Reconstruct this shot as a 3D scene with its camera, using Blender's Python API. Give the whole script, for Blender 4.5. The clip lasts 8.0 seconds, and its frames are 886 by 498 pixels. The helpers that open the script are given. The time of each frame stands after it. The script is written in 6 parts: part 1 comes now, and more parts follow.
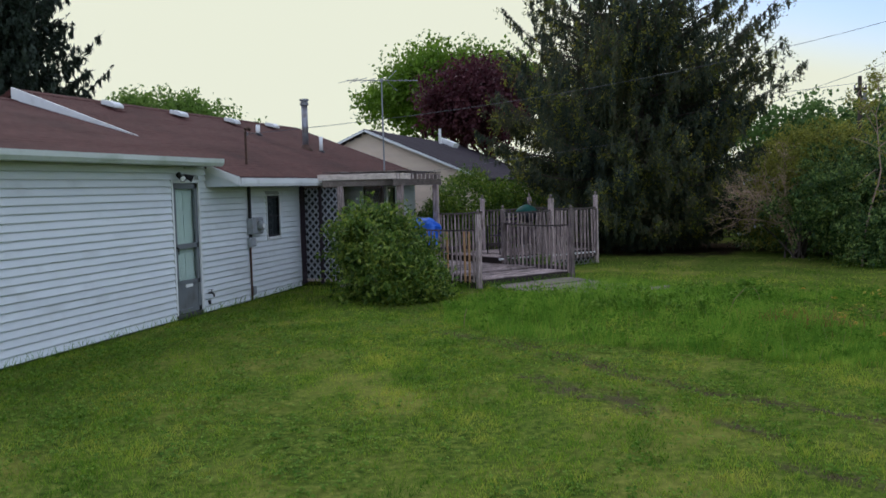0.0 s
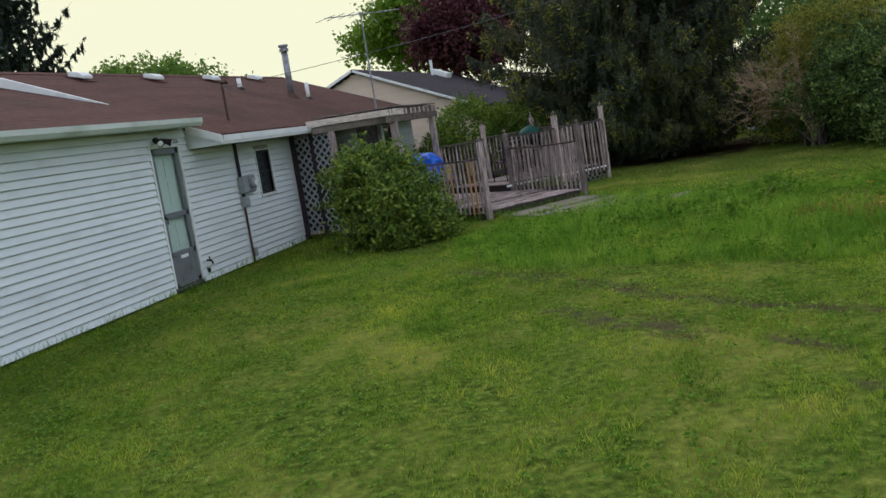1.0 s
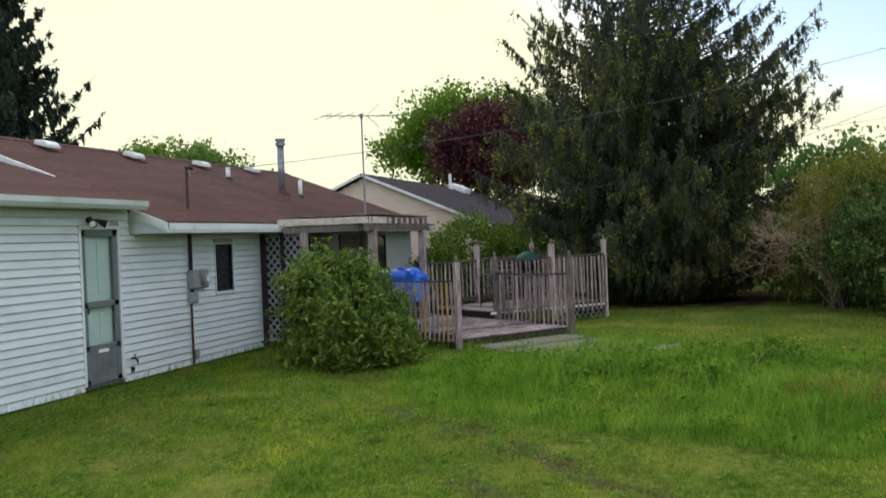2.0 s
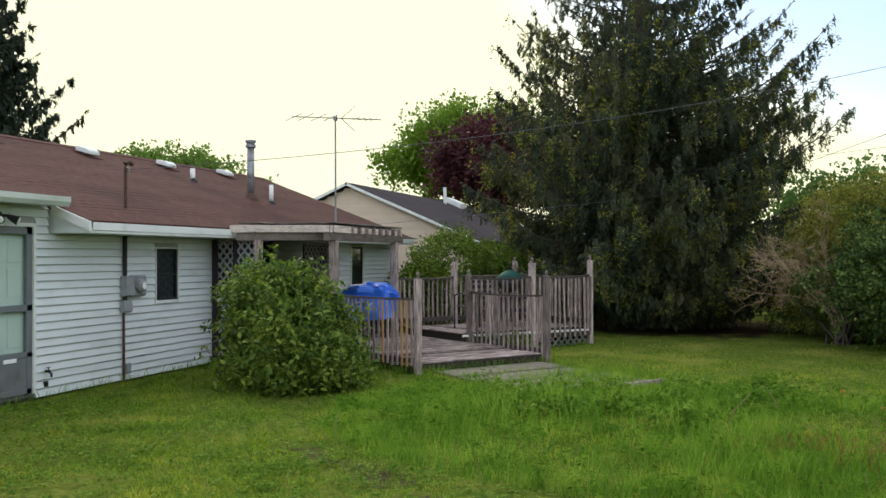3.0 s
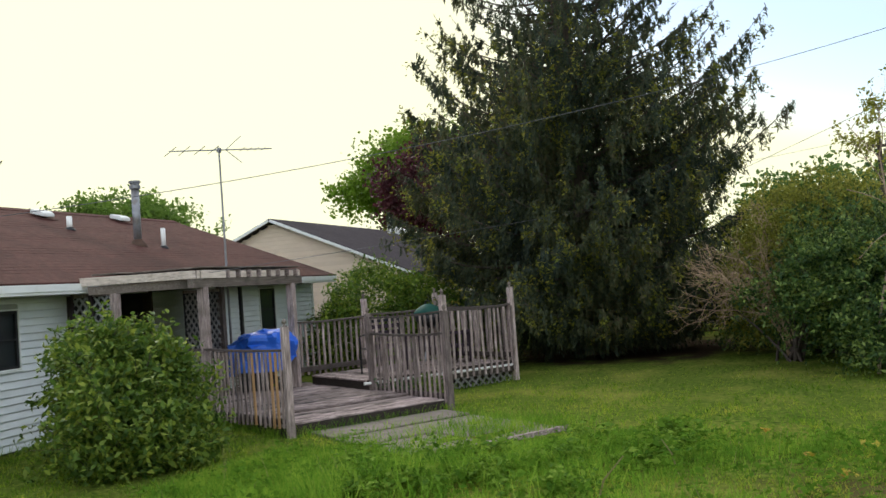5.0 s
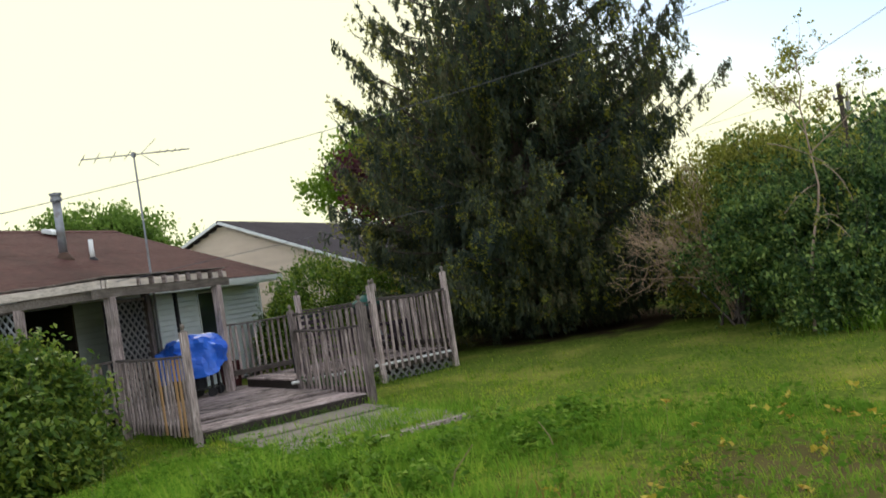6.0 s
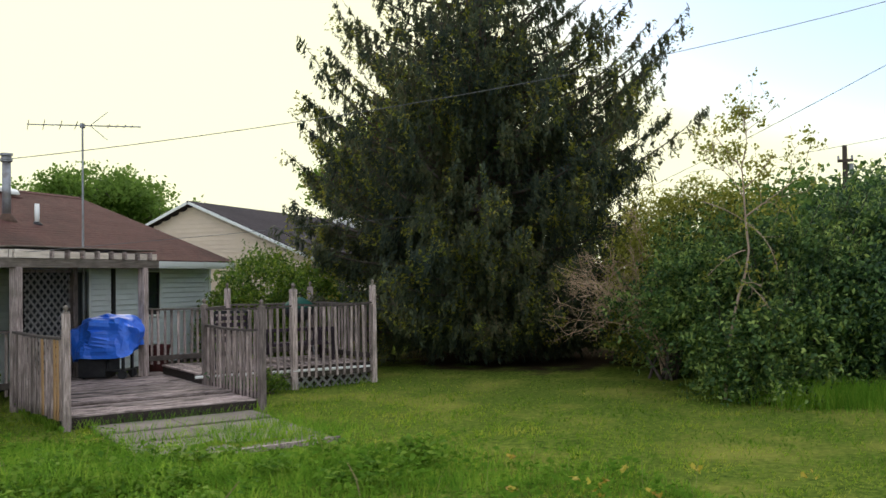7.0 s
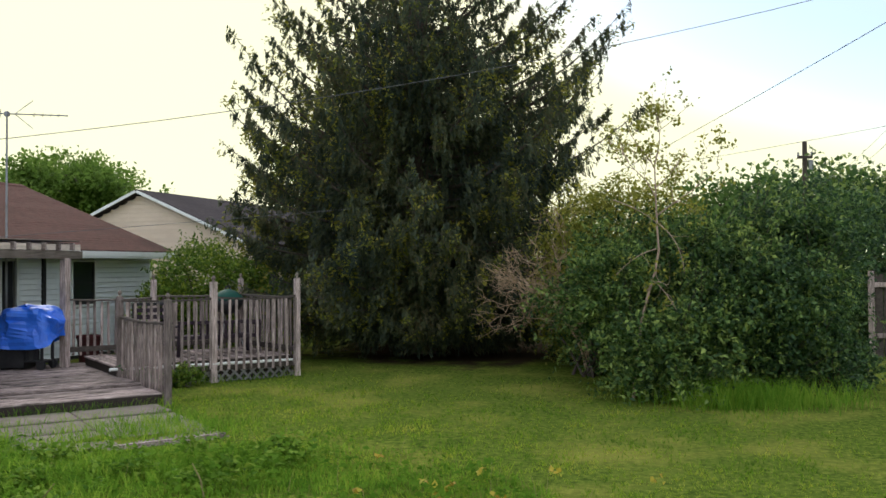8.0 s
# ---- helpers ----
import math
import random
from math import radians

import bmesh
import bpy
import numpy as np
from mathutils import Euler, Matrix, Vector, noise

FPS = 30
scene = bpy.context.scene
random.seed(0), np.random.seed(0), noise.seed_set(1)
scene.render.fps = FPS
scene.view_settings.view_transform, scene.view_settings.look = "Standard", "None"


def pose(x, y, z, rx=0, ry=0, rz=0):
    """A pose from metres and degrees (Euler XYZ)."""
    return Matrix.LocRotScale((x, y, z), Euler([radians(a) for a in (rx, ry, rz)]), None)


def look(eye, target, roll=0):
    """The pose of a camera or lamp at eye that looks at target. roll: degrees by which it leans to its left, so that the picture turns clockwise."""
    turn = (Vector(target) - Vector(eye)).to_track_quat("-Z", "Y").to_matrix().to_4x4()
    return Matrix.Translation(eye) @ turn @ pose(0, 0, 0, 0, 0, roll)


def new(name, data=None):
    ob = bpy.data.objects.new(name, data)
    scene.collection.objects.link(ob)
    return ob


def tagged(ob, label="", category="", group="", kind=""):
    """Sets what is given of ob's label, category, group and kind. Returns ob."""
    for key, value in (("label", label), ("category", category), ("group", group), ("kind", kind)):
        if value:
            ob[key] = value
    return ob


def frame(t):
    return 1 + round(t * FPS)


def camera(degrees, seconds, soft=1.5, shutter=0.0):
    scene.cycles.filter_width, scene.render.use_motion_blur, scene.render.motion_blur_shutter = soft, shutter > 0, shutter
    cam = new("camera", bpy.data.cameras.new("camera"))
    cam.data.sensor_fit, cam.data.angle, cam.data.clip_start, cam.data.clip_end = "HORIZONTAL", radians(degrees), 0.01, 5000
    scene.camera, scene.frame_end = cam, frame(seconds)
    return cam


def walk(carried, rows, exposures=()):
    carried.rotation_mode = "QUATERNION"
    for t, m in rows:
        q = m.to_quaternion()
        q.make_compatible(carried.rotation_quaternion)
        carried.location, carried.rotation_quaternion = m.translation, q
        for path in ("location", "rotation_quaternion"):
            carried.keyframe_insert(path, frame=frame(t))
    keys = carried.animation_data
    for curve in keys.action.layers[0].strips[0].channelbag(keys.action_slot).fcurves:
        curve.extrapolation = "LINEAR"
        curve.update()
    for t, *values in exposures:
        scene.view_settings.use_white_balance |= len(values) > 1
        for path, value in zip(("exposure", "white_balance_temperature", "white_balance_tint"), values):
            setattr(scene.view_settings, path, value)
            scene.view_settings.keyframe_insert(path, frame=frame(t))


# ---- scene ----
cam = camera(52.0, 8.0, 1.5, 0.2)

PATH = [
    (0, (7.478, -12.288, 1.864), (6.97, -10.359, 1.73), -1.6),
    (0.2, (7.476, -12.216, 1.852), (6.961, -10.292, 1.661), -1.3),
    (0.5, (7.412, -12.055, 1.862), (6.904, -10.14, 1.586), -3.8),
    (0.7, (7.396, -11.847, 1.853), (6.875, -9.94, 1.551), -8.1),
    (1, (7.331, -11.44, 1.791), (6.788, -9.535, 1.518), -9.0),
    (1.2, (7.435, -11.165, 1.738), (6.871, -9.264, 1.478), -9.2),
    (1.5, (7.603, -10.68, 1.7), (7.028, -8.778, 1.472), -6.6),
    (1.8, (7.821, -10.139, 1.715), (7.215, -8.236, 1.61), -3.5),
    (2, (7.873, -9.755, 1.719), (7.287, -7.843, 1.7), -2.4),
    (2.2, (7.92, -9.391, 1.66), (7.3, -7.49, 1.716), -1.9),
    (3.3, (8.192, -7.946, 1.659), (7.591, -6.039, 1.667), 0.0),
    (3.5, (8.15, -7.741, 1.682), (7.534, -5.838, 1.689), -2.1),
    (3.8, (8.17, -7.445, 1.706), (7.568, -5.538, 1.679), -11.5),
    (4, (8.154, -7.256, 1.758), (7.569, -5.345, 1.709), -15.0),
    (4.2, (8.272, -7.057, 1.735), (7.676, -5.148, 1.7), -14.2),
    (4.5, (8.572, -6.699, 1.823), (7.968, -4.792, 1.854), -6.4),
    (4.7, (8.791, -6.492, 1.811), (8.208, -4.58, 1.866), -4.3),
    (5.8, (9.821, -5.531, 1.526), (9.228, -3.623, 1.632), -6.2),
    (6, (10.06, -5.423, 1.587), (9.478, -3.51, 1.638), -8.8),
    (6.2, (10.28, -5.277, 1.67), (9.692, -3.365, 1.639), -7.5),
    (6.5, (10.707, -5.098, 1.644), (10.111, -3.189, 1.617), -4.1),
    (6.8, (11.078, -4.85, 1.694), (10.471, -2.945, 1.725), -2.0),
    (7, (11.358, -4.729, 1.696), (10.732, -2.83, 1.76), -1.0),
    (7.5, (11.943, -4.476, 1.773), (11.31, -2.581, 1.856), -0.3),
    (8, (12.358, -4.36, 1.78), (11.753, -2.454, 1.819), -0.3),
]
walk(cam, [(t, look(eye, target, roll)) for t, eye, target, roll in PATH], [(0, -0.2, 5650, 17), (1, -0.05, 6100, 13), (2, 0.17, 6250, 12), (3.5, 0.35, 6500, 10), (8, 0.34, 6500, 10)])

# ---- world, sun ----
SUN_EL, SUN_AZ = 38.0, -42.0      # degrees; azimuth clockwise from +y
world = bpy.data.worlds.new("overcast_sky")
scene.world = world
world.use_nodes = True
wn = world.node_tree
sky = wn.nodes.new("ShaderNodeTexSky")
sky.sky_type = 'NISHITA'
sky.sun_disc = False
sky.sun_elevation = radians(SUN_EL)
sky.sun_rotation = radians(SUN_AZ)
sky.air_density, sky.dust_density, sky.ozone_density = 1.0, 1.0, 1.0
lift = wn.nodes.new("ShaderNodeMixRGB")           # thin bright cloud over the whole dome
lift.blend_type = 'MULTIPLY'
lift.inputs[0].default_value = 1.0
lift.inputs[2].default_value = (1.72, 1.65, 1.55, 1)
wn.links.new(sky.outputs[0], lift.inputs[1])
sep = wn.nodes.new("ShaderNodeSeparateColor")
wn.links.new(sky.outputs[0], sep.inputs[0])
veil = wn.nodes.new("ShaderNodeMapRange")         # cream haze where the sky is brightest, toward the sun
veil.interpolation_type = 'SMOOTHSTEP'
veil.inputs[1].default_value, veil.inputs[2].default_value = 4.1, 5.5
wn.links.new(sep.outputs[0], veil.inputs[0])
haze = wn.nodes.new("ShaderNodeMixRGB")
haze.inputs[2].default_value = (9.9, 9.75, 6.65, 1)
wn.links.new(veil.outputs[0], haze.inputs[0])
wn.links.new(lift.outputs[0], haze.inputs[1])
ratio = wn.nodes.new("ShaderNodeMath")            # unseen bright cloud overhead, added to light the ground, where clear sky is deepest blue
ratio.operation = 'DIVIDE'
wn.links.new(sep.outputs[0], ratio.inputs[0])
wn.links.new(sep.outputs[2], ratio.inputs[1])
cover = wn.nodes.new("ShaderNodeMapRange")
cover.interpolation_type = 'SMOOTHSTEP'
cover.inputs[1].default_value, cover.inputs[2].default_value = 0.54, 0.40
wn.links.new(ratio.outputs[0], cover.inputs[0])
overhead_fill = wn.nodes.new("ShaderNodeMixRGB")
overhead_fill.inputs[2].default_value = (10.2, 10.9, 12.2, 1)
wn.links.new(cover.outputs[0], overhead_fill.inputs[0])
wn.links.new(haze.outputs[0], overhead_fill.inputs[1])
bg = wn.nodes["Background"]
wn.links.new(overhead_fill.outputs[0], bg.inputs[0])
bg.inputs[1].default_value = 0.10
sun = new("sun", bpy.data.lights.new("sun", 'SUN'))
sun.data.energy, sun.data.angle, sun.data.color = 1.3, radians(30), (1.0, 0.95, 0.86)
_a, _e = radians(SUN_AZ), radians(SUN_EL)
sun.matrix_world = look((60 * math.sin(_a) * math.cos(_e), 60 * math.cos(_a) * math.cos(_e), 60 * math.sin(_e)), (0, 0, 0))

# ---- small tools ----
W = {}                            # world pose of each built object
V = Vector


def thing(name, at, label, category, group="", kind=""):
    ob = new(name)
    ob.location = at
    ob.empty_display_size = 0.1
    W[ob] = Matrix.Translation(at)
    return tagged(ob, label, category, group, kind)


def place(ob, parent, m=None):
    W[ob] = m if m is not None else Matrix.Identity(4)
    if parent is not None:
        ob.parent = parent
        ob.matrix_parent_inverse = W[parent].inverted()
    ob.matrix_basis = W[ob]
    return ob


def part(name, bm, material, parent, label="", kind=""):
    """One mesh object from a bmesh in world coordinates, under a thing or part."""
    me = bpy.data.meshes.new(name)
    bm.normal_update()
    bm.to_mesh(me)
    bm.free()
    me.materials.append(material)
    ob = place(new(name, me), parent)
    return tagged(ob, label, kind=kind)


def piece(name, me, parent, m):
    return place(new(name, me), parent, m)


def smooth(ob):
    for p in ob.data.polygons:
        p.use_smooth = True
    return ob


def np_mesh(name, verts, faces, material):
    """A mesh from arrays of corners and equal-sided faces."""
    me = bpy.data.meshes.new(name)
    n, k = faces.shape
    me.vertices.add(len(verts))
    me.vertices.foreach_set("co", np.ascontiguousarray(verts, np.float32).ravel())
    me.loops.add(n * k)
    me.loops.foreach_set("vertex_index", np.ascontiguousarray(faces, np.int32).ravel())
    me.polygons.add(n)
    me.polygons.foreach_set("loop_start", np.arange(0, n * k, k, dtype=np.int32))
    me.polygons.foreach_set("loop_total", np.full(n, k, np.int32))
    me.update(calc_edges=True)
    me.materials.append(material)
    return me


def bar(bm, a, b, w, h, c=0.004, up=(0, 0, 1)):
    """A straight timber from a to b, w across and h along up, with eased edges."""
    a, b = V(a), V(b)
    d = (b - a).normalized()
    side = d.cross(V(up))
    if side.length < 1e-4:
        side = d.cross(V((0, 1, 0)))
    side.normalize()
    top = side.cross(d)
    x, z = w / 2, h / 2
    c = min(c, x * 0.6, z * 0.6)
    prof = [(x - c, -z), (x, -z + c), (x, z - c), (x - c, z), (c - x, z), (-x, z - c), (-x, c - z), (c - x, -z)]
    ra = [bm.verts.new(a + side * p + top * q) for p, q in prof]
    rb = [bm.verts.new(b + side * p + top * q) for p, q in prof]
    for i in range(8):
        j = (i + 1) % 8
        bm.faces.new((ra[i], rb[i], rb[j], ra[j]))
    bm.faces.new(ra)
    bm.faces.new(rb[::-1])


def block(bm, lo, hi, c=0.004):
    x0, y0, z0 = lo
    x1, y1, z1 = hi
    bar(bm, ((x0 + x1) / 2, y0, (z0 + z1) / 2), ((x0 + x1) / 2, y1, (z0 + z1) / 2), x1 - x0, z1 - z0, c)


def tube(bm, pts, radii, n=8, caps=True):
    pts = [V(p) for p in pts]
    if not hasattr(radii, "__len__"):
        radii = [radii] * len(pts)
    rings = []
    for i, p in enumerate(pts):
        d = (pts[min(i + 1, len(pts) - 1)] - pts[max(i - 1, 0)]).normalized()
        s = d.cross(V((0.13, 0.21, 0.97)))
        if s.length < 1e-3:
            s = d.cross(V((1, 0, 0)))
        s.normalize()
        t = d.cross(s)
        rings.append([bm.verts.new(p + (s * math.cos(2 * math.pi * k / n) + t * math.sin(2 * math.pi * k / n)) * radii[i]) for k in range(n)])
    for r, q in zip(rings, rings[1:]):
        for k in range(n):
            bm.faces.new((r[k], r[(k + 1) % n], q[(k + 1) % n], q[k]))
    if caps:
        bm.faces.new(rings[0][::-1])
        bm.faces.new(rings[-1])


def turned(bm, at, prof, n=12):
    """A lathe form round the upright axis through at; prof rows of radius, height."""
    at = V(at)
    rings = [[bm.verts.new(at + V((r * math.cos(2 * math.pi * k / n), r * math.sin(2 * math.pi * k / n), z))) for k in range(n)] for r, z in prof]
    for r, q in zip(rings, rings[1:]):
        for k in range(n):
            bm.faces.new((r[k], r[(k + 1) % n], q[(k + 1) % n], q[k]))
    bm.faces.new(rings[0][::-1])
    bm.faces.new(rings[-1])


def prism(bm, outline, vec):
    """A flat outline pushed along vec."""
    vec = V(vec)
    a = [bm.verts.new(p) for p in outline]
    b = [bm.verts.new(V(p) + vec) for p in outline]
    bm.faces.new(a[::-1])
    bm.faces.new(b)
    for i in range(len(a)):
        j = (i + 1) % len(a)
        bm.faces.new((a[i], a[j], b[j], b[i]))
    bmesh.ops.recalc_face_normals(bm, faces=bm.faces)


# ---- materials ----
def surface(name, cols, scale=4.0, rough=0.7, bump=0.2, bump_scale=60.0, stretch=(1, 1, 1), var=0.0, island=False,
            metal=0.0, spec=0.22, stain=None, stain_scale=0.7, stain_at=(0.5, 0.75), rough_var=0.12):
    m = bpy.data.materials.new(name)
    m.use_nodes = True
    nt = m.node_tree
    N, L = nt.nodes, nt.links
    bs = N["Principled BSDF"]
    tc = N.new("ShaderNodeTexCoord")
    mp = N.new("ShaderNodeMapping")
    mp.inputs["Scale"].default_value = stretch
    L.new(tc.outputs["Object"], mp.inputs["Vector"])
    oi = N.new("ShaderNodeObjectInfo")
    sh = N.new("ShaderNodeVectorMath")
    sh.operation = 'SCALE'
    sh.inputs[0].default_value = (31.0, 17.0, 23.0)
    L.new(oi.outputs["Random"], sh.inputs["Scale"])
    if var:
        L.new(sh.outputs[0], mp.inputs["Location"])
    n1 = N.new("ShaderNodeTexNoise")
    n1.inputs["Scale"].default_value, n1.inputs["Detail"].default_value = scale, 8
    n1.inputs["Roughness"].default_value = 0.65
    L.new(mp.outputs[0], n1.inputs["Vector"])
    rp = N.new("ShaderNodeValToRGB")
    el = rp.color_ramp.elements
    el[0].position, el[1].position = 0.3, 0.72
    el[0].color, el[1].color = (*cols[0], 1), (*cols[-1], 1)
    for i, c in enumerate(cols[1:-1]):
        e = el.new(0.3 + 0.42 * (i + 1) / (len(cols) - 1))
        e.color = (*c, 1)
    L.new(n1.outputs["Fac"], rp.inputs[0])
    col = rp.outputs[0]
    if stain:
        n2 = N.new("ShaderNodeTexNoise")
        n2.inputs["Scale"].default_value, n2.inputs["Detail"].default_value = stain_scale, 7
        n2.inputs["Roughness"].default_value = 0.6
        so = N.new("ShaderNodeVectorMath")
        L.new(tc.outputs["Object"], so.inputs[0])
        if var:
            L.new(sh.outputs[0], so.inputs[1])
        L.new(so.outputs[0], n2.inputs["Vector"])
        mr = N.new("ShaderNodeMapRange")
        mr.inputs[1].default_value, mr.inputs[2].default_value = stain_at
        L.new(n2.outputs["Fac"], mr.inputs[0])
        mx = N.new("ShaderNodeMixRGB")
        mx.inputs[2].default_value = (*stain, 1)
        L.new(mr.outputs[0], mx.inputs[0])
        L.new(col, mx.inputs[1])
        col = mx.outputs[0]
    if var:
        hs = N.new("ShaderNodeHueSaturation")
        mv = N.new("ShaderNodeMapRange")
        mv.inputs[3].default_value, mv.inputs[4].default_value = 1 - var, 1 + var
        if island:
            ge = N.new("ShaderNodeNewGeometry")
            L.new(ge.outputs["Random Per Island"], mv.inputs[0])
        else:
            L.new(oi.outputs["Random"], mv.inputs[0])
        L.new(mv.outputs[0], hs.inputs["Value"])
        L.new(col, hs.inputs["Color"])
        col = hs.outputs[0]
    L.new(col, bs.inputs["Base Color"])
    rr = N.new("ShaderNodeMapRange")
    rr.inputs[3].default_value, rr.inputs[4].default_value = max(0, rough - rough_var), min(1, rough + rough_var)
    L.new(n1.outputs["Fac"], rr.inputs[0])
    L.new(rr.outputs[0], bs.inputs["Roughness"])
    bs.inputs["Metallic"].default_value = metal
    bs.inputs["Specular IOR Level"].default_value = spec
    if bump:
        nb = N.new("ShaderNodeTexNoise")
        nb.inputs["Scale"].default_value, nb.inputs["Detail"].default_value = bump_scale, 5
        L.new(mp.outputs[0], nb.inputs["Vector"])
        bp = N.new("ShaderNodeBump")
        bp.inputs["Strength"].default_value, bp.inputs["Distance"].default_value = bump, 0.01
        L.new(nb.outputs["Fac"], bp.inputs["Height"])
        L.new(bp.outputs[0], bs.inputs["Normal"])
    return m


def leafage(name, cols, trans=0.3, rough=0.55, patch=0.6, patch_scale=0.8, spec=0.2):
    """Leaves: colour from leaf to leaf and from patch to patch, some light through the blade."""
    m = bpy.data.materials.new(name)
    m.use_nodes = True
    nt = m.node_tree
    N, L = nt.nodes, nt.links
    bs, out = N["Principled BSDF"], N["Material Output"]
    ge = N.new("ShaderNodeNewGeometry")
    tc = N.new("ShaderNodeTexCoord")
    no = N.new("ShaderNodeTexNoise")
    no.inputs["Scale"].default_value, no.inputs["Detail"].default_value = patch_scale, 5
    L.new(tc.outputs["Object"], no.inputs["Vector"])
    mr = N.new("ShaderNodeMapRange")
    mr.inputs[1].default_value, mr.inputs[2].default_value = 0.3, 0.7
    L.new(no.outputs["Fac"], mr.inputs[0])
    mx = N.new("ShaderNodeMix")
    mx.inputs[0].default_value = patch
    L.new(ge.outputs["Random Per Island"], mx.inputs[2])
    L.new(mr.outputs[0], mx.inputs[3])
    rp = N.new("ShaderNodeValToRGB")
    el = rp.color_ramp.elements
    el[0].position, el[1].position = 0.1, 0.92
    el[0].color, el[1].color = (*cols[0], 1), (*cols[-1], 1)
    for i, c in enumerate(cols[1:-1]):
        e = el.new(0.1 + 0.82 * (i + 1) / (len(cols) - 1))
        e.color = (*c, 1)
    L.new(mx.outputs[0], rp.inputs[0])
    L.new(rp.outputs[0], bs.inputs["Base Color"])
    bs.inputs["Roughness"].default_value = rough
    bs.inputs["Specular IOR Level"].default_value = spec
    tr = N.new("ShaderNodeBsdfTranslucent")
    L.new(rp.outputs[0], tr.inputs["Color"])
    ms = N.new("ShaderNodeMixShader")
    ms.inputs[0].default_value = trans
    L.new(bs.outputs[0], ms.inputs[1])
    L.new(tr.outputs[0], ms.inputs[2])
    L.new(ms.outputs[0], out.inputs["Surface"])
    return m


def glass_mat(name, clear, rough):
    """Thin pane: clear for the most part, with a gloss that grows at a slant."""
    m = bpy.data.materials.new(name)
    m.use_nodes = True
    nt = m.node_tree
    N, L = nt.nodes, nt.links
    tr, gl, ms, lw, pw = N.new("ShaderNodeBsdfTransparent"), N.new("ShaderNodeBsdfGlossy"), N.new("ShaderNodeMixShader"), N.new("ShaderNodeLayerWeight"), N.new("ShaderNodeMath")
    tr.inputs[0].default_value = (*clear, 1)
    gl.inputs["Roughness"].default_value = rough
    lw.inputs["Blend"].default_value = 0.5
    pw.operation = 'POWER'
    pw.inputs[1].default_value = 4.5
    ad = N.new("ShaderNodeMath")
    ad.operation = 'MULTIPLY_ADD'
    ad.inputs[1].default_value, ad.inputs[2].default_value = 0.7, 0.03
    L.new(lw.outputs["Facing"], pw.inputs[0])
    L.new(pw.outputs[0], ad.inputs[0])
    L.new(ad.outputs[0], ms.inputs[0])
    L.new(tr.outputs[0], ms.inputs[1])
    L.new(gl.outputs[0], ms.inputs[2])
    L.new(ms.outputs[0], N["Material Output"].inputs["Surface"])
    return m


SIDING = surface("white_vinyl_siding", [(0.62, 0.66, 0.665), (0.71, 0.745, 0.745)], 2.0, 0.45, 0.08, 30, (1, 0.25, 1), 0.04,
                 stain=(0.44, 0.46, 0.43), stain_scale=1.3, stain_at=(0.55, 0.9))
WALLBOARD = surface("wall_sheathing", [(0.30, 0.31, 0.30), (0.40, 0.40, 0.38)], 3, 0.8, 0.2, 40)
FOUNDATION = surface("dark_foundation", [(0.05, 0.05, 0.045), (0.12, 0.12, 0.11)], 6, 0.9, 0.5, 50)
TRIM = surface("white_painted_trim", [(0.66, 0.68, 0.66), (0.80, 0.81, 0.79)], 3, 0.5, 0.1, 50, (1, 0.3, 1), 0.04,
               stain=(0.42, 0.43, 0.36), stain_scale=2.2, stain_at=(0.56, 0.85))
GUTTER = surface("weathered_gutter_paint", [(0.50, 0.55, 0.49), (0.64, 0.68, 0.63)], 3, 0.5, 0.1, 50, (1, 0.3, 1), stain=(0.30, 0.36, 0.26), stain_scale=2.0, stain_at=(0.5, 0.8))
SHINGLE = surface("brown_asphalt_shingles", [(0.052, 0.023, 0.019), (0.082, 0.036, 0.03), (0.114, 0.052, 0.045)], 9, 0.92, 0.6, 90,
                  (1, 1, 1), spec=0.1, stain=(0.036, 0.018, 0.015), stain_scale=0.5, stain_at=(0.48, 0.8))
SHINGLE_GREY = surface("grey_asphalt_shingles", [(0.034, 0.029, 0.033), (0.062, 0.052, 0.058)], 7, 0.95, 0.5, 80, spec=0.04,
                       stain=(0.03, 0.027, 0.03), stain_scale=0.5, stain_at=(0.5, 0.8))
DOOR_GREY = surface("grey_painted_metal", [(0.13, 0.145, 0.15), (0.20, 0.215, 0.22)], 3, 0.5, 0.08, 60, stain=(0.10, 0.10, 0.09), stain_scale=3)
DOOR_WHITE = surface("white_door_paint", [(0.62, 0.66, 0.62), (0.74, 0.77, 0.73)], 4, 0.5, 0.05, 60)
# near black: porch shade is put into the colour
PORCH_WALL = surface("shade_dark_porch_boards", [(0.020, 0.021, 0.024), (0.042, 0.042, 0.045)], 4, 0.8, 0.2, 30)
DARK = surface("dark_interior_panel", [(0.012, 0.013, 0.016), (0.03, 0.03, 0.034)], 3, 0.6, 0.1, 30)
WINDOW_DARK = surface("dark_window_fill", [(0.016, 0.018, 0.022), (0.035, 0.038, 0.044)], 2, 0.35, 0.05, 200)
GLASS = glass_mat("window_glass", (0.9, 0.95, 0.93), 0.02)
GALV = surface("weathered_galvanised_steel", [(0.22, 0.23, 0.25), (0.36, 0.37, 0.39)], 9, 0.5, 0.1, 70, metal=0.6, stain=(0.16, 0.13, 0.11), stain_scale=4)
METER_GREY = surface("grey_meter_enamel", [(0.24, 0.26, 0.27), (0.34, 0.36, 0.37)], 6, 0.45, 0.05, 60, stain=(0.18, 0.17, 0.15), stain_scale=5)
PVC = surface("white_pipe_plastic", [(0.70, 0.71, 0.69), (0.82, 0.82, 0.80)], 5, 0.45, 0.03, 60)
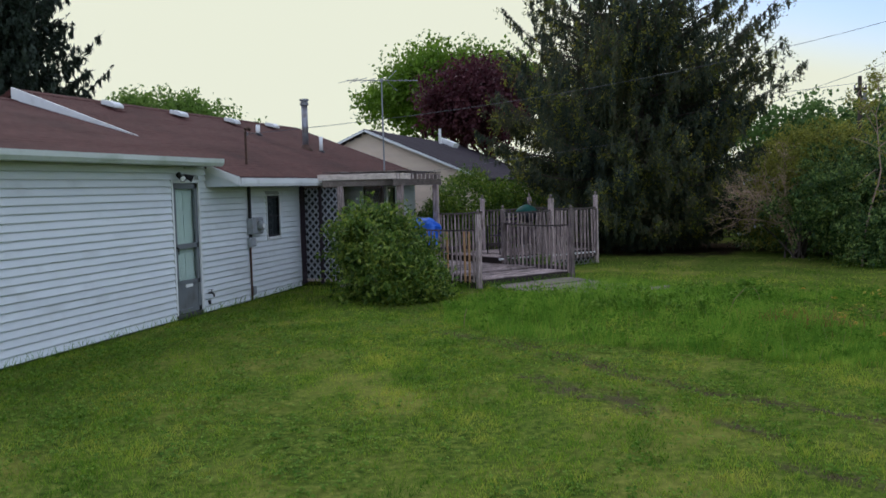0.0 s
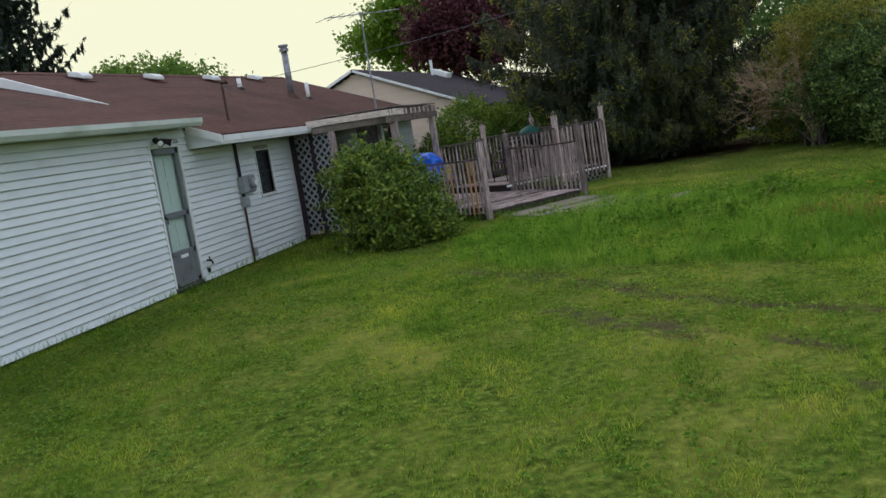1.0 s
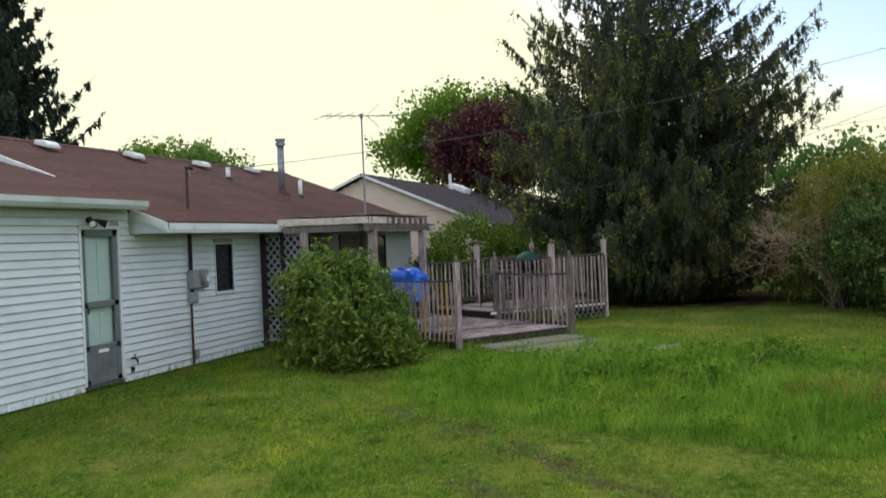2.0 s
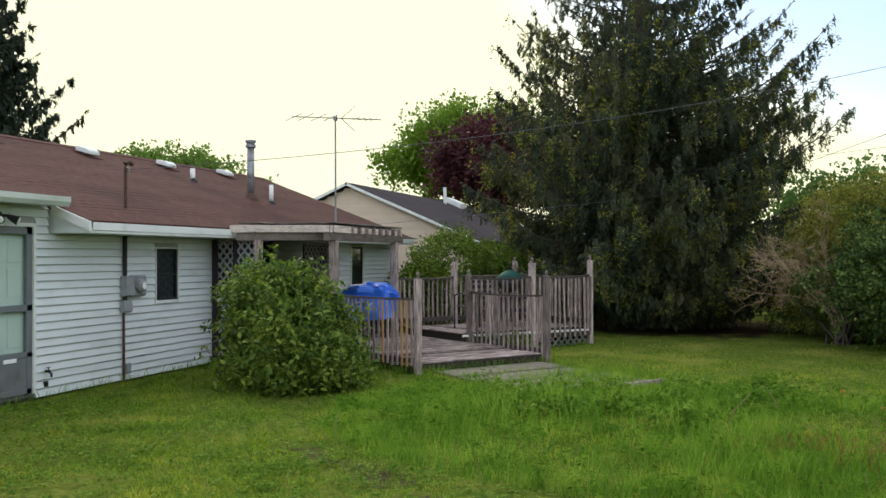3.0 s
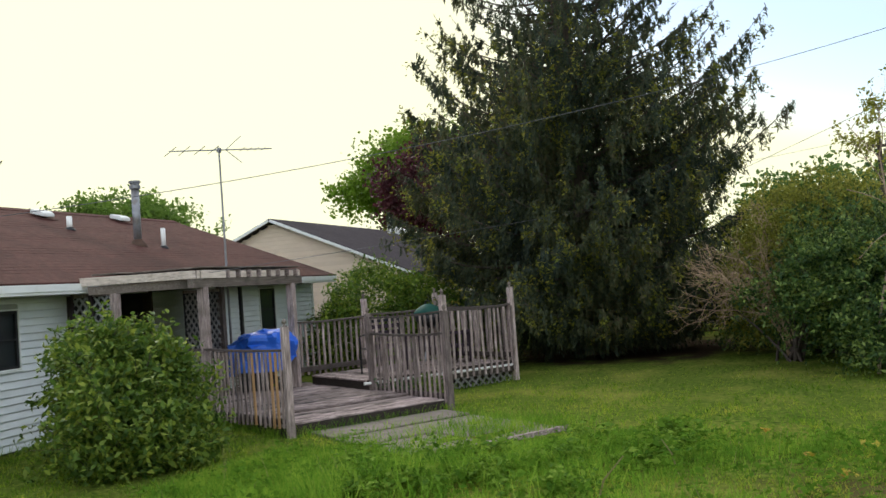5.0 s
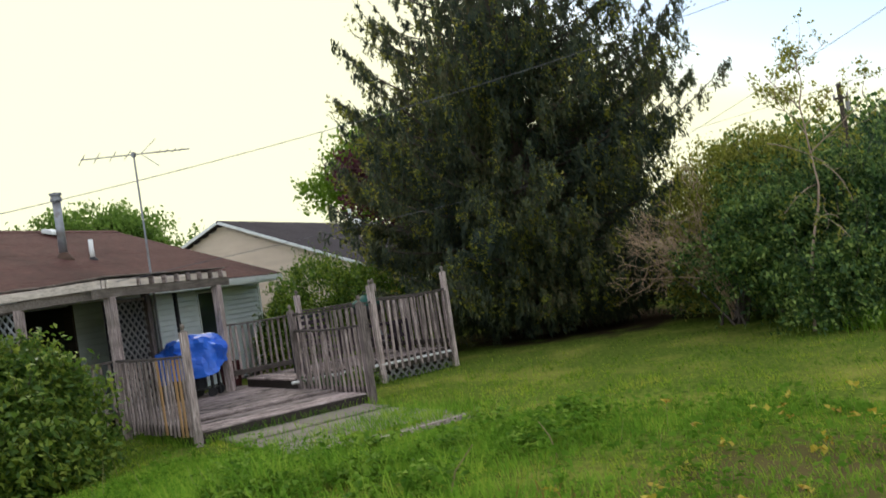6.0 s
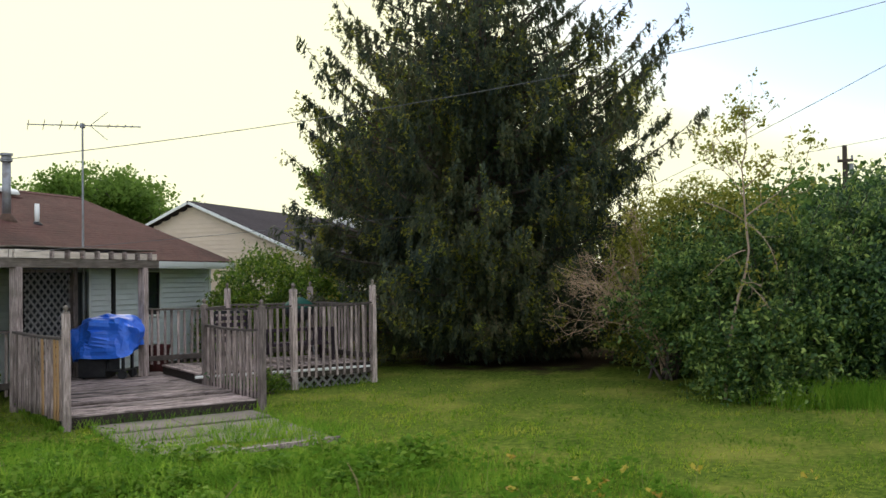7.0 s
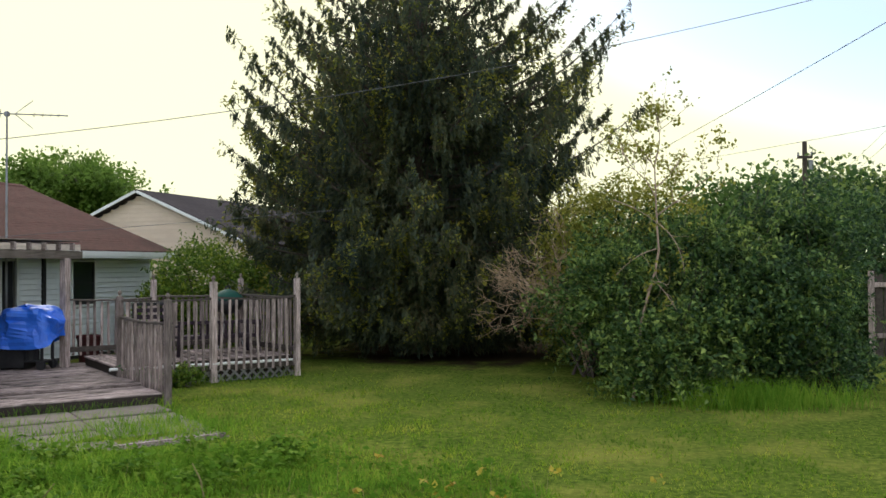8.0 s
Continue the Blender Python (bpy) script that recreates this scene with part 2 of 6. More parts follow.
BLACK_METAL = surface("black_metal", [(0.012, 0.012, 0.014), (0.035, 0.034, 0.036)], 8, 0.5, 0.1, 80)
RUST = surface("rusty_brown_metal", [(0.05, 0.03, 0.022), (0.11, 0.065, 0.045)], 14, 0.8, 0.3, 90)
WOOD = surface("weathered_grey_wood", [(0.102, 0.080, 0.073), (0.31, 0.244, 0.226), (0.60, 0.495, 0.465)], 9, 0.85, 0.6, 40, (6, 6, 0.5), 0.52,
               stain=(0.085, 0.08, 0.055), stain_scale=2.5, stain_at=(0.52, 0.85))
WOOD_X = surface("weathered_deck_boards", [(0.069, 0.053, 0.050), (0.258, 0.202, 0.188), (0.54, 0.45, 0.42)], 9, 0.88, 0.7, 40, (0.7, 5, 5), 0.38,
                 stain=(0.045, 0.036, 0.029), stain_scale=2.2, stain_at=(0.50, 0.66))
WOOD_PICKET = surface("weathered_pickets", [(0.088, 0.068, 0.063), (0.280, 0.218, 0.202), (0.58, 0.475, 0.44)], 9, 0.85, 0.6, 40, (6, 6, 0.5), 0.40,
                      stain=(0.10, 0.085, 0.065), stain_scale=2.5, stain_at=(0.52, 0.8))
WOOD_Y = surface("weathered_beam_wood", [(0.10, 0.078, 0.064), (0.20, 0.165, 0.14), (0.31, 0.265, 0.23)], 8, 0.85, 0.5, 40, (6, 0.5, 6), 0.25,
                 stain=(0.075, 0.068, 0.052), stain_scale=2.5, stain_at=(0.5, 0.8))
WOOD_DARK = surface("dark_timber", [(0.022, 0.017, 0.014), (0.058, 0.046, 0.038)], 6, 0.9, 0.4, 40, (0.7, 5, 5), 0.15)
WOOD_RAIL = surface("dark_weathered_rail", [(0.040, 0.032, 0.028), (0.10, 0.082, 0.072)], 8, 0.85, 0.4, 40, (2, 2, 2), 0.15)
WOOD_PALE = surface("peeling_pale_board", [(0.34, 0.28, 0.23), (0.62, 0.53, 0.455), (0.78, 0.69, 0.61)], 5, 0.85, 0.4, 40, (2, 0.6, 5), 0.12)
WOOD_ORANGE = surface("tan_cedar_picket", [(0.34, 0.19, 0.085), (0.50, 0.31, 0.16)], 7, 0.85, 0.4, 40, (6, 6, 0.5), 0.15)
# pale slats toned down to grey, pergola shade is in the colour
LATTICE_PALE = surface("pale_painted_lattice", [(0.27, 0.27, 0.29), (0.42, 0.43, 0.45)], 8, 0.8, 0.3, 50, (1, 1, 1), 0.12)
LATTICE_W = surface("weathered_lattice", [(0.18, 0.17, 0.165), (0.31, 0.295, 0.285)], 8, 0.85, 0.3, 50, (1, 1, 1), 0.12)
CONCRETE = surface("old_concrete", [(0.125, 0.103, 0.085), (0.235, 0.20, 0.170)], 5, 0.95, 0.5, 45, var=0.1, stain=(0.13, 0.13, 0.09), stain_scale=2.0, stain_at=(0.5, 0.75))
CLOD = surface("dark_soil", [(0.055, 0.045, 0.026), (0.12, 0.098, 0.055)], 20, 0.95, 0.6, 80, spec=0.05)
PLUM = surface("dark_plum_paint", [(0.028, 0.020, 0.026), (0.055, 0.042, 0.05)], 6, 0.7, 0.2, 40, spec=0.1)
TARP = surface("blue_tarpaulin", [(0.010, 0.095, 0.56), (0.026, 0.175, 0.78)], 6, 0.42, 0.3, 22, spec=0.7)
GREEN_ENAMEL = surface("green_enamel", [(0.010, 0.050, 0.040), (0.018, 0.075, 0.058)], 4, 0.6, 0.03, 40, spec=0.1)
RED_CLAY = surface("dull_red_plastic", [(0.045, 0.010, 0.012), (0.075, 0.018, 0.02)], 5, 0.6, 0.05, 40)
BEIGE = surface("beige_vinyl_siding", [(0.59, 0.475, 0.365), (0.67, 0.55, 0.435)], 2, 0.55, 0.06, 30, var=0.04)
BARK = surface("grey_brown_bark", [(0.055, 0.042, 0.034), (0.12, 0.095, 0.078)], 12, 0.95, 0.8, 30, (3, 3, 0.6))
DEADWOOD = surface("bare_dead_twigs", [(0.26, 0.18, 0.13), (0.42, 0.31, 0.24)], 6, 0.9, 0.2, 60)
DEAD_TWIG = surface("brown_dead_twigs", [(0.28, 0.185, 0.115), (0.54, 0.385, 0.255)], 6, 0.9, 0.2, 60)
POLE = surface("tarred_pole_wood", [(0.05, 0.038, 0.03), (0.10, 0.08, 0.065)], 6, 0.9, 0.3, 30, (4, 4, 0.4))
CABLE = surface("black_cable", [(0.09, 0.09, 0.10), (0.15, 0.15, 0.16)], 4, 0.6, 0.0)
SHED_W = surface("pale_shed_boards", [(0.50, 0.52, 0.54), (0.62, 0.64, 0.66)], 3, 0.6, 0.1, 30)

SPRUCE_LEAF = leafage("spruce_needles", [(0.031, 0.047, 0.041), (0.055, 0.075, 0.047), (0.092, 0.108, 0.047), (0.125, 0.106, 0.052)], 0.32, 0.6, 0.5, 0.7, 0.2)
SPRUCE_TIP = leafage("olive_new_shoots", [(0.12, 0.150, 0.026), (0.22, 0.230, 0.034), (0.29, 0.250, 0.048)], 0.4, 0.5, 0.4, 1.2, 0.15)
SPRUCE_FAR = leafage("dark_blue_needles", [(0.020, 0.032, 0.022), (0.04, 0.058, 0.034)], 0.1, 0.6, 0.4)
BUSH_LEAF = leafage("lilac_leaves", [(0.034, 0.078, 0.014), (0.112, 0.190, 0.026), (0.31, 0.365, 0.055)], 0.42, 0.5, 0.34, 2.6, 0.22)
HEDGE_LEAF = leafage("honeysuckle_leaves", [(0.022, 0.054, 0.020), (0.086, 0.160, 0.041), (0.29, 0.37, 0.085)], 0.38, 0.5, 0.25, 1.6, 0.22)
DARK_LEAF = leafage("dark_hedge_leaves", [(0.014, 0.038, 0.019), (0.048, 0.104, 0.036), (0.155, 0.24, 0.062)], 0.34, 0.5, 0.28, 1.4, 0.22)
SHRUB_LEAF = leafage("deep_green_leaves", [(0.030, 0.070, 0.012), (0.105, 0.185, 0.022), (0.29, 0.36, 0.045)], 0.4, 0.5, 0.4, 1.8, 0.15)
OLIVE_LEAF = leafage("yellow_green_leaves", [(0.13, 0.155, 0.022), (0.26, 0.265, 0.040), (0.46, 0.42, 0.075)], 0.45, 0.5, 0.4, 1.5)
MAPLE_LEAF = leafage("maple_leaves", [(0.075, 0.15, 0.012), (0.13, 0.23, 0.022), (0.21, 0.31, 0.045)], 0.5, 0.5, 0.5, 0.5, 0.1)
PURPLE_LEAF = leafage("purple_leaves", [(0.045, 0.016, 0.022), (0.085, 0.028, 0.036), (0.13, 0.05, 0.05)], 0.35, 0.5, 0.5, 0.7, 0.1)
ASH_LEAF = leafage("ash_leaves", [(0.07, 0.13, 0.022), (0.13, 0.22, 0.04), (0.22, 0.32, 0.07)], 0.6, 0.6, 0.5, 0.5, 0.1)
FAR_LEAF = leafage("distant_leaves", [(0.055, 0.115, 0.028), (0.13, 0.215, 0.055)], 0.5, 0.6, 0.5, 0.4, 0.1)
LAWN_BLADE = leafage("lawn_blades", [(0.035, 0.103, 0.010), (0.130, 0.252, 0.022), (0.285, 0.385, 0.038), (0.49, 0.46, 0.08)], 0.68, 0.8, 0.55, 1.3, 0.0)
TALL_BLADE = leafage("tall_grass_blades", [(0.055, 0.148, 0.015), (0.162, 0.308, 0.032), (0.335, 0.45, 0.060)], 0.62, 0.7, 0.6, 2.8, 0.0)
STRAW = leafage("dry_straw", [(0.20, 0.17, 0.07), (0.36, 0.31, 0.15)], 0.3, 0.7, 0.4)
THATCH = leafage("dead_thatch", [(0.085, 0.074, 0.032), (0.16, 0.14, 0.06)], 0.15, 0.8, 0.4, 2)
CLOVER = leafage("clover_leaves", [(0.055, 0.130, 0.012), (0.115, 0.215, 0.022), (0.20, 0.30, 0.04)], 0.4, 0.7, 0.2, 2, 0.05)
WEED_LEAF = leafage("weed_leaves", [(0.055, 0.130, 0.012), (0.13, 0.24, 0.026)], 0.4, 0.8, 0.4, 2, 0.0)
SORREL = leafage("reddish_seed_stems", [(0.16, 0.06, 0.025), (0.30, 0.14, 0.05)], 0.3, 0.7, 0.4, 2)
YELLOW = leafage("yellow_petals_and_leaves", [(0.33, 0.19, 0.03), (0.42, 0.32, 0.04), (0.50, 0.43, 0.06)], 0.35, 0.6, 0.3, 2)

# ---- ground ----
u2, v2 = V((0.62, 0.785, 0)).normalized(), V((-0.785, 0.62, 0)).normalized()
DECK0 = V((3.74, 6.99, 0))         # corner post between the two deck levels


def dk(u, v, z=0.0):
    return DECK0 + u2 * u + v2 * v + V((0, 0, z))


BED = [(4.3, -0.3), (5.3, -1.3), (7.3, -2.2), (9.3, -2.7), (11.2, -1.6), (11.8, 1.2), (10.8, 3.0), (8.6, 3.9), (7.3, 3.3), (6.1, 2.5), (5.0, 3.3), (4.2, 3.1), (3.9, 1.3)]


def inside(px, py, poly):
    hit = np.zeros(px.shape, bool)
    for (x0, y0), (x1, y1) in zip(poly, poly[1:] + poly[:1]):
        if y0 != y1:
            hit ^= ((y0 > py) != (y1 > py)) & (px < (x1 - x0) * (py - y0) / (y1 - y0) + x0)
    return hit


def waves(p, seed, freq, n=7):
    """Smooth random field in about -1..1 over points p (n, 2 or 3)."""
    r = np.random.default_rng(seed)
    out = np.zeros(len(p))
    for _ in range(n):
        k = r.normal(size=p.shape[1]) * freq
        out += np.sin(p @ k + r.uniform(0, 6.3))
    return out / math.sqrt(n)


def ground_z(x, y):
    p = np.stack([np.atleast_1d(x), np.atleast_1d(y)], 1).astype(float)
    far = np.clip((p[:, 0] - 0.2) / 1.5, 0, 1)
    dip = 0.06 * np.clip((2.0 - p[:, 0]) / 1.5, 0, 1) * np.clip((5.2 - p[:, 1]) / 0.6, 0, 1)       # a shallow dip along the wall
    return -dip + 0.018 * far * waves(p, 3, 1.1) * np.exp(-((p[:, 0] - 7) ** 2 + (p[:, 1] - 1) ** 2) / 500)


def build_ground():
    near = np.arange(-20, 32.01, 0.4)
    far = 1.35 ** np.arange(0, 14.5)
    xs = np.concatenate([-20 - far[::-1] * 9, near, 32 + far * 9])
    ys = xs.copy()
    X, Y = np.meshgrid(xs, ys)
    pts = np.stack([X.ravel(), Y.ravel(), ground_z(X.ravel(), Y.ravel())], 1)
    n = len(xs)
    i = (np.arange(n - 1)[:, None] * n + np.arange(n - 1)[None]).ravel()
    me = np_mesh("ground", pts, np.stack([i, i + 1, i + n + 1, i + n], 1), GROUND)
    ob = place(new("ground", me), None)
    tagged(smooth(ob), "mown green lawn with yellowed patches and bare soil", "ground", kind="structure")


def ground_material():
    m = surface("lawn_soil", [(0.022, 0.040, 0.008), (0.080, 0.118, 0.018), (0.19, 0.215, 0.040)], 14.0, 0.95, 0.9, 70, spec=0.0,
                stain=(0.235, 0.222, 0.05), stain_scale=0.75, stain_at=(0.48, 0.84))
    nt = m.node_tree
    N, L = nt.nodes, nt.links
    bs = N["Principled BSDF"]
    col = bs.inputs["Base Color"].links[0].from_socket
    tc = [n for n in N if n.type == 'TEX_COORD'][0]
    wob = N.new("ShaderNodeTexNoise")
    wob.inputs["Scale"].default_value, wob.inputs["Detail"].default_value = 1.6, 6
    L.new(tc.outputs["Object"], wob.inputs["Vector"])

    fine = N.new("ShaderNodeTexNoise")
    fine.inputs["Scale"].default_value, fine.inputs["Detail"].default_value = 5.5, 6
    L.new(tc.outputs["Object"], fine.inputs["Vector"])

    def blob(cx, cy, rx, ry, ang, colour, lo, hi, wob=wob, k=1.4):
        nonlocal col
        mp = N.new("ShaderNodeMapping")
        mp.vector_type = 'TEXTURE'
        mp.inputs["Location"].default_value = (cx, cy, 0)
        mp.inputs["Rotation"].default_value = (0, 0, radians(ang))
        mp.inputs["Scale"].default_value = (rx, ry, 1)
        L.new(tc.outputs["Object"], mp.inputs["Vector"])
        ln = N.new("ShaderNodeVectorMath")
        ln.operation = 'LENGTH'
        L.new(mp.outputs[0], ln.inputs[0])
        ad = N.new("ShaderNodeMath")
        ad.operation = 'MULTIPLY_ADD'
        ad.inputs[1].default_value, ad.inputs[2].default_value = k, -0.5 * k
        L.new(wob.outputs["Fac"], ad.inputs[0])
        sm = N.new("ShaderNodeMath")
        L.new(ln.outputs["Value"], sm.inputs[0])
        L.new(ad.outputs[0], sm.inputs[1])
        mr = N.new("ShaderNodeMapRange")
        mr.inputs[1].default_value, mr.inputs[2].default_value = hi, lo
        L.new(sm.outputs[0], mr.inputs[0])
        mx = N.new("ShaderNodeMixRGB")
        mx.inputs[2].default_value = (*colour, 1)
        L.new(mr.outputs[0], mx.inputs[0])
        L.new(col, mx.inputs[1])
        col = mx.outputs[0]

    blob(10.4, 0.8, 1.9, 1.2, 20, (0.090, 0.074, 0.030), 0.20, 1.05, fine, 3.0)      # bare old flower bed
    for a, b, w in RUTS:
        d = V(b) - V(a)
        blob((a[0] + b[0]) / 2, (a[1] + b[1]) / 2, d.length / 2 + 0.1, w, math.degrees(math.atan2(d.y, d.x)), (0.075, 0.066, 0.033), 0.12, 1.0, fine, 3.4)
    blob(7.0, 14.2, 3.6, 3.0, 0, (0.045, 0.032, 0.02), 0.7, 1.1)         # dark brown patch under the spruce
    L.new(col, bs.inputs["Base Color"])
    return m


def rut_pieces():
    """Broken, wandering scars left by mower wheels."""
    r = random.Random(17)
    out = []
    for line in ([(4.4, -1.1), (5.4, -1.65), (6.3, -2.7), (7.6, -4.0), (9.8, -5.3)], [(6.0, -3.6), (7.2, -4.8), (8.2, -5.4)], [(8.2, -6.2), (9.6, -6.8)]):
        for a, b in zip(line, line[1:]):
            n = max(2, int(math.dist(a, b) / 0.45))
            for i in range(n):
                if r.random() < 0.16:
                    continue
                p = [a[k] + (b[k] - a[k]) * i / n + r.uniform(-0.10, 0.10) for k in (0, 1)]
                q = [a[k] + (b[k] - a[k]) * (i + 0.9) / n + r.uniform(-0.10, 0.10) for k in (0, 1)]
                out.append((tuple(p), tuple(q), r.uniform(0.08, 0.18)))
    return out


RUTS = rut_pieces()
GROUND = ground_material()
build_ground()


# ---- house ----
ROOF_Z, ROOF_K, RIDGE_X = 2.14, 0.385, -3.6


def courses(wall, x, spans, z0, z1, holes, mat, step=0.1016, shared=None):
    """Lapped siding boards on the wall plane, split round the openings; each board is a piece."""
    z = z0
    while z < z1 - 0.02:
        h = min(step, z1 - z)
        runs = list(spans)
        for a, b, lo, hi in holes:
            if z + h > lo and z < hi:
                runs = [r for s, e in runs for r in ((s, min(e, a)), (max(s, b), e)) if r[1] - r[0] > 0.02]
        for s, e in runs:
            key = (round(e - s, 3), round(h, 3), mat.name)
            if key not in shared:
                bm = bmesh.new()
                ln = e - s
                prof = [(-0.004, 0), (0.032, 0), (0.033, 0.006), (0.010, h - 0.013), (-0.003, h - 0.012), (-0.003, h + 0.002), (-0.005, h + 0.002)]
                ra = [bm.verts.new((p, 0, q)) for p, q in prof]
                rb = [bm.verts.new((p, ln, q)) for p, q in prof]
                for i in range(7):
                    bm.faces.new((ra[i], rb[i], rb[(i + 1) % 7], ra[(i + 1) % 7]))
                bm.faces.new(ra)
                bm.faces.new(rb[::-1])
                me = bpy.data.meshes.new("siding_board")
                bm.to_mesh(me)
                bm.free()
                me.materials.append(mat)
                shared[key] = me
            piece("siding_board", shared[key], wall, Matrix.Translation((x, s, z)))
        z += step


def roof_slab(bm, y0, y1, x_eave, z_eave, k, x_ridge, t=0.09):
    """One slope with thickness, eave at x_eave."""
    zr = z_eave + k * abs(x_eave - x_ridge)
    prism(bm, [(x_eave, y0, z_eave), (x_ridge, y0, zr), (x_ridge, y0, zr - t), (x_eave, y0, z_eave - t)], (0, y1 - y0, 0))


WIN1, WIN2 = (3.255, 3.76, 1.055, 1.79), (10.47, 11.08, 1.08, 1.90)
DOOR1, DOOR2, DOOR3 = (0.03, 0.76, 0.02, 2.05), (8.62, 8.98, 0.30, 1.93), (4.90, 6.76, 0.12, 1.96)


def wall_body(bm, y0, y1, z0, z1, holes, x0=-0.13, x1=-0.006):
    """A wall along y with openings that go through."""
    cuts = sorted({y0, y1, *[v for h in holes for v in h[:2]]})
    for a, b in zip(cuts, cuts[1:]):
        hs = [h for h in holes if h[0] <= a + 1e-6 and h[1] >= b - 1e-6]
        if not hs:
            block(bm, (x0, a, z0), (x1, b, z1), 0.0005)
        else:
            lo, hi = hs[0][2], hs[0][3]
            if lo > z0 + 0.01:
                block(bm, (x0, a, z0), (x1, b, lo), 0.0005)
            if hi < z1 - 0.01:
                block(bm, (x0, a, hi), (x1, b, z1), 0.0005)


def build_house():
    house = thing("house", (-3.6, 3, 0), "long low white-sided ranch house with brown shingle roof", "house")
    shared = {}
    holes = [WIN1, WIN2, DOOR1, DOOR2, DOOR3]
    bm = bmesh.new()
    wall_body(bm, -6.6, 0.98, 0.10, 2.34, [DOOR1])
    wall_body(bm, 0.98, 12.95, 0.10, 2.02, [WIN1, WIN2, DOOR2, DOOR3])
    block(bm, (-7.3, -6.6, 0.1), (-7.18, 12.95, 2.1))
    wall = part("wall", bm, WALLBOARD, house, "yard wall clad in white horizontal vinyl siding")
    pad = 0.045
    grown = [(a - pad, b + pad, lo - pad, hi + pad) for a, b, lo, hi in holes]
    courses(wall, 0, [(-6.6, 4.72)], 0.07 - 0.1016, 0.07, grown, SIDING, shared=shared)
    courses(wall, 0, [(-6.6, 0.4)], 0.07, 2.32, grown, SIDING, shared=shared)
    courses(wall, 0, [(0.4, 12.9)], 0.07, 1.975, grown, SIDING, shared=shared)
    courses(wall, 0, [(0.4, 1.02)], 1.975, 2.32, grown, SIDING, shared=shared)
    bm = bmesh.new()
    block(bm, (-0.12, -6.6, -0.3), (-0.012, 12.94, 0.11))
    part("foundation", bm, FOUNDATION, house)
    for y0, z1 in ((12.9, 2.0),):
        bm = bmesh.new()
        block(bm, (-0.12, y0, 0.06), (0.036, y0 + 0.08, z1), 0.006)
        part("corner_post", bm, TRIM, house)
    # gable ends
    for y0, y1 in ((12.83, 12.95), (-6.6, -6.48), (1.0, 1.1)):
        k, ze = (ROOF_K, ROOF_Z - 0.02) if y0 > 0 else (0.30, 2.36)
        bm = bmesh.new()
        prism(bm, [(-0.14, y0, 0.1), (-0.14, y0, ze - 0.12 + 0.1 * k), (RIDGE_X, y0, ze - 0.12 + k * 3.6), (-7.1, y0, ze - 0.12 + 0.1 * k), (-7.1, y0, 0.1)], (0, y1 - y0, 0))
        part("gable_wall", bm, SIDING if y0 > 5 else TRIM, house)
    # roofs
    for nm, y0, y1, xe, ze, k in (("main_roof", 1.08, 13.06, 0.60, ROOF_Z, ROOF_K), ("garage_roof", -6.9, 1.03, 0.27, 2.42, 0.300)):
        bm = bmesh.new()
        roof_slab(bm, y0, y1, xe, ze, k, RIDGE_X)
        roof_slab(bm, y0, y1, 2 * RIDGE_X - xe, ze, k, RIDGE_X)
        roof = part(nm, bm, SHINGLE, house, "brown asphalt shingle slope, faded")
        zr = ze + k * (xe - RIDGE_X)
        bm = bmesh.new()
        y = y0
        while y < y1 - 0.05:
            e = min(y + 0.30, y1)
            for s in (1, -1):
                prism(bm, [(RIDGE_X, y, zr + 0.022), (RIDGE_X + s * 0.15, y, zr + 0.016 - 0.15 * k), (RIDGE_X + s * 0.15, y, zr + 0.002 - 0.15 * k), (RIDGE_X, y, zr + 0.002)], (0, e - y - 0.008, 0))
            y += 0.30
        part("ridge_cap", bm, SHINGLE, roof)
        # shingle courses as low steps over the slope that faces the yard
        ln = (xe - RIDGE_X) * math.sqrt(1 + k * k)
        d = V((-1, 0, k)).normalized()
        up = V((k, 0, 1)).normalized()
        bm = bmesh.new()
        s = 0.0
        while s < ln - 0.16:
            a = V((xe, y0, ze)) + d * s
            jag = 0.0015 * math.sin(s * 37)
            p = [a + up * (0.003 + jag), a + d * 0.145 + up * 0.001, a + up * 0.001]
            prism_fast(bm, p, (0, y1 - y0, 0))
            s += 0.142
        part("shingle_course", bm, SHINGLE, roof, kind="stuff")
    # soffit, fascia, gutter
    bm = bmesh.new()
    block(bm, (0.030, 1.10, 1.985), (0.56, 12.98, 2.0))
    part("soffit", bm, TRIM, house)
    bm = bmesh.new()
    block(bm, (0.562, 1.10, 1.98), (0.60, 13.05, 2.105), 0.006)
    part("fascia", bm, TRIM, house, "white fascia board, paint flaking")
    bm = bmesh.new()
    block(bm, (0.604, 1.12, 2.02), (0.615, 13.04, 2.118), 0.003)
    part("drip_edge", bm, TRIM, house)
    bm = bmesh.new()
    prism(bm, [(0.585, 1.085, 1.985), (0.585, 1.085, 2.058), (-0.15, 1.085, 2.338), (-0.15, 1.085, 1.985)], (0, 0.03, 0))
    part("eave_return", bm, SIDING, house)
    bm = bmesh.new()
    prism(bm, [(0.617, 1.045, 2.005), (0.617, 1.045, 2.125), (0.04, 1.045, 2.347), (0.04, 1.045, 2.227)], (0, 0.038, 0))
    part("rake_trim", bm, TRIM, house)
    bm = bmesh.new()
    za, zb = ROOF_Z + ROOF_K * 0.6 + 0.038, 2.42 + 0.30 * 0.27 + 0.006      # the main slope shows above the lower garage slope
    prism(bm, [(-1.20, 1.036, za + ROOF_K * 1.20), (RIDGE_X, 1.036, za - ROOF_K * RIDGE_X), (RIDGE_X, 1.036, zb - 0.30 * RIDGE_X), (-1.20, 1.036, zb + 0.30 * 1.20 - 0.004)], (0, 0.042, 0))
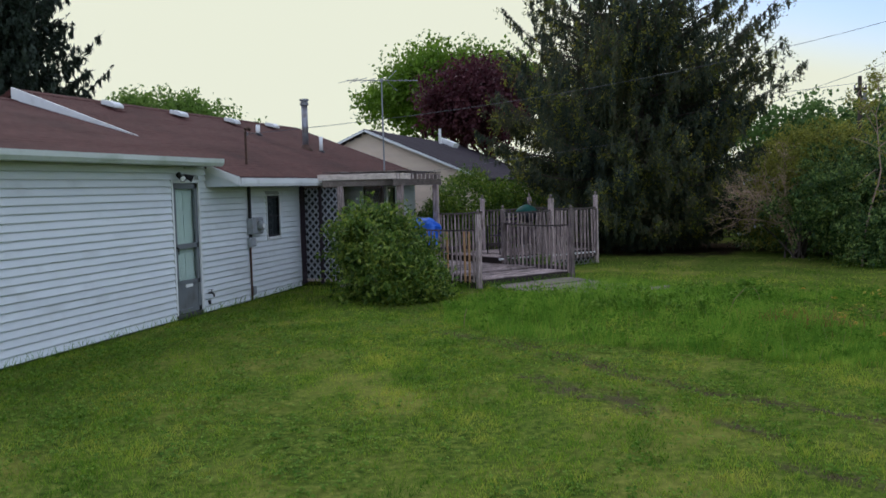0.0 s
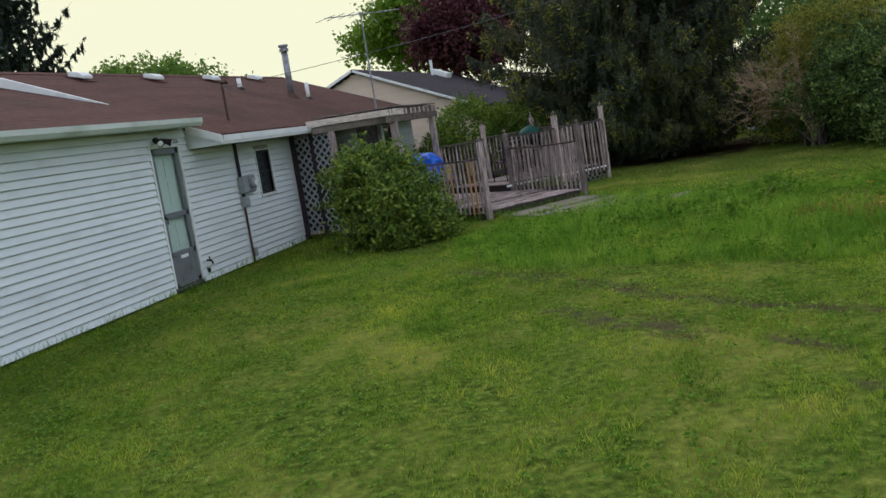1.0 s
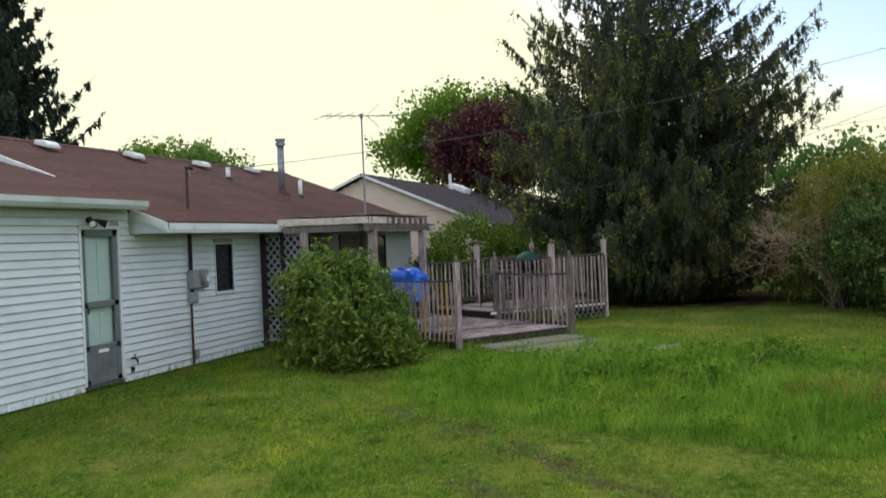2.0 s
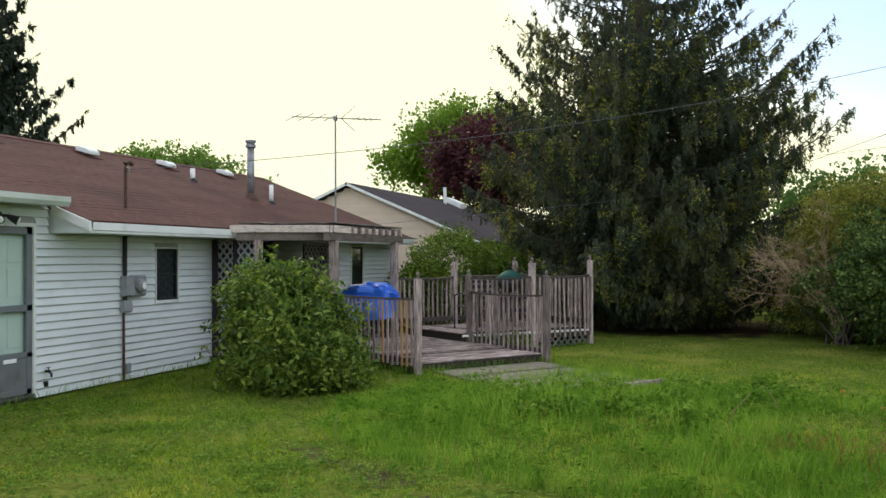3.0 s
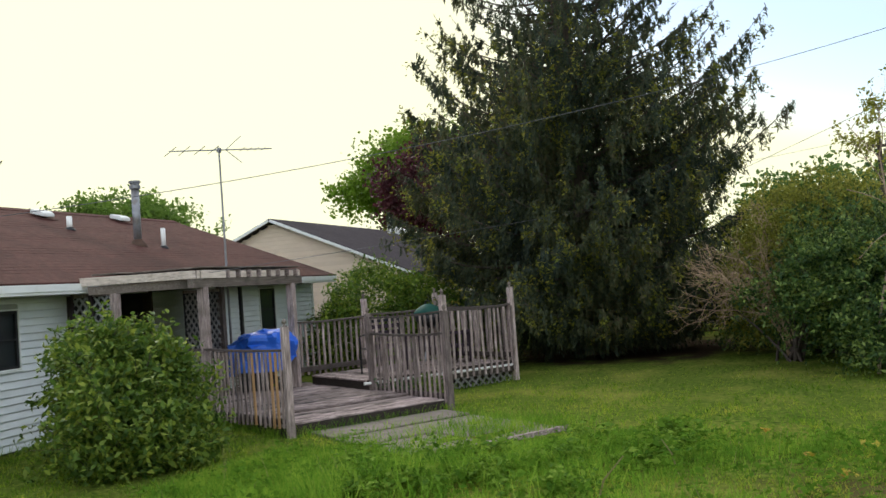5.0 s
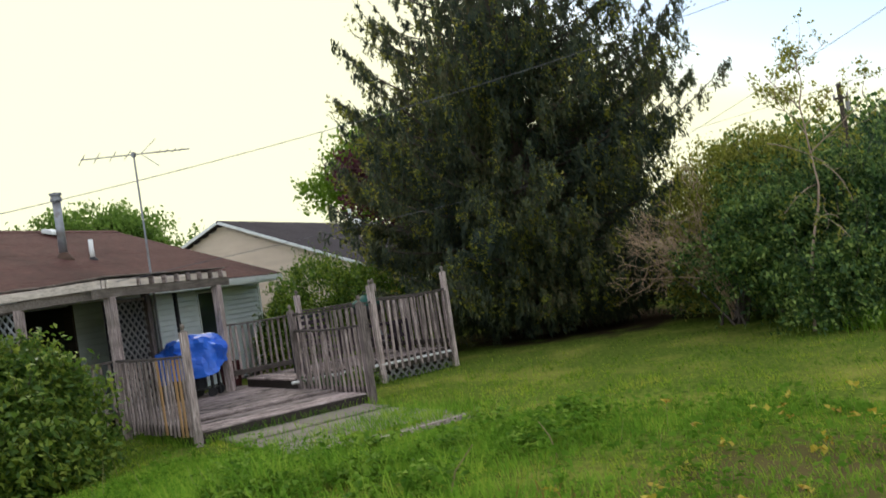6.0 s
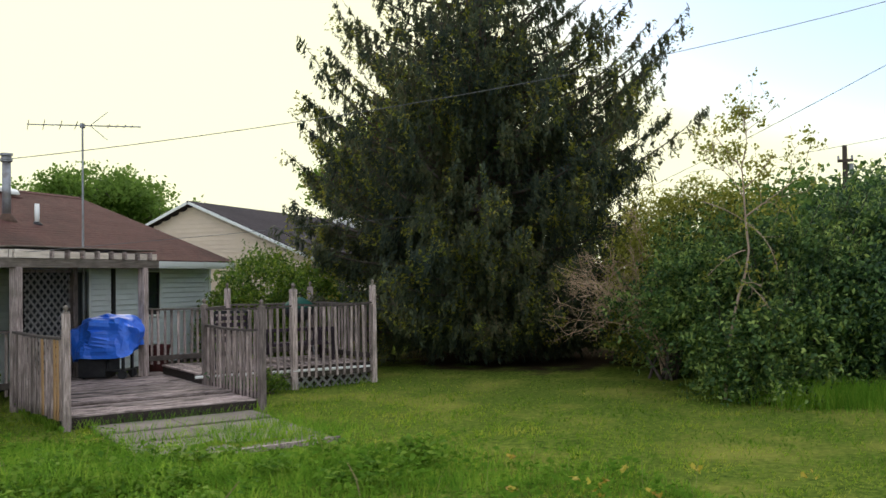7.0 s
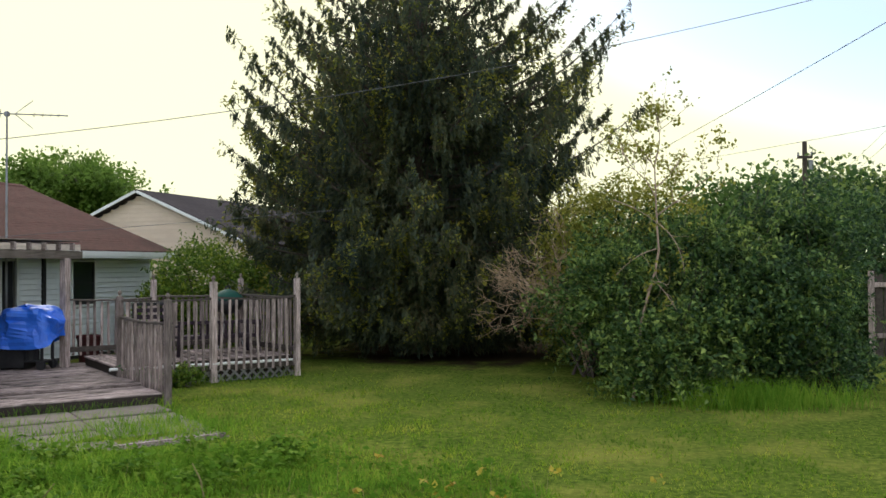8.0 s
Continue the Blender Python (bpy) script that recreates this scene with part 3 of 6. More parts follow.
    part("rake_board", bm, TRIM, house, "white rake board above the garage roof")
    bm = bmesh.new()
    prof = [(0.272, 2.31), (0.272, 2.43), (0.282, 2.43), (0.282, 2.325), (0.36, 2.325), (0.385, 2.37), (0.385, 2.425), (0.40, 2.425), (0.40, 2.36), (0.365, 2.31)]
    prism(bm, [(x, -6.9, z) for x, z in prof], (0, 7.88, 0))
    part("gutter", bm, GUTTER, house, "white metal roof gutter")
    bm = bmesh.new()
    block(bm, (0.030, -6.6, 2.315), (0.27, 1.0, 2.33))
    part("garage_soffit", bm, TRIM, house)
    build_storm_door(house)
    for win in (WIN1, WIN2):
        build_window(house, win)
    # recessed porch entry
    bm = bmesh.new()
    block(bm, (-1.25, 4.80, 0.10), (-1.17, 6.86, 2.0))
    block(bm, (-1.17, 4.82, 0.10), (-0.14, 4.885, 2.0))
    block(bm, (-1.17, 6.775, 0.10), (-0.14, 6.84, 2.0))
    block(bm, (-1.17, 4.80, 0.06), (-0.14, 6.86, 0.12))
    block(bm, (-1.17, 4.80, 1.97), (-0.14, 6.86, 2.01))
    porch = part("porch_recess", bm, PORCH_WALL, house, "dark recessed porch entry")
    bm = bmesh.new()
    block(bm, (-1.168, 5.45, 0.13), (-1.12, 6.30, 1.93))
    part("porch_door", bm, WINDOW_DARK, porch, "dark glazed porch door")
    for a in (4.86, 6.75):
        bm = bmesh.new()
        block(bm, (-0.13, a, 0.10), (0.036, a + 0.05, 1.985))
        part("door_jamb", bm, WOOD_DARK, porch)
    bm = bmesh.new()
    block(bm, (-0.08, 8.64, 0.32), (-0.04, 8.96, 1.92))
    d2 = part("back_door", bm, DARK, house, "dark narrow back door")
    for a in (8.575, 8.98):
        bm = bmesh.new()
        block(bm, (-0.03, a, 0.30), (0.036, a + 0.045, 1.97))
        part("door_jamb", bm, TRIM, d2)
    bm = bmesh.new()
    block(bm, (0.02, 9.60, 0.35), (0.075, 9.67, 1.985), 0.01)
    part("downpipe", bm, BLACK_METAL, house, "dark downpipe on the siding")


def prism_fast(bm, outline, vec):
    vec = V(vec)
    a = [bm.verts.new(p) for p in outline]
    b = [bm.verts.new(V(p) + vec) for p in outline]
    n = len(a)
    bm.faces.new(a[::-1])
    bm.faces.new(b)
    for i in range(n):
        bm.faces.new((a[i], a[(i + 1) % n], b[(i + 1) % n], b[i]))


def build_window(house, win):
    a, b, lo, hi = win
    bm = bmesh.new()
    for y0, y1, z0, z1 in ((a - 0.040, a - 0.02, lo - 0.04, hi + 0.040), (b + 0.02, b + 0.040, lo - 0.04, hi + 0.040), (a - 0.02, b + 0.02, hi + 0.02, hi + 0.040), (a - 0.02, b + 0.02, lo - 0.04, lo - 0.015)):
        block(bm, (-0.10, y0, z0), (0.038, y1, z1), 0.006)
    frame_ob = part("window", bm, TRIM, house, "small dark sash window in white trim")
    bm = bmesh.new()
    mid = (lo + hi) / 2
    for y0, y1, z0, z1 in ((a - 0.02, a + 0.02, lo - 0.015, hi + 0.02), (b - 0.02, b + 0.02, lo - 0.015, hi + 0.02), (a + 0.02, b - 0.02, hi - 0.02, hi + 0.02), (a + 0.02, b - 0.02, lo - 0.015, lo + 0.02), (a + 0.02, b - 0.02, mid - 0.012, mid + 0.012)):
        block(bm, (-0.012, y0, z0), (0.022, y1, z1), 0.003)
    part("sash", bm, BLACK_METAL, frame_ob)
    for z0, z1 in ((lo + 0.03, mid - 0.02), (mid + 0.02, hi - 0.03)):
        bm = bmesh.new()
        block(bm, (0.000, a + 0.02, z0), (0.006, b - 0.02, z1), 0.001)
        ob = part("pane", bm, GLASS, frame_ob)
        ob.visible_shadow = False
    # solid dark sheet close behind the panes, stands for the unlit room
    bm = bmesh.new()
    block(bm, (-0.030, a - 0.015, lo - 0.01), (-0.022, b + 0.015, hi + 0.015), 0.001)
    part("insect_screen", bm, WINDOW_DARK, frame_ob)
    bm = bmesh.new()
    block(bm, (-0.05, a - 0.06, lo - 0.065), (0.045, b + 0.06, lo - 0.04), 0.006)
    part("window_sill", bm, TRIM, frame_ob)


def build_storm_door(house):
    a, b, lo, hi = DOOR1
    bm = bmesh.new()
    block(bm, (-0.09, a - 0.045, 0.02), (0.034, a - 0.002, hi + 0.05), 0.006)
    block(bm, (-0.09, b + 0.002, 0.02), (0.034, b + 0.045, hi + 0.05), 0.006)
    block(bm, (-0.09, a - 0.002, hi + 0.002), (0.034, b + 0.002, hi + 0.05), 0.006)
    door = part("door", bm, TRIM, house, "grey storm door over a white panelled door")
    bm = bmesh.new()
    for y0, y1, z0, z1 in ((a, a + 0.085, 0.03, hi), (b - 0.085, b, 0.03, hi), (a, b, hi - 0.09, hi), (a, b, 1.03, 1.11), (a, b, 0.03, 0.10), (a, b, 0.47, 0.54)):
        block(bm, (-0.035, y0, z0), (0.012, y1, z1), 0.005)
    part("storm_frame", bm, DOOR_GREY, door)
    for z0, z1 in ((1.11, hi - 0.09), (0.54, 1.03)):
        bm = bmesh.new()
        block(bm, (-0.018, a + 0.085, z0), (-0.012, b - 0.085, z1), 0.001)
        part("pane", bm, GLASS, door).visible_shadow = False
    bm = bmesh.new()
    block(bm, (-0.03, a + 0.08, 0.10), (0.004, b - 0.08, 0.47), 0.003)
    part("kick_panel", bm, DOOR_GREY, door)
    bm = bmesh.new()
    block(bm, (0.004, 0.30, 0.425), (0.018, 0.50, 0.475), 0.005)
    part("mail_slot", bm, PVC, door)
    bm = bmesh.new()
    block(bm, (-0.085, a + 0.02, 0.05), (-0.055, b - 0.02, hi - 0.02), 0.003)
    inner = part("inner_door", bm, DOOR_WHITE, door, "white panelled wooden door")
    for z0, z1 in ((1.20, 1.55), (1.62, 1.90), (0.60, 0.95)):
        for y0 in (0.14, 0.42):
            bm = bmesh.new()
            block(bm, (-0.056, y0, z0), (-0.046, y0 + 0.22, z1), 0.006)
            part("door_panel", bm, DOOR_WHITE, inner)
    bm = bmesh.new()
    tube(bm, [(0.012, 0.075, 1.06), (0.05, 0.075, 1.06), (0.055, 0.075, 1.0), (0.055, 0.075, 0.96)], 0.010, 8)
    part("door_handle", bm, BLACK_METAL, door)
    bm = bmesh.new()
    block(bm, (-0.12, a - 0.01, -0.02), (0.03, b + 0.01, 0.022), 0.004)
    part("door_sill", bm, FOUNDATION, door)


build_house()

# ---- things on the house ----
def roof_at(x):
    return ROOF_Z + ROOF_K * (0.60 - x)


def build_flue():
    x, y = -1.41, 8.53
    z = roof_at(x)
    t = thing("flue_pipe", (x, y, z), "tall grey metal flue pipe with cap on the brown roof", "flue")
    bm = bmesh.new()
    tube(bm, [(x, y, z - 0.1), (x, y, 3.98)], 0.075, 14)
    smooth(part("pipe", bm, GALV, t))
    bm = bmesh.new()
    turned(bm, (x, y, 3.96), [(0.076, 0), (0.105, 0.01), (0.105, 0.07), (0.085, 0.085), (0.085, 0.11), (0.112, 0.12), (0.112, 0.16), (0.03, 0.175)], 14)
    part("cap", bm, GALV, t, "round metal rain cap")
    bm = bmesh.new()
    turned(bm, (x, y, z - 0.10), [(0.19, 0.02), (0.17, 0.08), (0.10, 0.17), (0.077, 0.20)], 14)
    part("flashing", bm, RUST, t)


def build_roof_pipe(x, y, h, r):
    z = roof_at(x)
    t = thing("vent_pipe", (x, y, z), "short white plastic vent pipe on the brown roof", "vent pipe", "roof vent pipes")
    bm = bmesh.new()
    tube(bm, [(x, y, z - 0.05), (x, y, z + h)], r, 12)
    smooth(part("pipe", bm, PVC, t))
    bm = bmesh.new()
    turned(bm, (x, y, z - 0.05), [(r * 2.2, 0.02), (r * 2.0, 0.05), (r * 1.15, 0.09)], 12)
    part("collar", bm, BLACK_METAL, t)


def build_box_vent(x, y):
    z = roof_at(x)
    t = thing("box_vent", (x, y, z), "low white metal box vent near the roof ridge", "roof vent", "ridge box vents")
    bm = bmesh.new()
    prism(bm, [(x + 0.15, y - 0.16, z + 0.00), (x + 0.15, y - 0.16, z + 0.06), (x + 0.08, y - 0.16, z + 0.12), (x - 0.13, y - 0.16, z + 0.17), (x - 0.15, y - 0.16, z + 0.09)], (0, 0.32, 0))
    bmesh.ops.bevel(bm, geom=bm.edges[:], offset=0.012, segments=2, affect='EDGES')
    part("hood", bm, TRIM, t)
    bm = bmesh.new()
    bar(bm, (x + 0.19, y, roof_at(x + 0.19) + 0.012), (x - 0.19, y, roof_at(x - 0.19) + 0.012), 0.38, 0.010)
    part("flange", bm, SHINGLE, t)


def build_service_mast():
    y = 2.60
    t = thing("service_mast", (-0.02, y, 2.3), "rusty electric service mast through the roof edge", "service mast")
    bm = bmesh.new()
    tube(bm, [(-0.03, y, roof_at(0) - 0.02), (-0.03, y, 2.96)], 0.022, 10)
    part("riser", bm, RUST, t)
    bm = bmesh.new()
    tube(bm, [(-0.03, y, 2.94), (-0.03, y, 3.01), (-0.01, y + 0.05, 3.035), (0.02, y + 0.10, 3.0)], [0.032, 0.036, 0.036, 0.03], 10)
    part("weatherhead", bm, RUST, t)
    bm = bmesh.new()
    turned(bm, (-0.03, y + 0.06, 2.90), [(0.012, 0), (0.028, 0.01), (0.018, 0.03), (0.028, 0.05), (0.012, 0.06)], 10)
    part("insulator", bm, GALV, t)


def build_meter():
    t = thing("electric_meter", (0.02, 2.5, 0.9), "grey electric meter box with conduit on the siding", "electric meter")
    bm = bmesh.new()
    block(bm, (0.034, 2.40, 1.14), (0.14, 2.57, 1.42), 0.012)
    part("meter_box", bm, METER_GREY, t)
    bm = bmesh.new()
    block(bm, (0.034, 2.575, 1.13), (0.12, 2.87, 1.43), 0.03)
    part("breaker_box", bm, METER_GREY, t)
    bm = bmesh.new()
    tube(bm, [(0.115, 2.70, 1.28), (0.15, 2.70, 1.28), (0.19, 2.70, 1.28), (0.215, 2.70, 1.28)], [0.095, 0.095, 0.09, 0.055], 16)
    d = part("meter_dial", bm, METER_GREY, t, "round glass meter cover")
    bm = bmesh.new()
    tube(bm, [(0.216, 2.70, 1.28), (0.219, 2.70, 1.28)], [0.050, 0.042], 16)
    part("dial_face", bm, PVC, d)
    bm = bmesh.new()
    block(bm, (0.034, 2.39, 0.91), (0.11, 2.57, 1.08), 0.03)
    part("junction_box", bm, METER_GREY, t, "smaller grey box below the meter")
    for a, b in ((1.42, 1.985), (1.08, 1.15)):
        bm = bmesh.new()
        tube(bm, [(0.06, 2.47, a), (0.06, 2.47, b)], 0.030, 10)
        part("conduit", bm, BLACK_METAL, t)
    bm = bmesh.new()
    tube(bm, [(0.055, 2.45, -0.05), (0.055, 2.45, 0.92)], 0.019, 8)
    part("conduit", bm, RUST, t)
    bm = bmesh.new()
    block(bm, (0.034, 2.48, 0.05), (0.08, 2.58, 0.20), 0.01)
    part("ground_box", bm, METER_GREY, t)


def build_wall_lamp():
    t = thing("flood_lamp", (0.03, 0.2, 2.14), "twin black flood lamp above the storm door", "wall lamp")
    bm = bmesh.new()
    tube(bm, [(0.016, 0.20, 2.17), (0.05, 0.20, 2.17)], 0.05, 14)
    part("base_plate", bm, BLACK_METAL, t)
    for y, tip in ((0.13, -0.07), (0.27, 0.07)):
        bm = bmesh.new()
        tube(bm, [(0.05, 0.20, 2.17), (0.09, y, 2.17), (0.12, y + tip * 0.3, 2.15), (0.19, y + tip, 2.11)], [0.016, 0.018, 0.035, 0.055], 12)
        h = part("lamp_head", bm, BLACK_METAL, t)
        bm = bmesh.new()
        tube(bm, [(0.188, y + tip, 2.112), (0.20, y + tip * 1.1, 2.105)], [0.048, 0.03], 12)
        part("bulb", bm, PVC, h, "white reflector bulb")


def build_spigot():
    t = thing("garden_spigot", (0.03, 0.955, 0.22), "small dark outdoor water spigot", "spigot")
    bm = bmesh.new()
    tube(bm, [(0.02, 0.965, 0.27), (0.09, 0.965, 0.27), (0.12, 0.965, 0.24), (0.12, 0.965, 0.20)], [0.014, 0.018, 0.016, 0.013], 10)
    part("spout", bm, BLACK_METAL, t)
    bm = bmesh.new()
    tube(bm, [(0.08, 0.965, 0.28), (0.08, 0.965, 0.315), (0.08, 0.965, 0.325)], [0.008, 0.008, 0.035], 10)
    part("tap_wheel", bm, BLACK_METAL, t)
    bm = bmesh.new()
    block(bm, (0.017, 0.94, 0.08), (0.05, 0.99, 0.15), 0.008)
    part("bracket", bm, BLACK_METAL, t)


def build_antenna():
    x, y = 0.80, 7.91
    t = thing("tv_antenna", (x, y, 0.3), "old television aerial on a thin mast beside the porch", "antenna")
    bm = bmesh.new()
    tube(bm, [(x, y, 0.0), (x, y, 2.2), (x, y, 4.43)], [0.022, 0.02, 0.016], 8)
    part("mast", bm, GALV, t)
    d = V((0.72, 0.69, 0.03)).normalized()
    c = V((x, y, 4.385))
    bm = bmesh.new()
    bar(bm, c - d * 0.86, c + d * 0.95, 0.020, 0.020)
    part("boom", bm, GALV, t)
    s = V((-0.69, 0.72, 0))
    for k, l, tilt in ((-0.84, 0.55, 0.02), (-0.60, 0.5, 0), (-0.34, 0.45, 0), (-0.1, 0.42, 0.0), (0.42, 0.2, 0), (0.55, 0.18, 0), (0.68, 0.16, 0), (0.80, 0.14, 0)):
        bm = bmesh.new()
        p = c + d * k
        bar(bm, p - s * l - V((0, 0, tilt)), p + s * l, 0.011, 0.011, 0.002)
        part("element", bm, GALV, t)
    for zz in (0.24, -0.24):
        bm = bmesh.new()
        bar(bm, c + d * 0.12, c + d * 0.40 + V((0, 0, zz)), 0.012, 0.012, 0.002)
        part("reflector_arm", bm, GALV, t)
    bm = bmesh.new()
    block(bm, (x - 0.03, y - 0.03, 4.34), (x + 0.03, y + 0.03, 4.42), 0.006)
    part("clamp", bm, GALV, t)


build_flue()
build_roof_pipe(-1.24, 9.10, 0.38, 0.045)
build_roof_pipe(-2.28, 7.73, 0.24, 0.05)
for _x, _y in ((-3.10, 3.18), (-3.08, 5.56), (-3.06, 7.95), (-3.16, 10.4)):
    build_box_vent(_x, _y)
build_service_mast()
build_meter()
build_wall_lamp()
build_spigot()
build_antenna()


# ---- pergola and porch screens ----
def stick(name, a, b, w, h, material, parent, label="", up=(0, 0, 1), c=0.004):
    bm = bmesh.new()
    bar(bm, a, b, w, h, c, up)
    return part(name, bm, material, parent, label)


PL, PM, PR, PB = V((0.97, 4.59, 0)), V((2.04, 5.11, 0)), V((2.04, 7.85, 0)), V((0.77, 7.70, 0))


def build_pergola():
    t = thing("pergola", (2.04, 6.5, 0), "weathered grey wooden pergola along the porch", "pergola")
    for p, w, top in ((PL, 0.11, 1.95), (PM, 0.125, 1.95), (PR, 0.125, 1.95), (PB, 0.115, 2.02)):
        stick("post", p + V((0, 0, -0.05)), p + V((0, 0, top)), w, w, WOOD, t, up=(0, 1, 0), c=0.01)
    z = 2.005
    stick("beam", PM + V((0, -0.30, z)), PR + V((0, 0.36, z)), 0.09, 0.13, WOOD_Y, t)
    dl = (PM - PL).normalized()
    stick("beam", PL - dl * 0.35 + V((0, 0, z)), PM + dl * 0.02 + V((-0.05, 0, z)), 0.08, 0.12, WOOD_Y, t)
    stick("ledger_board", PL - dl * 0.42 + V((0.0, -0.05, z + 0.125)), PM + V((0.02, -0.08, z + 0.125)), 0.035, 0.115, WOOD_PALE, t, "pale board with peeling paint")
    stick("ledger_board", PM + V((0.05, -0.08, z + 0.125)), PM + V((0.05, 0.55, z + 0.12)), 0.035, 0.115, WOOD_PALE, t)
    y = PM.y + 0.60
    while y < PR.y + 0.30:
        e = min(y + 0.285, PR.y + 0.32)
        stick("blocking", (2.06, y + 0.035, z + 0.12), (2.06, e, z + 0.12), 0.03, 0.10, WOOD_PALE, t)
        stick("rafter", (0.62, y, z + 0.14), (2.13, y, z + 0.13), 0.038, 0.12, WOOD_X, t)
        y += 0.32
    # plank cover whose top is never seen, added to shade wall and porch
    for k in range(11):
        x = 0.66 + 0.138 * k
        stick("roof_plank", (x, PM.y - 0.12 if x > 0.95 else 4.6, z + 0.225), (x, PR.y + 0.26, z + 0.225), 0.13, 0.02, WOOD_Y, t)
    for y in (PM.y - 0.1, PM.y + 0.28):
        stick("rafter", (0.62, y, z + 0.14), (2.03, y, z + 0.13), 0.038, 0.12, WOOD_X, t)


def lattice(name, a, b, z0, z1, step, label, w=0.035, group="lattice screens", t=None, mat=None):
    """A diagonal lattice panel from a to b (plan points) with slats as pieces."""
    a, b = V(a), V(b)
    if t is None:
        t = thing(name, ((a + b) / 2 + V((0, 0, z0))), label, "lattice", group)
    ln, h = (b - a).length, z1 - z0
    d = (b - a).normalized()
    nrm = V((-d.y, d.x, 0))
    for sgn in (1, -1):
        k = -h
        while k < ln:
            # the slat from the lower edge at k, rising 45 degrees
            s0, s1 = max(k, 0), min(k + h, ln)
            if s1 - s0 > 0.03:
                za, zb = z0 + (s0 - k), z0 + (s1 - k)
                if sgn < 0:
                    za, zb = z0 + z1 - za, z0 + z1 - zb
                o = nrm * (0.005 * sgn)
                stick("slat", a + d * s0 + o + V((0, 0, za)), a + d * s1 + o + V((0, 0, zb)), 0.008, w, mat or LATTICE_W, t, up=(0, 0, 1), c=0.001)
            k += step
    return t


def frame_boards(t, a, b, z0, z1):
    a, b = V(a), V(b)
    for z in (z0, z1):
        stick("frame_rail", a + V((0, 0, z)), b + V((0, 0, z)), 0.035, 0.05, WOOD, t)


build_pergola()
_l = lattice("lattice_screen", (0.06, 4.80, 0), (0.92, 4.60, 0), 0.10, 1.92, 0.155, "pale grey diagonal lattice screen closing the porch end", mat=LATTICE_PALE)
frame_boards(_l, (0.06, 4.80, 0), (0.92, 4.60, 0), 0.08, 1.95)
# dark sheet added where only porch shade lies behind the slats
stick("backing_board", (0.07, 4.845, 1.01), (0.92, 4.647, 1.01), 0.012, 1.80, PORCH_WALL, _l, "dark sheet standing for the shade behind the lattice")
for _x, _y, _w in ((0.075, 4.765, 0.10), (0.50, 4.675, 0.06)):
    stick("frame_post", (_x, _y, 0.02), (_x, _y, 1.96), _w, 0.05, PLUM, _l, up=(0, 1, 0))
_l = lattice("lattice_screen", (0.77, 6.62, 0), (0.77, 7.62, 0), 0.22, 1.90, 0.15, "weathered diagonal lattice screen beside the porch post")
frame_boards(_l, (0.77, 6.58, 0), (0.77, 7.64, 0), 0.20, 1.92)
# second added sheet, its dark colour stands for shade under the pergola
stick("backing_board", (0.735, 6.62, 1.06), (0.735, 7.62, 1.06), 0.012, 1.70, PORCH_WALL, _l, "dark sheet standing for the shade behind the lattice")

# ---- decks ----
LOW_Z, HIGH_Z = 0.155, 0.345


def deck_boards(t, z, u0, u1, v0, v1, along, w=0.138, gap=0.012):
    """Planks as pieces, on one shared mesh."""
    ln = (u1 - u0) if along == 'u' else (v1 - v0)
    bm = bmesh.new()
    bar(bm, (0, 0, 0), (ln, 0, 0), w, 0.036, 0.005)
    me = bpy.data.meshes.new("plank")
    bm.to_mesh(me)
    bm.free()
    me.materials.append(WOOD_X)
    d = u2 if along == 'u' else v2
    ang = math.atan2(d.y, d.x)
    s = v0 if along == 'u' else u0
    end = v1 if along == 'u' else u1
    r = random.Random(5)
    while s + w < end + 0.02:
        c = s + w / 2
        lift = 0.035 if along == 'u' and c > -0.92 else 0.0
        p = dk(u0 + r.uniform(-0.012, 0.012), c, z + lift - 0.018 + r.uniform(-0.003, 0.003)) if along == 'u' else dk(c, v0, z - 0.018 + r.uniform(-0.003, 0.003))
        piece("plank", me, t, Matrix.Translation(p) @ Matrix.Rotation(ang, 4, 'Z') @ Matrix.Rotation(r.uniform(-0.006, 0.006), 4, 'X'))
        s += w + gap + (0.02 if r.random() < 0.2 else 0)
        if along == 'u' and s - w - gap < -0.97 <= s:
            s += 0.03


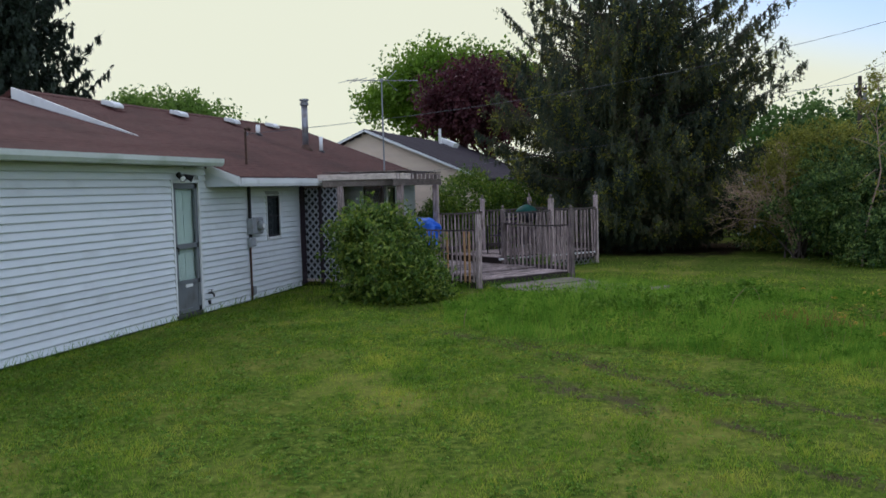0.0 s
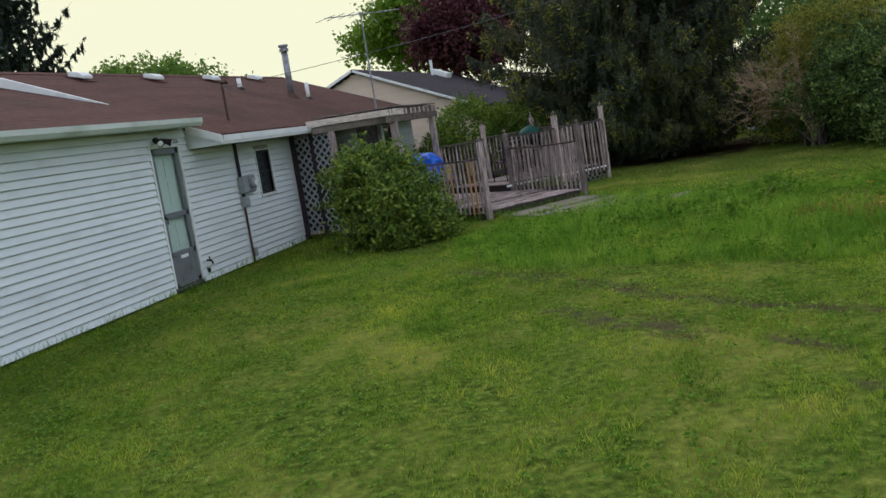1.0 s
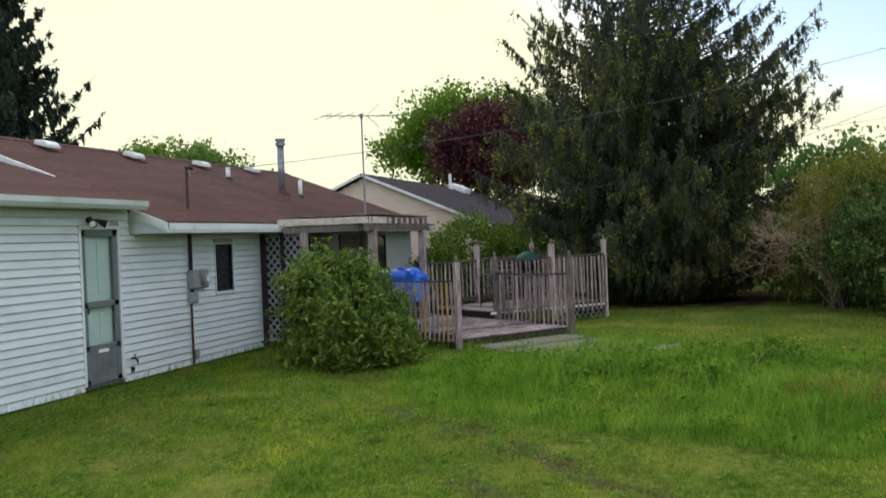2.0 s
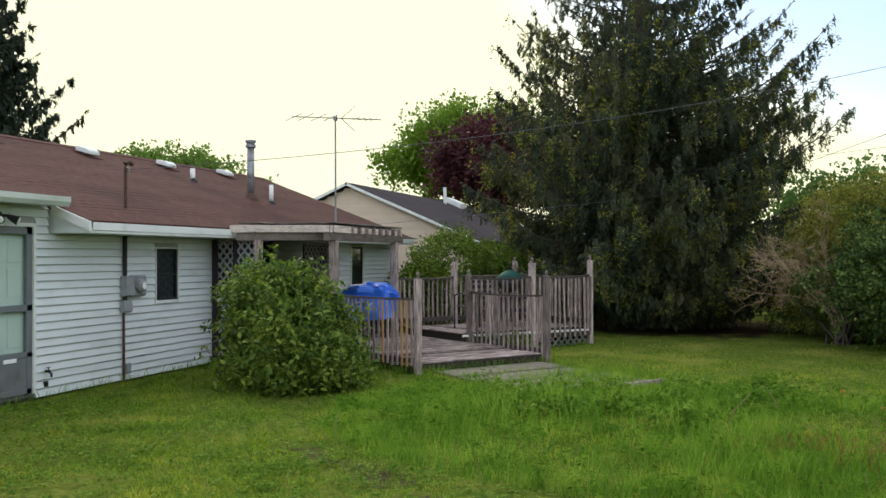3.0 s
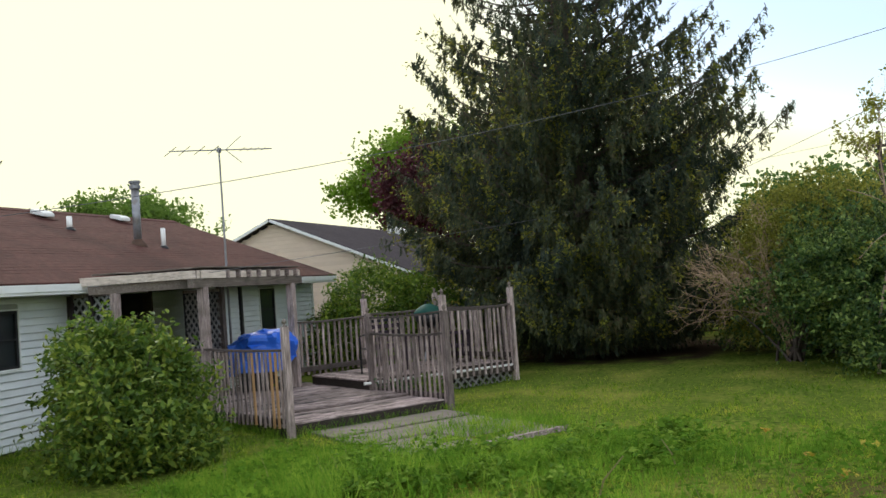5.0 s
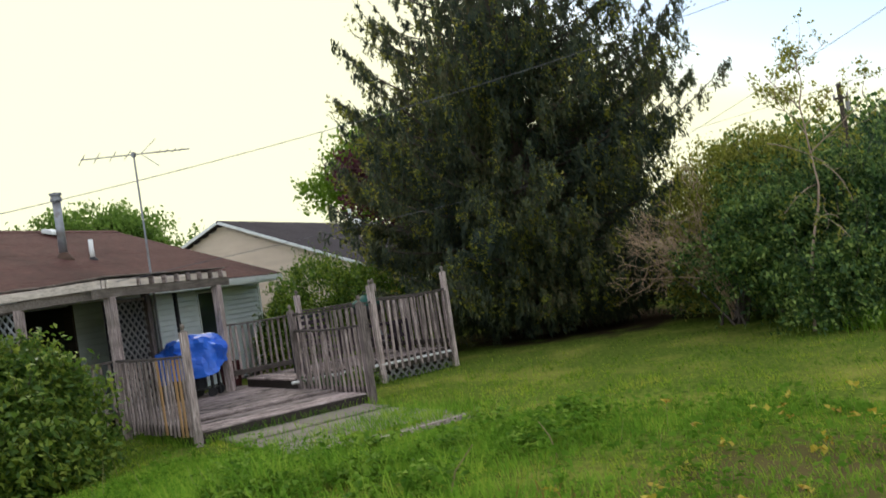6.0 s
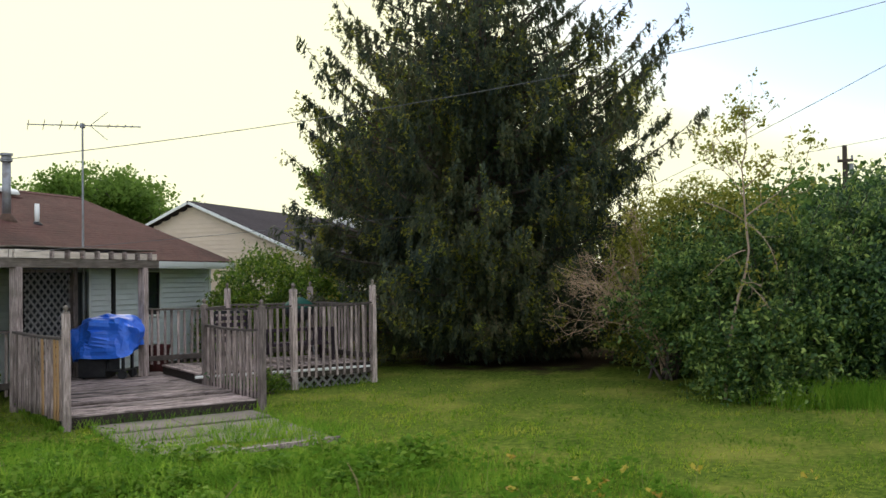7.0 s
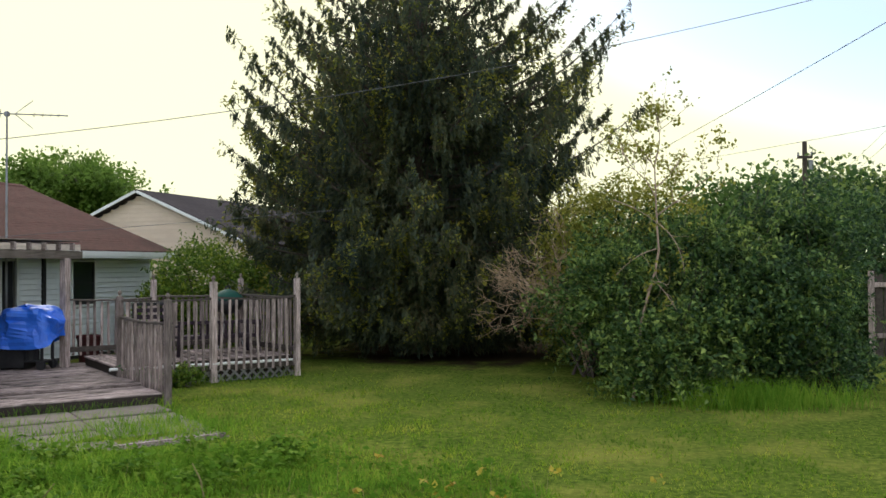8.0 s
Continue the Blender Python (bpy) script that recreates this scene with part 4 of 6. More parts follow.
def build_decks():
    t = thing("lower_deck", dk(-1.2, 0), "low weathered plank platform by the porch", "deck")
    deck_boards(t, LOW_Z, -2.36, 0.04, -1.92, 2.55, 'u')
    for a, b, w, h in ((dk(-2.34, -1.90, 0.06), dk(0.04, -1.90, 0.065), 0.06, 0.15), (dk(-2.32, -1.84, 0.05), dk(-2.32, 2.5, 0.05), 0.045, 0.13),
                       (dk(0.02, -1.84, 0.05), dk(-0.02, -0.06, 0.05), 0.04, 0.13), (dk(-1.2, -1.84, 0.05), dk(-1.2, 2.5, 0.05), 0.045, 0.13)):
        stick("rim_joist", a, b, w, h, WOOD_DARK, t, "dark rim timber")
    # dark strip that colours in the shadow line below the raised planks
    stick("riser", dk(-2.32, -0.955, LOW_Z + 0.004), dk(0.0, -0.955, LOW_Z + 0.004), 0.02, 0.06, WOOD_DARK, t)
    t = thing("upper_deck", dk(1.4, 1.0), "raised weathered plank deck with lattice skirting", "deck")
    deck_boards(t, HIGH_Z, 0.0, 2.80, 0.04, 1.96, 'v')
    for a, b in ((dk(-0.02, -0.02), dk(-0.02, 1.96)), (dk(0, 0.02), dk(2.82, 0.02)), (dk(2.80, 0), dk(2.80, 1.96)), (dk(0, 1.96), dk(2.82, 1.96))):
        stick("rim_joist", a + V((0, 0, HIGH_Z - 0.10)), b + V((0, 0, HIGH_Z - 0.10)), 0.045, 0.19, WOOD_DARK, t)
    # added dark board, stands for the shade under the deck behind the lattice
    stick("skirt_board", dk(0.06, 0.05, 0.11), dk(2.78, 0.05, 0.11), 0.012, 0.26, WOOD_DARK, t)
    lattice("", dk(0.1, -0.012), dk(2.78, -0.012), 0.0, 0.26, 0.150, "", t=t, w=0.034)
    lattice("", dk(2.835, 0.05), dk(2.835, 1.9), 0.0, 0.26, 0.150, "", t=t, w=0.034)
    stick("tread_nosing", dk(-0.045, 0.05, HIGH_Z - 0.012), dk(-0.045, 1.9, HIGH_Z - 0.012), 0.06, 0.03, WOOD_X, t)


def finial_post(t, p, h, w=0.088, ball=True, lean=(0, 0)):
    """Square post with a shoulder and a turned ball finial."""
    p = V(p)
    top = p + V((lean[0], lean[1], h))
    bm = bmesh.new()
    bar(bm, p + V((0, 0, -0.05)), top, w, w, 0.007, up=u2)
    q = part("post", bm, WOOD, t)
    if ball:
        bm = bmesh.new()
        turned(bm, top, [(w * 0.44, 0), (w * 0.42, 0.010), (w * 0.20, 0.016), (w * 0.17, 0.030), (w * 0.28, 0.042), (w * 0.33, 0.060), (w * 0.27, 0.082), (w * 0.09, 0.100)], 12)
        smooth(part("finial", bm, WOOD_Y, q, "turned ball finial"))
    return q


PICKETS = {}


def picket_mesh(h, material):
    key = (round(h, 2), material.name)
    if key not in PICKETS:
        bm = bmesh.new()
        bar(bm, (0, 0, 0), (0, 0, h), 0.040, 0.022, 0.003, up=(0, 1, 0))
        me = bpy.data.meshes.new("picket")
        bm.to_mesh(me)
        bm.free()
        me.materials.append(material)
        PICKETS[key] = me
    return PICKETS[key]


def rail_section(t, a, b, z_top, z_bot, pick_lo, sag=0.02, step=0.114, out=0.0, odd=(), seed=1, lean=0.014):
    """Top and bottom rails with upright pickets between two posts."""
    a, b = V(a), V(b)
    d = b - a
    ln = d.length
    d.normalize()
    n = V((d.y, -d.x, 0))
    pts = [a + d * (ln * i / 6) + V((0, 0, z_top - sag * 4 * (i / 6) * (1 - i / 6))) for i in range(7)]
    bm = bmesh.new()
    rows = []
    for p in pts:
        rows.append([bm.verts.new(p + n * x + V((0, 0, z))) for x, z in ((-0.042, -0.014), (-0.038, 0.014), (0.040, 0.017), (0.043, -0.012))])
    for p, q in zip(rows, rows[1:]):
        for i in range(4):
            bm.faces.new((p[i], p[(i + 1) % 4], q[(i + 1) % 4], q[i]))
    bm.faces.new(rows[0][::-1])
    bm.faces.new(rows[-1])
    bmesh.ops.recalc_face_normals(bm, faces=bm.faces)
    part("top_rail", bm, WOOD_RAIL, t)
    stick("bottom_rail", a + V((0, 0, z_bot)), b + V((0, 0, z_bot)), 0.036, 0.085, WOOD_RAIL, t)
    r = random.Random(seed)
    k = int((ln - 0.10) / step)
    ang = math.atan2(d.y, d.x)
    for i in range(k + 1):
        s = (ln - k * step) / 2 + i * step
        f = s / ln
        zt = z_top - sag * 4 * f * (1 - f) - 0.018
        lo = pick_lo + r.uniform(-0.015, 0.015)
        me = picket_mesh(round(zt - lo, 2), WOOD_ORANGE if i in odd else WOOD_PICKET)
        m = Matrix.Translation(a + d * s + n * (0.036 + out) + V((0, 0, lo))) @ Matrix.Rotation(ang, 4, 'Z') @ Matrix.Rotation(r.uniform(-lean, lean), 4, 'Y') @ Matrix.Rotation(r.uniform(-0.01, 0.01), 4, 'X')
        piece("picket", me, t, m)


def build_railings():
    grp = "deck railings"
    A, D = dk(-2.31, -2.00), dk(0.10, -1.98)
    C, E, F = dk(0, -0.05), dk(1.42, -0.03), dk(2.82, -0.07)
    B, G = dk(1.08, 1.97), dk(2.70, 2.08)
    t = thing("railing", D, "weathered picket railing panel beside the deck entrance", "railing", grp)
    finial_post(t, D, 1.36, ball=True)
    finial_post(t, C, 1.36, lean=(-0.02, 0.01))
    rail_section(t, C + u2 * 0.03, D + u2 * 0.03, 1.06, 0.18, 0.10, 0.03, step=0.116, seed=2)
    t = thing("railing", A, "weathered picket railing panel with two tan pickets", "railing", grp)
    finial_post(t, A, 1.36, lean=(0.01, -0.02))
    rail_section(t, PM + V((0.03, -0.05, 0)), A, 1.07, 0.18, 0.10, 0.015, odd=(11, 15, 16), seed=3)
    t = thing("railing", E, "tall weathered picket railing on the raised deck", "railing", grp)
    finial_post(t, E, 1.56, 0.10)
    finial_post(t, F, 1.60)
    rail_section(t, C, E, 1.30, 0.22, 0.20, 0.02, out=0.06, seed=4)
    rail_section(t, E, F, 1.32, 0.22, 0.18, 0.035, step=0.122, out=0.06, seed=5, lean=0.03)
    t = thing("railing", G, "weathered picket railing across the back of the raised deck", "railing", grp)
    finial_post(t, G, 1.58)
    rail_section(t, F, G, 1.30, 0.44, 0.22, 0.02, seed=6)
    t = thing("railing", B, "weathered picket railing along the far side of the deck", "railing", grp)
    finial_post(t, B, 1.58)
    rail_section(t, G, B, 1.30, 0.46, 0.36, 0.02, seed=7)
    rail_section(t, B, PR + V((0.05, 0.05, 0)), 1.27, 0.46, 0.36, 0.02, seed=8)
    t = thing("railing", (1.5, 4.8, 0), "weathered picket railing at the porch end", "railing", grp)
    rail_section(t, PM + V((-0.06, -0.03, 0)), PL + V((0.06, 0.03, 0)), 1.07, 0.34, 0.20, 0.01, seed=10)


def build_white_pipe():
    t = thing("white_pipe", dk(1.3, -0.06, 0.33), "long white plastic downspout lying along the deck edge", "downspout")
    bm = bmesh.new()
    pts = [dk(-0.16 + 0.30 * i, -0.060 + 0.004 * math.sin(i * 1.7), 0.30 - 0.003 * i) for i in range(11)]
    tube(bm, pts, 0.024, 10)
    part("pipe", bm, PVC, t)


def build_grill():
    c = V((1.67, 7.44, 0))
    t = thing("covered_grill", c + V((0, 0, LOW_Z)), "barbecue grill under a crumpled blue tarpaulin", "grill")
    # tarp: a crumpled sheet draped over lid and side shelves
    d, s = V((0.97, 0.243, 0)), V((0.243, -0.97, 0))
    rr = random.Random(12)
    folds = []
    for _ in range(16):
        a = rr.uniform(0, 6.28)
        folds.append((V((math.cos(a), math.sin(a), rr.uniform(-0.8, 0.8))).normalized() * rr.uniform(2.5, 9), rr.uniform(0, 9), rr.uniform(0.4, 1.0)))

    def crease(p):
        w = 0.0
        for n, ph, am in folds:
            k = (p.dot(n) + ph) % 2.0
            w += am / n.length * (abs(k - 1.0) - 0.5)
        return w * 0.26
    nu, nv = 54, 20
    bm = bmesh.new()
    bv = []
    for j in range(nv + 1):
        f = j / nv
        for i in range(nu):
            a = 2 * math.pi * (i + (rr.uniform(-0.3, 0.3) if 0 < j < nv else 0)) / nu
            ca, sa = math.cos(a), math.sin(a)
            rx = 0.60 * (abs(ca) ** 0.5) * (1 if ca > 0 else -1)
            ry = 0.29 * (abs(sa) ** 0.5) * (1 if sa > 0 else -1)
            if f < 0.5:
                g = f / 0.5
                k = g ** 0.9
                z = 1.17 - 0.10 * g ** 2.5 - 0.10 * g * g * ca * ca + 0.035 * math.sin(3.0 * rx * g + 0.5)
            else:
                g = (f - 0.5) / 0.5
                k = 1.0 - 0.06 * g + 0.05 * math.sin(g * 4 + a * 3)
                z = 1.07 - 0.10 * ca * ca - 0.47 * g + 0.10 * g * math.cos(2 * a + 0.6) + 0.13 * g * ca
            p = c + d * (rx * k) + s * (ry * k)
            w = crease(V((p.x, p.y, z))) + noise.noise(V((p.x * 5, p.y * 5, z * 5))) * 0.02
            o = (d * ca + s * sa) * w * (0.2 + k)
            bv.append(bm.verts.new(p + o + V((0, 0, z + w * (0.5 if f < 0.5 else 0.35)))))
    for j in range(nv):
        for i in range(nu):
            q = (bv[j * nu + i], bv[j * nu + (i + 1) % nu], bv[(j + 1) * nu + (i + 1) % nu], bv[(j + 1) * nu + i])
            if rr.random() < 0.5:
                bm.faces.new((q[0], q[1], q[2]))
                bm.faces.new((q[0], q[2], q[3]))
            else:
                bm.faces.new((q[0], q[1], q[3]))
                bm.faces.new((q[1], q[2], q[3]))
    bmesh.ops.remove_doubles(bm, verts=bm.verts, dist=0.004)
    bmesh.ops.recalc_face_normals(bm, faces=bm.faces)
    cover = part("tarpaulin_cover", bm, TARP, t, "crumpled blue plastic tarpaulin")
    sol = cover.modifiers.new("thickness", 'SOLIDIFY')
    sol.thickness = 0.004
    bm = bmesh.new()
    bar(bm, c + d * -0.30 + V((0, 0, 0.80)), c + d * 0.30 + V((0, 0, 0.80)), 0.32, 0.20, 0.04)
    part("firebox", bm, BLACK_METAL, t)
    for a in (-0.32, 0.32):
        for b in (-0.17, 0.17):
            stick("leg", c + d * a + s * b + V((0, 0, LOW_Z + 0.03)), c + d * a + s * b + V((0, 0, 0.80)), 0.04, 0.04, BLACK_METAL, t, up=(0, 1, 0))
    stick("shelf", c + d * -0.33 + V((0, 0, 0.32)), c + d * 0.33 + V((0, 0, 0.32)), 0.36, 0.02, BLACK_METAL, t)
    bm = bmesh.new()
    tube(bm, [c + d * 0.05 + V((0, 0, 0.32)), c + d * 0.05 + V((0, 0, 0.56)), c + d * 0.05 + V((0, 0, 0.62))], [0.13, 0.13, 0.05], 14)
    part("gas_bottle", bm, BLACK_METAL, t)
    bm = bmesh.new()
    bar(bm, c + d * -0.40 + V((0, 0, 0.45)), c + d * 0.04 + V((0, 0, 0.45)), 0.40, 0.48, 0.02)
    part("cart_cabinet", bm, BLACK_METAL, t)
    for b in (-0.2, 0.2):
        bm = bmesh.new()
        p = c + d * 0.32 + s * b + V((0, 0, LOW_Z + 0.11))
        tube(bm, [p - s * 0.02, p + s * 0.02], 0.075, 14)
        part("wheel", bm, BLACK_METAL, t)


def build_kettle():
    p = V((3.78, 9.95, HIGH_Z))
    t = thing("kettle_grill", p, "green domed kettle grill standing on the raised deck", "kettle grill")
    bm = bmesh.new()
    turned(bm, p, [(0.05, 0.60), (0.17, 0.66), (0.25, 0.76), (0.27, 0.858)], 20)
    smooth(part("bowl", bm, BLACK_METAL, t, "black enamelled bowl"))
    bm = bmesh.new()
    turned(bm, p, [(0.275, 0.86), (0.28, 0.88), (0.235, 0.95), (0.15, 1.01), (0.06, 1.05), (0.03, 1.055)], 20)
    lid = smooth(part("lid", bm, GREEN_ENAMEL, t))
    bm = bmesh.new()
    tube(bm, [p + V((-0.06, 0, 1.04)), p + V((-0.03, 0, 1.11)), p + V((0.03, 0, 1.11)), p + V((0.06, 0, 1.04))], 0.012, 8)
    part("lid_handle", bm, BLACK_METAL, lid)
    for k in range(3):
        a = k * 2.094 + 0.4
        bm = bmesh.new()
        tube(bm, [p + V((0.12 * math.cos(a), 0.12 * math.sin(a), 0.64)), p + V((0.28 * math.cos(a), 0.28 * math.sin(a), 0))], 0.013, 8)
        part("leg", bm, GALV, t)


def build_patio_chair(at, ang):
    t = thing("patio_chair", at, "dark metal patio armchair on the raised deck", "chair")
    R = Matrix.Translation(at) @ Matrix.Rotation(radians(ang), 4, 'Z')

    def L3(*p):
        return R @ V(p)
    bm = bmesh.new()
    for k in range(6):
        x = -0.21 + 0.084 * k
        bar(bm, L3(x, -0.22, 0.42), L3(x, 0.22, 0.41), 0.06, 0.014)
    part("seat", bm, PLUM, t)
    for k in range(4):
        stick("back_slat", L3(-0.25, 0.245 + 0.018 * k, 0.47 + 0.105 * k), L3(0.25, 0.245 + 0.018 * k, 0.47 + 0.105 * k), 0.016, 0.066, PLUM, t)
    stick("back_rail", L3(-0.25, 0.315, 0.88), L3(0.25, 0.315, 0.88), 0.03, 0.05, BLACK_METAL, t)
    for s in (-1, 1):
        bm = bmesh.new()
        tube(bm, [L3(s * 0.26, -0.24, 0), L3(s * 0.26, -0.23, 0.62), L3(s * 0.26, 0.0, 0.66), L3(s * 0.26, 0.28, 0.64)], 0.014, 8)
        part("arm", bm, BLACK_METAL, t)
        bm = bmesh.new()
        tube(bm, [L3(s * 0.25, 0.30, 0), L3(s * 0.25, 0.23, 0.42), L3(s * 0.25, 0.32, 0.89)], 0.014, 8)
        part("leg", bm, BLACK_METAL, t)


def build_bench():
    """A low slatted garden bench with its back to the lawn."""
    t = thing("garden_bench", dk(1.8, 0.95, HIGH_Z), "low dark plum slatted garden bench on the raised deck", "bench")
    for k in range(5):
        stick("seat_slat", dk(1.12, 0.80 + 0.10 * k, HIGH_Z + 0.30), dk(2.48, 0.80 + 0.10 * k, HIGH_Z + 0.30), 0.085, 0.025, PLUM, t)
    stick("back_rail", dk(1.10, 0.70, HIGH_Z + 0.545), dk(2.50, 0.70, HIGH_Z + 0.535), 0.035, 0.055, PLUM, t)
    stick("back_rail", dk(1.10, 0.725, HIGH_Z + 0.30), dk(2.50, 0.725, HIGH_Z + 0.295), 0.035, 0.06, PLUM, t)
    for k in range(13):
        stick("back_slat", dk(1.17 + 0.105 * k, 0.722, HIGH_Z + 0.33), dk(1.17 + 0.105 * k, 0.705, HIGH_Z + 0.52), 0.045, 0.016, PLUM, t, up=(0, 1, 0))
    for a in (1.12, 2.48):
        stick("leg", dk(a, 0.74, HIGH_Z), dk(a, 0.70, HIGH_Z + 0.52), 0.05, 0.05, PLUM, t, up=(0, 1, 0))
        stick("leg", dk(a, 1.20, HIGH_Z), dk(a, 1.20, HIGH_Z + 0.47), 0.05, 0.05, PLUM, t, up=(0, 1, 0))
        stick("armrest", dk(a, 0.70, HIGH_Z + 0.485), dk(a, 1.26, HIGH_Z + 0.485), 0.065, 0.028, PLUM, t)
    for a in (1.3, 1.8, 2.3):
        stick("apron", dk(a, 0.74, HIGH_Z + 0.15), dk(a + 0.01, 0.74, HIGH_Z + 0.29), 0.05, 0.03, PLUM, t, up=(0, 1, 0))


def build_planter():
    p = V((0.85, 9.9, 0))
    t = thing("planter_pot", p, "dull dark red plastic tub beside the house wall", "planter")
    bm = bmesh.new()
    turned(bm, p, [(0.17, 0), (0.21, 0.46), (0.23, 0.47), (0.23, 0.53), (0.205, 0.53), (0.19, 0.45)], 16)
    part("tub", bm, RED_CLAY, t)


def build_pad():
    t = thing("concrete_path", dk(-1.0, -3.1), "cracked old concrete slabs, weedy joints", "paving", kind="structure")
    r = random.Random(9)
    bm = bmesh.new()
    for i, (a, b) in enumerate(((-2.05, -1.12), (-1.11, -0.03))):
        for j, (c, d) in enumerate(((-2.62, -1.95), (-3.32, -2.64), (-4.02, -3.34), (-4.55, -4.04))):
            z = 0.030 + r.uniform(-0.012, 0.008) - 0.009 * j
            bm = bmesh.new()
            o = [dk(a, c, z - 0.08), dk(b, c, z - 0.08), dk(b, d, z - 0.08), dk(a, d, z - 0.08)]
            prism(bm, o, (r.uniform(-.002, .002), 0, 0.08))
            bmesh.ops.bevel(bm, geom=[e for e in bm.edges if all(v.co.z > z - 0.04 for v in e.verts)], offset=0.01, segments=1, affect='EDGES')
            part("slab", bm, CONCRETE, t)
    g = thing("edging_board", dk(-1.0, -4.6), "grey weathered timber edging board in the grass", "edging")
    stick("board", dk(-2.0, -4.62, 0.01), dk(-0.10, -4.58, 0.015), 0.04, 0.075, WOOD_X, g)


build_decks()
build_railings()
build_white_pipe()
build_grill()
build_kettle()
build_bench()
build_patio_chair(dk(0.62, 0.72, HIGH_Z), 222)
build_planter()
build_pad()

# ---- vegetation tools ----
def unit(a):
    return a / np.maximum(np.linalg.norm(a, axis=-1, keepdims=True), 1e-9)


def leaf_mesh(name, c, axis, nrm, ln, wd, material, fold=0.15):
    """Pointed leaves: base, two shoulders, tip, bent along the middle."""
    n = len(c)
    axis = unit(axis)
    side = unit(np.cross(axis, nrm))
    up = np.cross(side, axis)
    ln, wd = np.broadcast_to(ln, n)[:, None], np.broadcast_to(wd, n)[:, None]
    v = np.empty((n, 4, 3))
    v[:, 0] = c - axis * ln * 0.5
    v[:, 1] = c + side * wd * 0.5 + up * ln * fold - axis * ln * 0.06
    v[:, 2] = c + axis * ln * 0.5
    v[:, 3] = c - side * wd * 0.5 + up * ln * fold - axis * ln * 0.06
    f = np.arange(n * 4).reshape(n, 4)
    return np_mesh(name, v.reshape(-1, 3), f, material)


def put(name, me, parent, label="", kind=""):
    return tagged(place(new(name, me), parent), label, kind=kind)


def wood_tubes(name, lines, material, parent, sides=4, label=""):
    """Many tapered branches in one mesh; lines of (points, radii)."""
    vs, fs, k = [], [], 0
    ang = np.arange(sides) * 2 * np.pi / sides
    for pts, rad in lines:
        pts, rad = np.asarray(pts, float), np.asarray(rad, float)
        d = unit(np.gradient(pts, axis=0))
        s = unit(np.cross(d, np.array([0.17, 0.23, 0.96])))
        t = np.cross(d, s)
        ring = pts[:, None] + (s[:, None] * np.cos(ang)[None, :, None] + t[:, None] * np.sin(ang)[None, :, None]) * rad[:, None, None]
        m = len(pts)
        vs.append(ring.reshape(-1, 3))
        i = (np.arange(m - 1)[:, None] * sides + np.arange(sides)[None]) + k
        j = (np.arange(m - 1)[:, None] * sides + (np.arange(sides)[None] + 1) % sides) + k
        fs.append(np.stack([i, j, j + sides, i + sides], -1).reshape(-1, 4))
        k += m * sides
    me = np_mesh(name, np.concatenate(vs), np.concatenate(fs), material)
    ob = put(name, me, parent, label, "stuff" if len(lines) > 1 else "")
    return smooth(ob)


def shell_points(r, blobs, n, rough=0.16, depth=0.25, freq=2.2, seed=0, core=0.62):
    """Points in the outer shell of overlapping ellipsoids, with lumps; gives point and outward way."""
    cs, rs = np.array([b[0] for b in blobs], float), np.array([b[1] for b in blobs], float)
    area = (rs[:, 0] * rs[:, 1] * rs[:, 2]) ** (2 / 3)
    pick = r.choice(len(blobs), n * 3, p=area / area.sum())
    d = unit(r.normal(size=(n * 3, 3)))
    lump = 1 + rough * waves(d * 1.0 + cs[pick] * 0.7, seed + 11, freq) * 0.6 + rough * 0.5 * waves(d + cs[pick], seed + 12, freq * 2.6)
    k = lump - np.abs(r.normal(size=n * 3)) * depth
    p = cs[pick] + d * rs[pick] * k[:, None]
    ok = p[:, 2] > 0.04
    for c, q in zip(cs, rs):
        ok &= ~((((p - c) / q) ** 2).sum(1) < core ** 2)
    p, d = p[ok][:n], unit(d / rs[pick])[ok][:n]
    return p, d


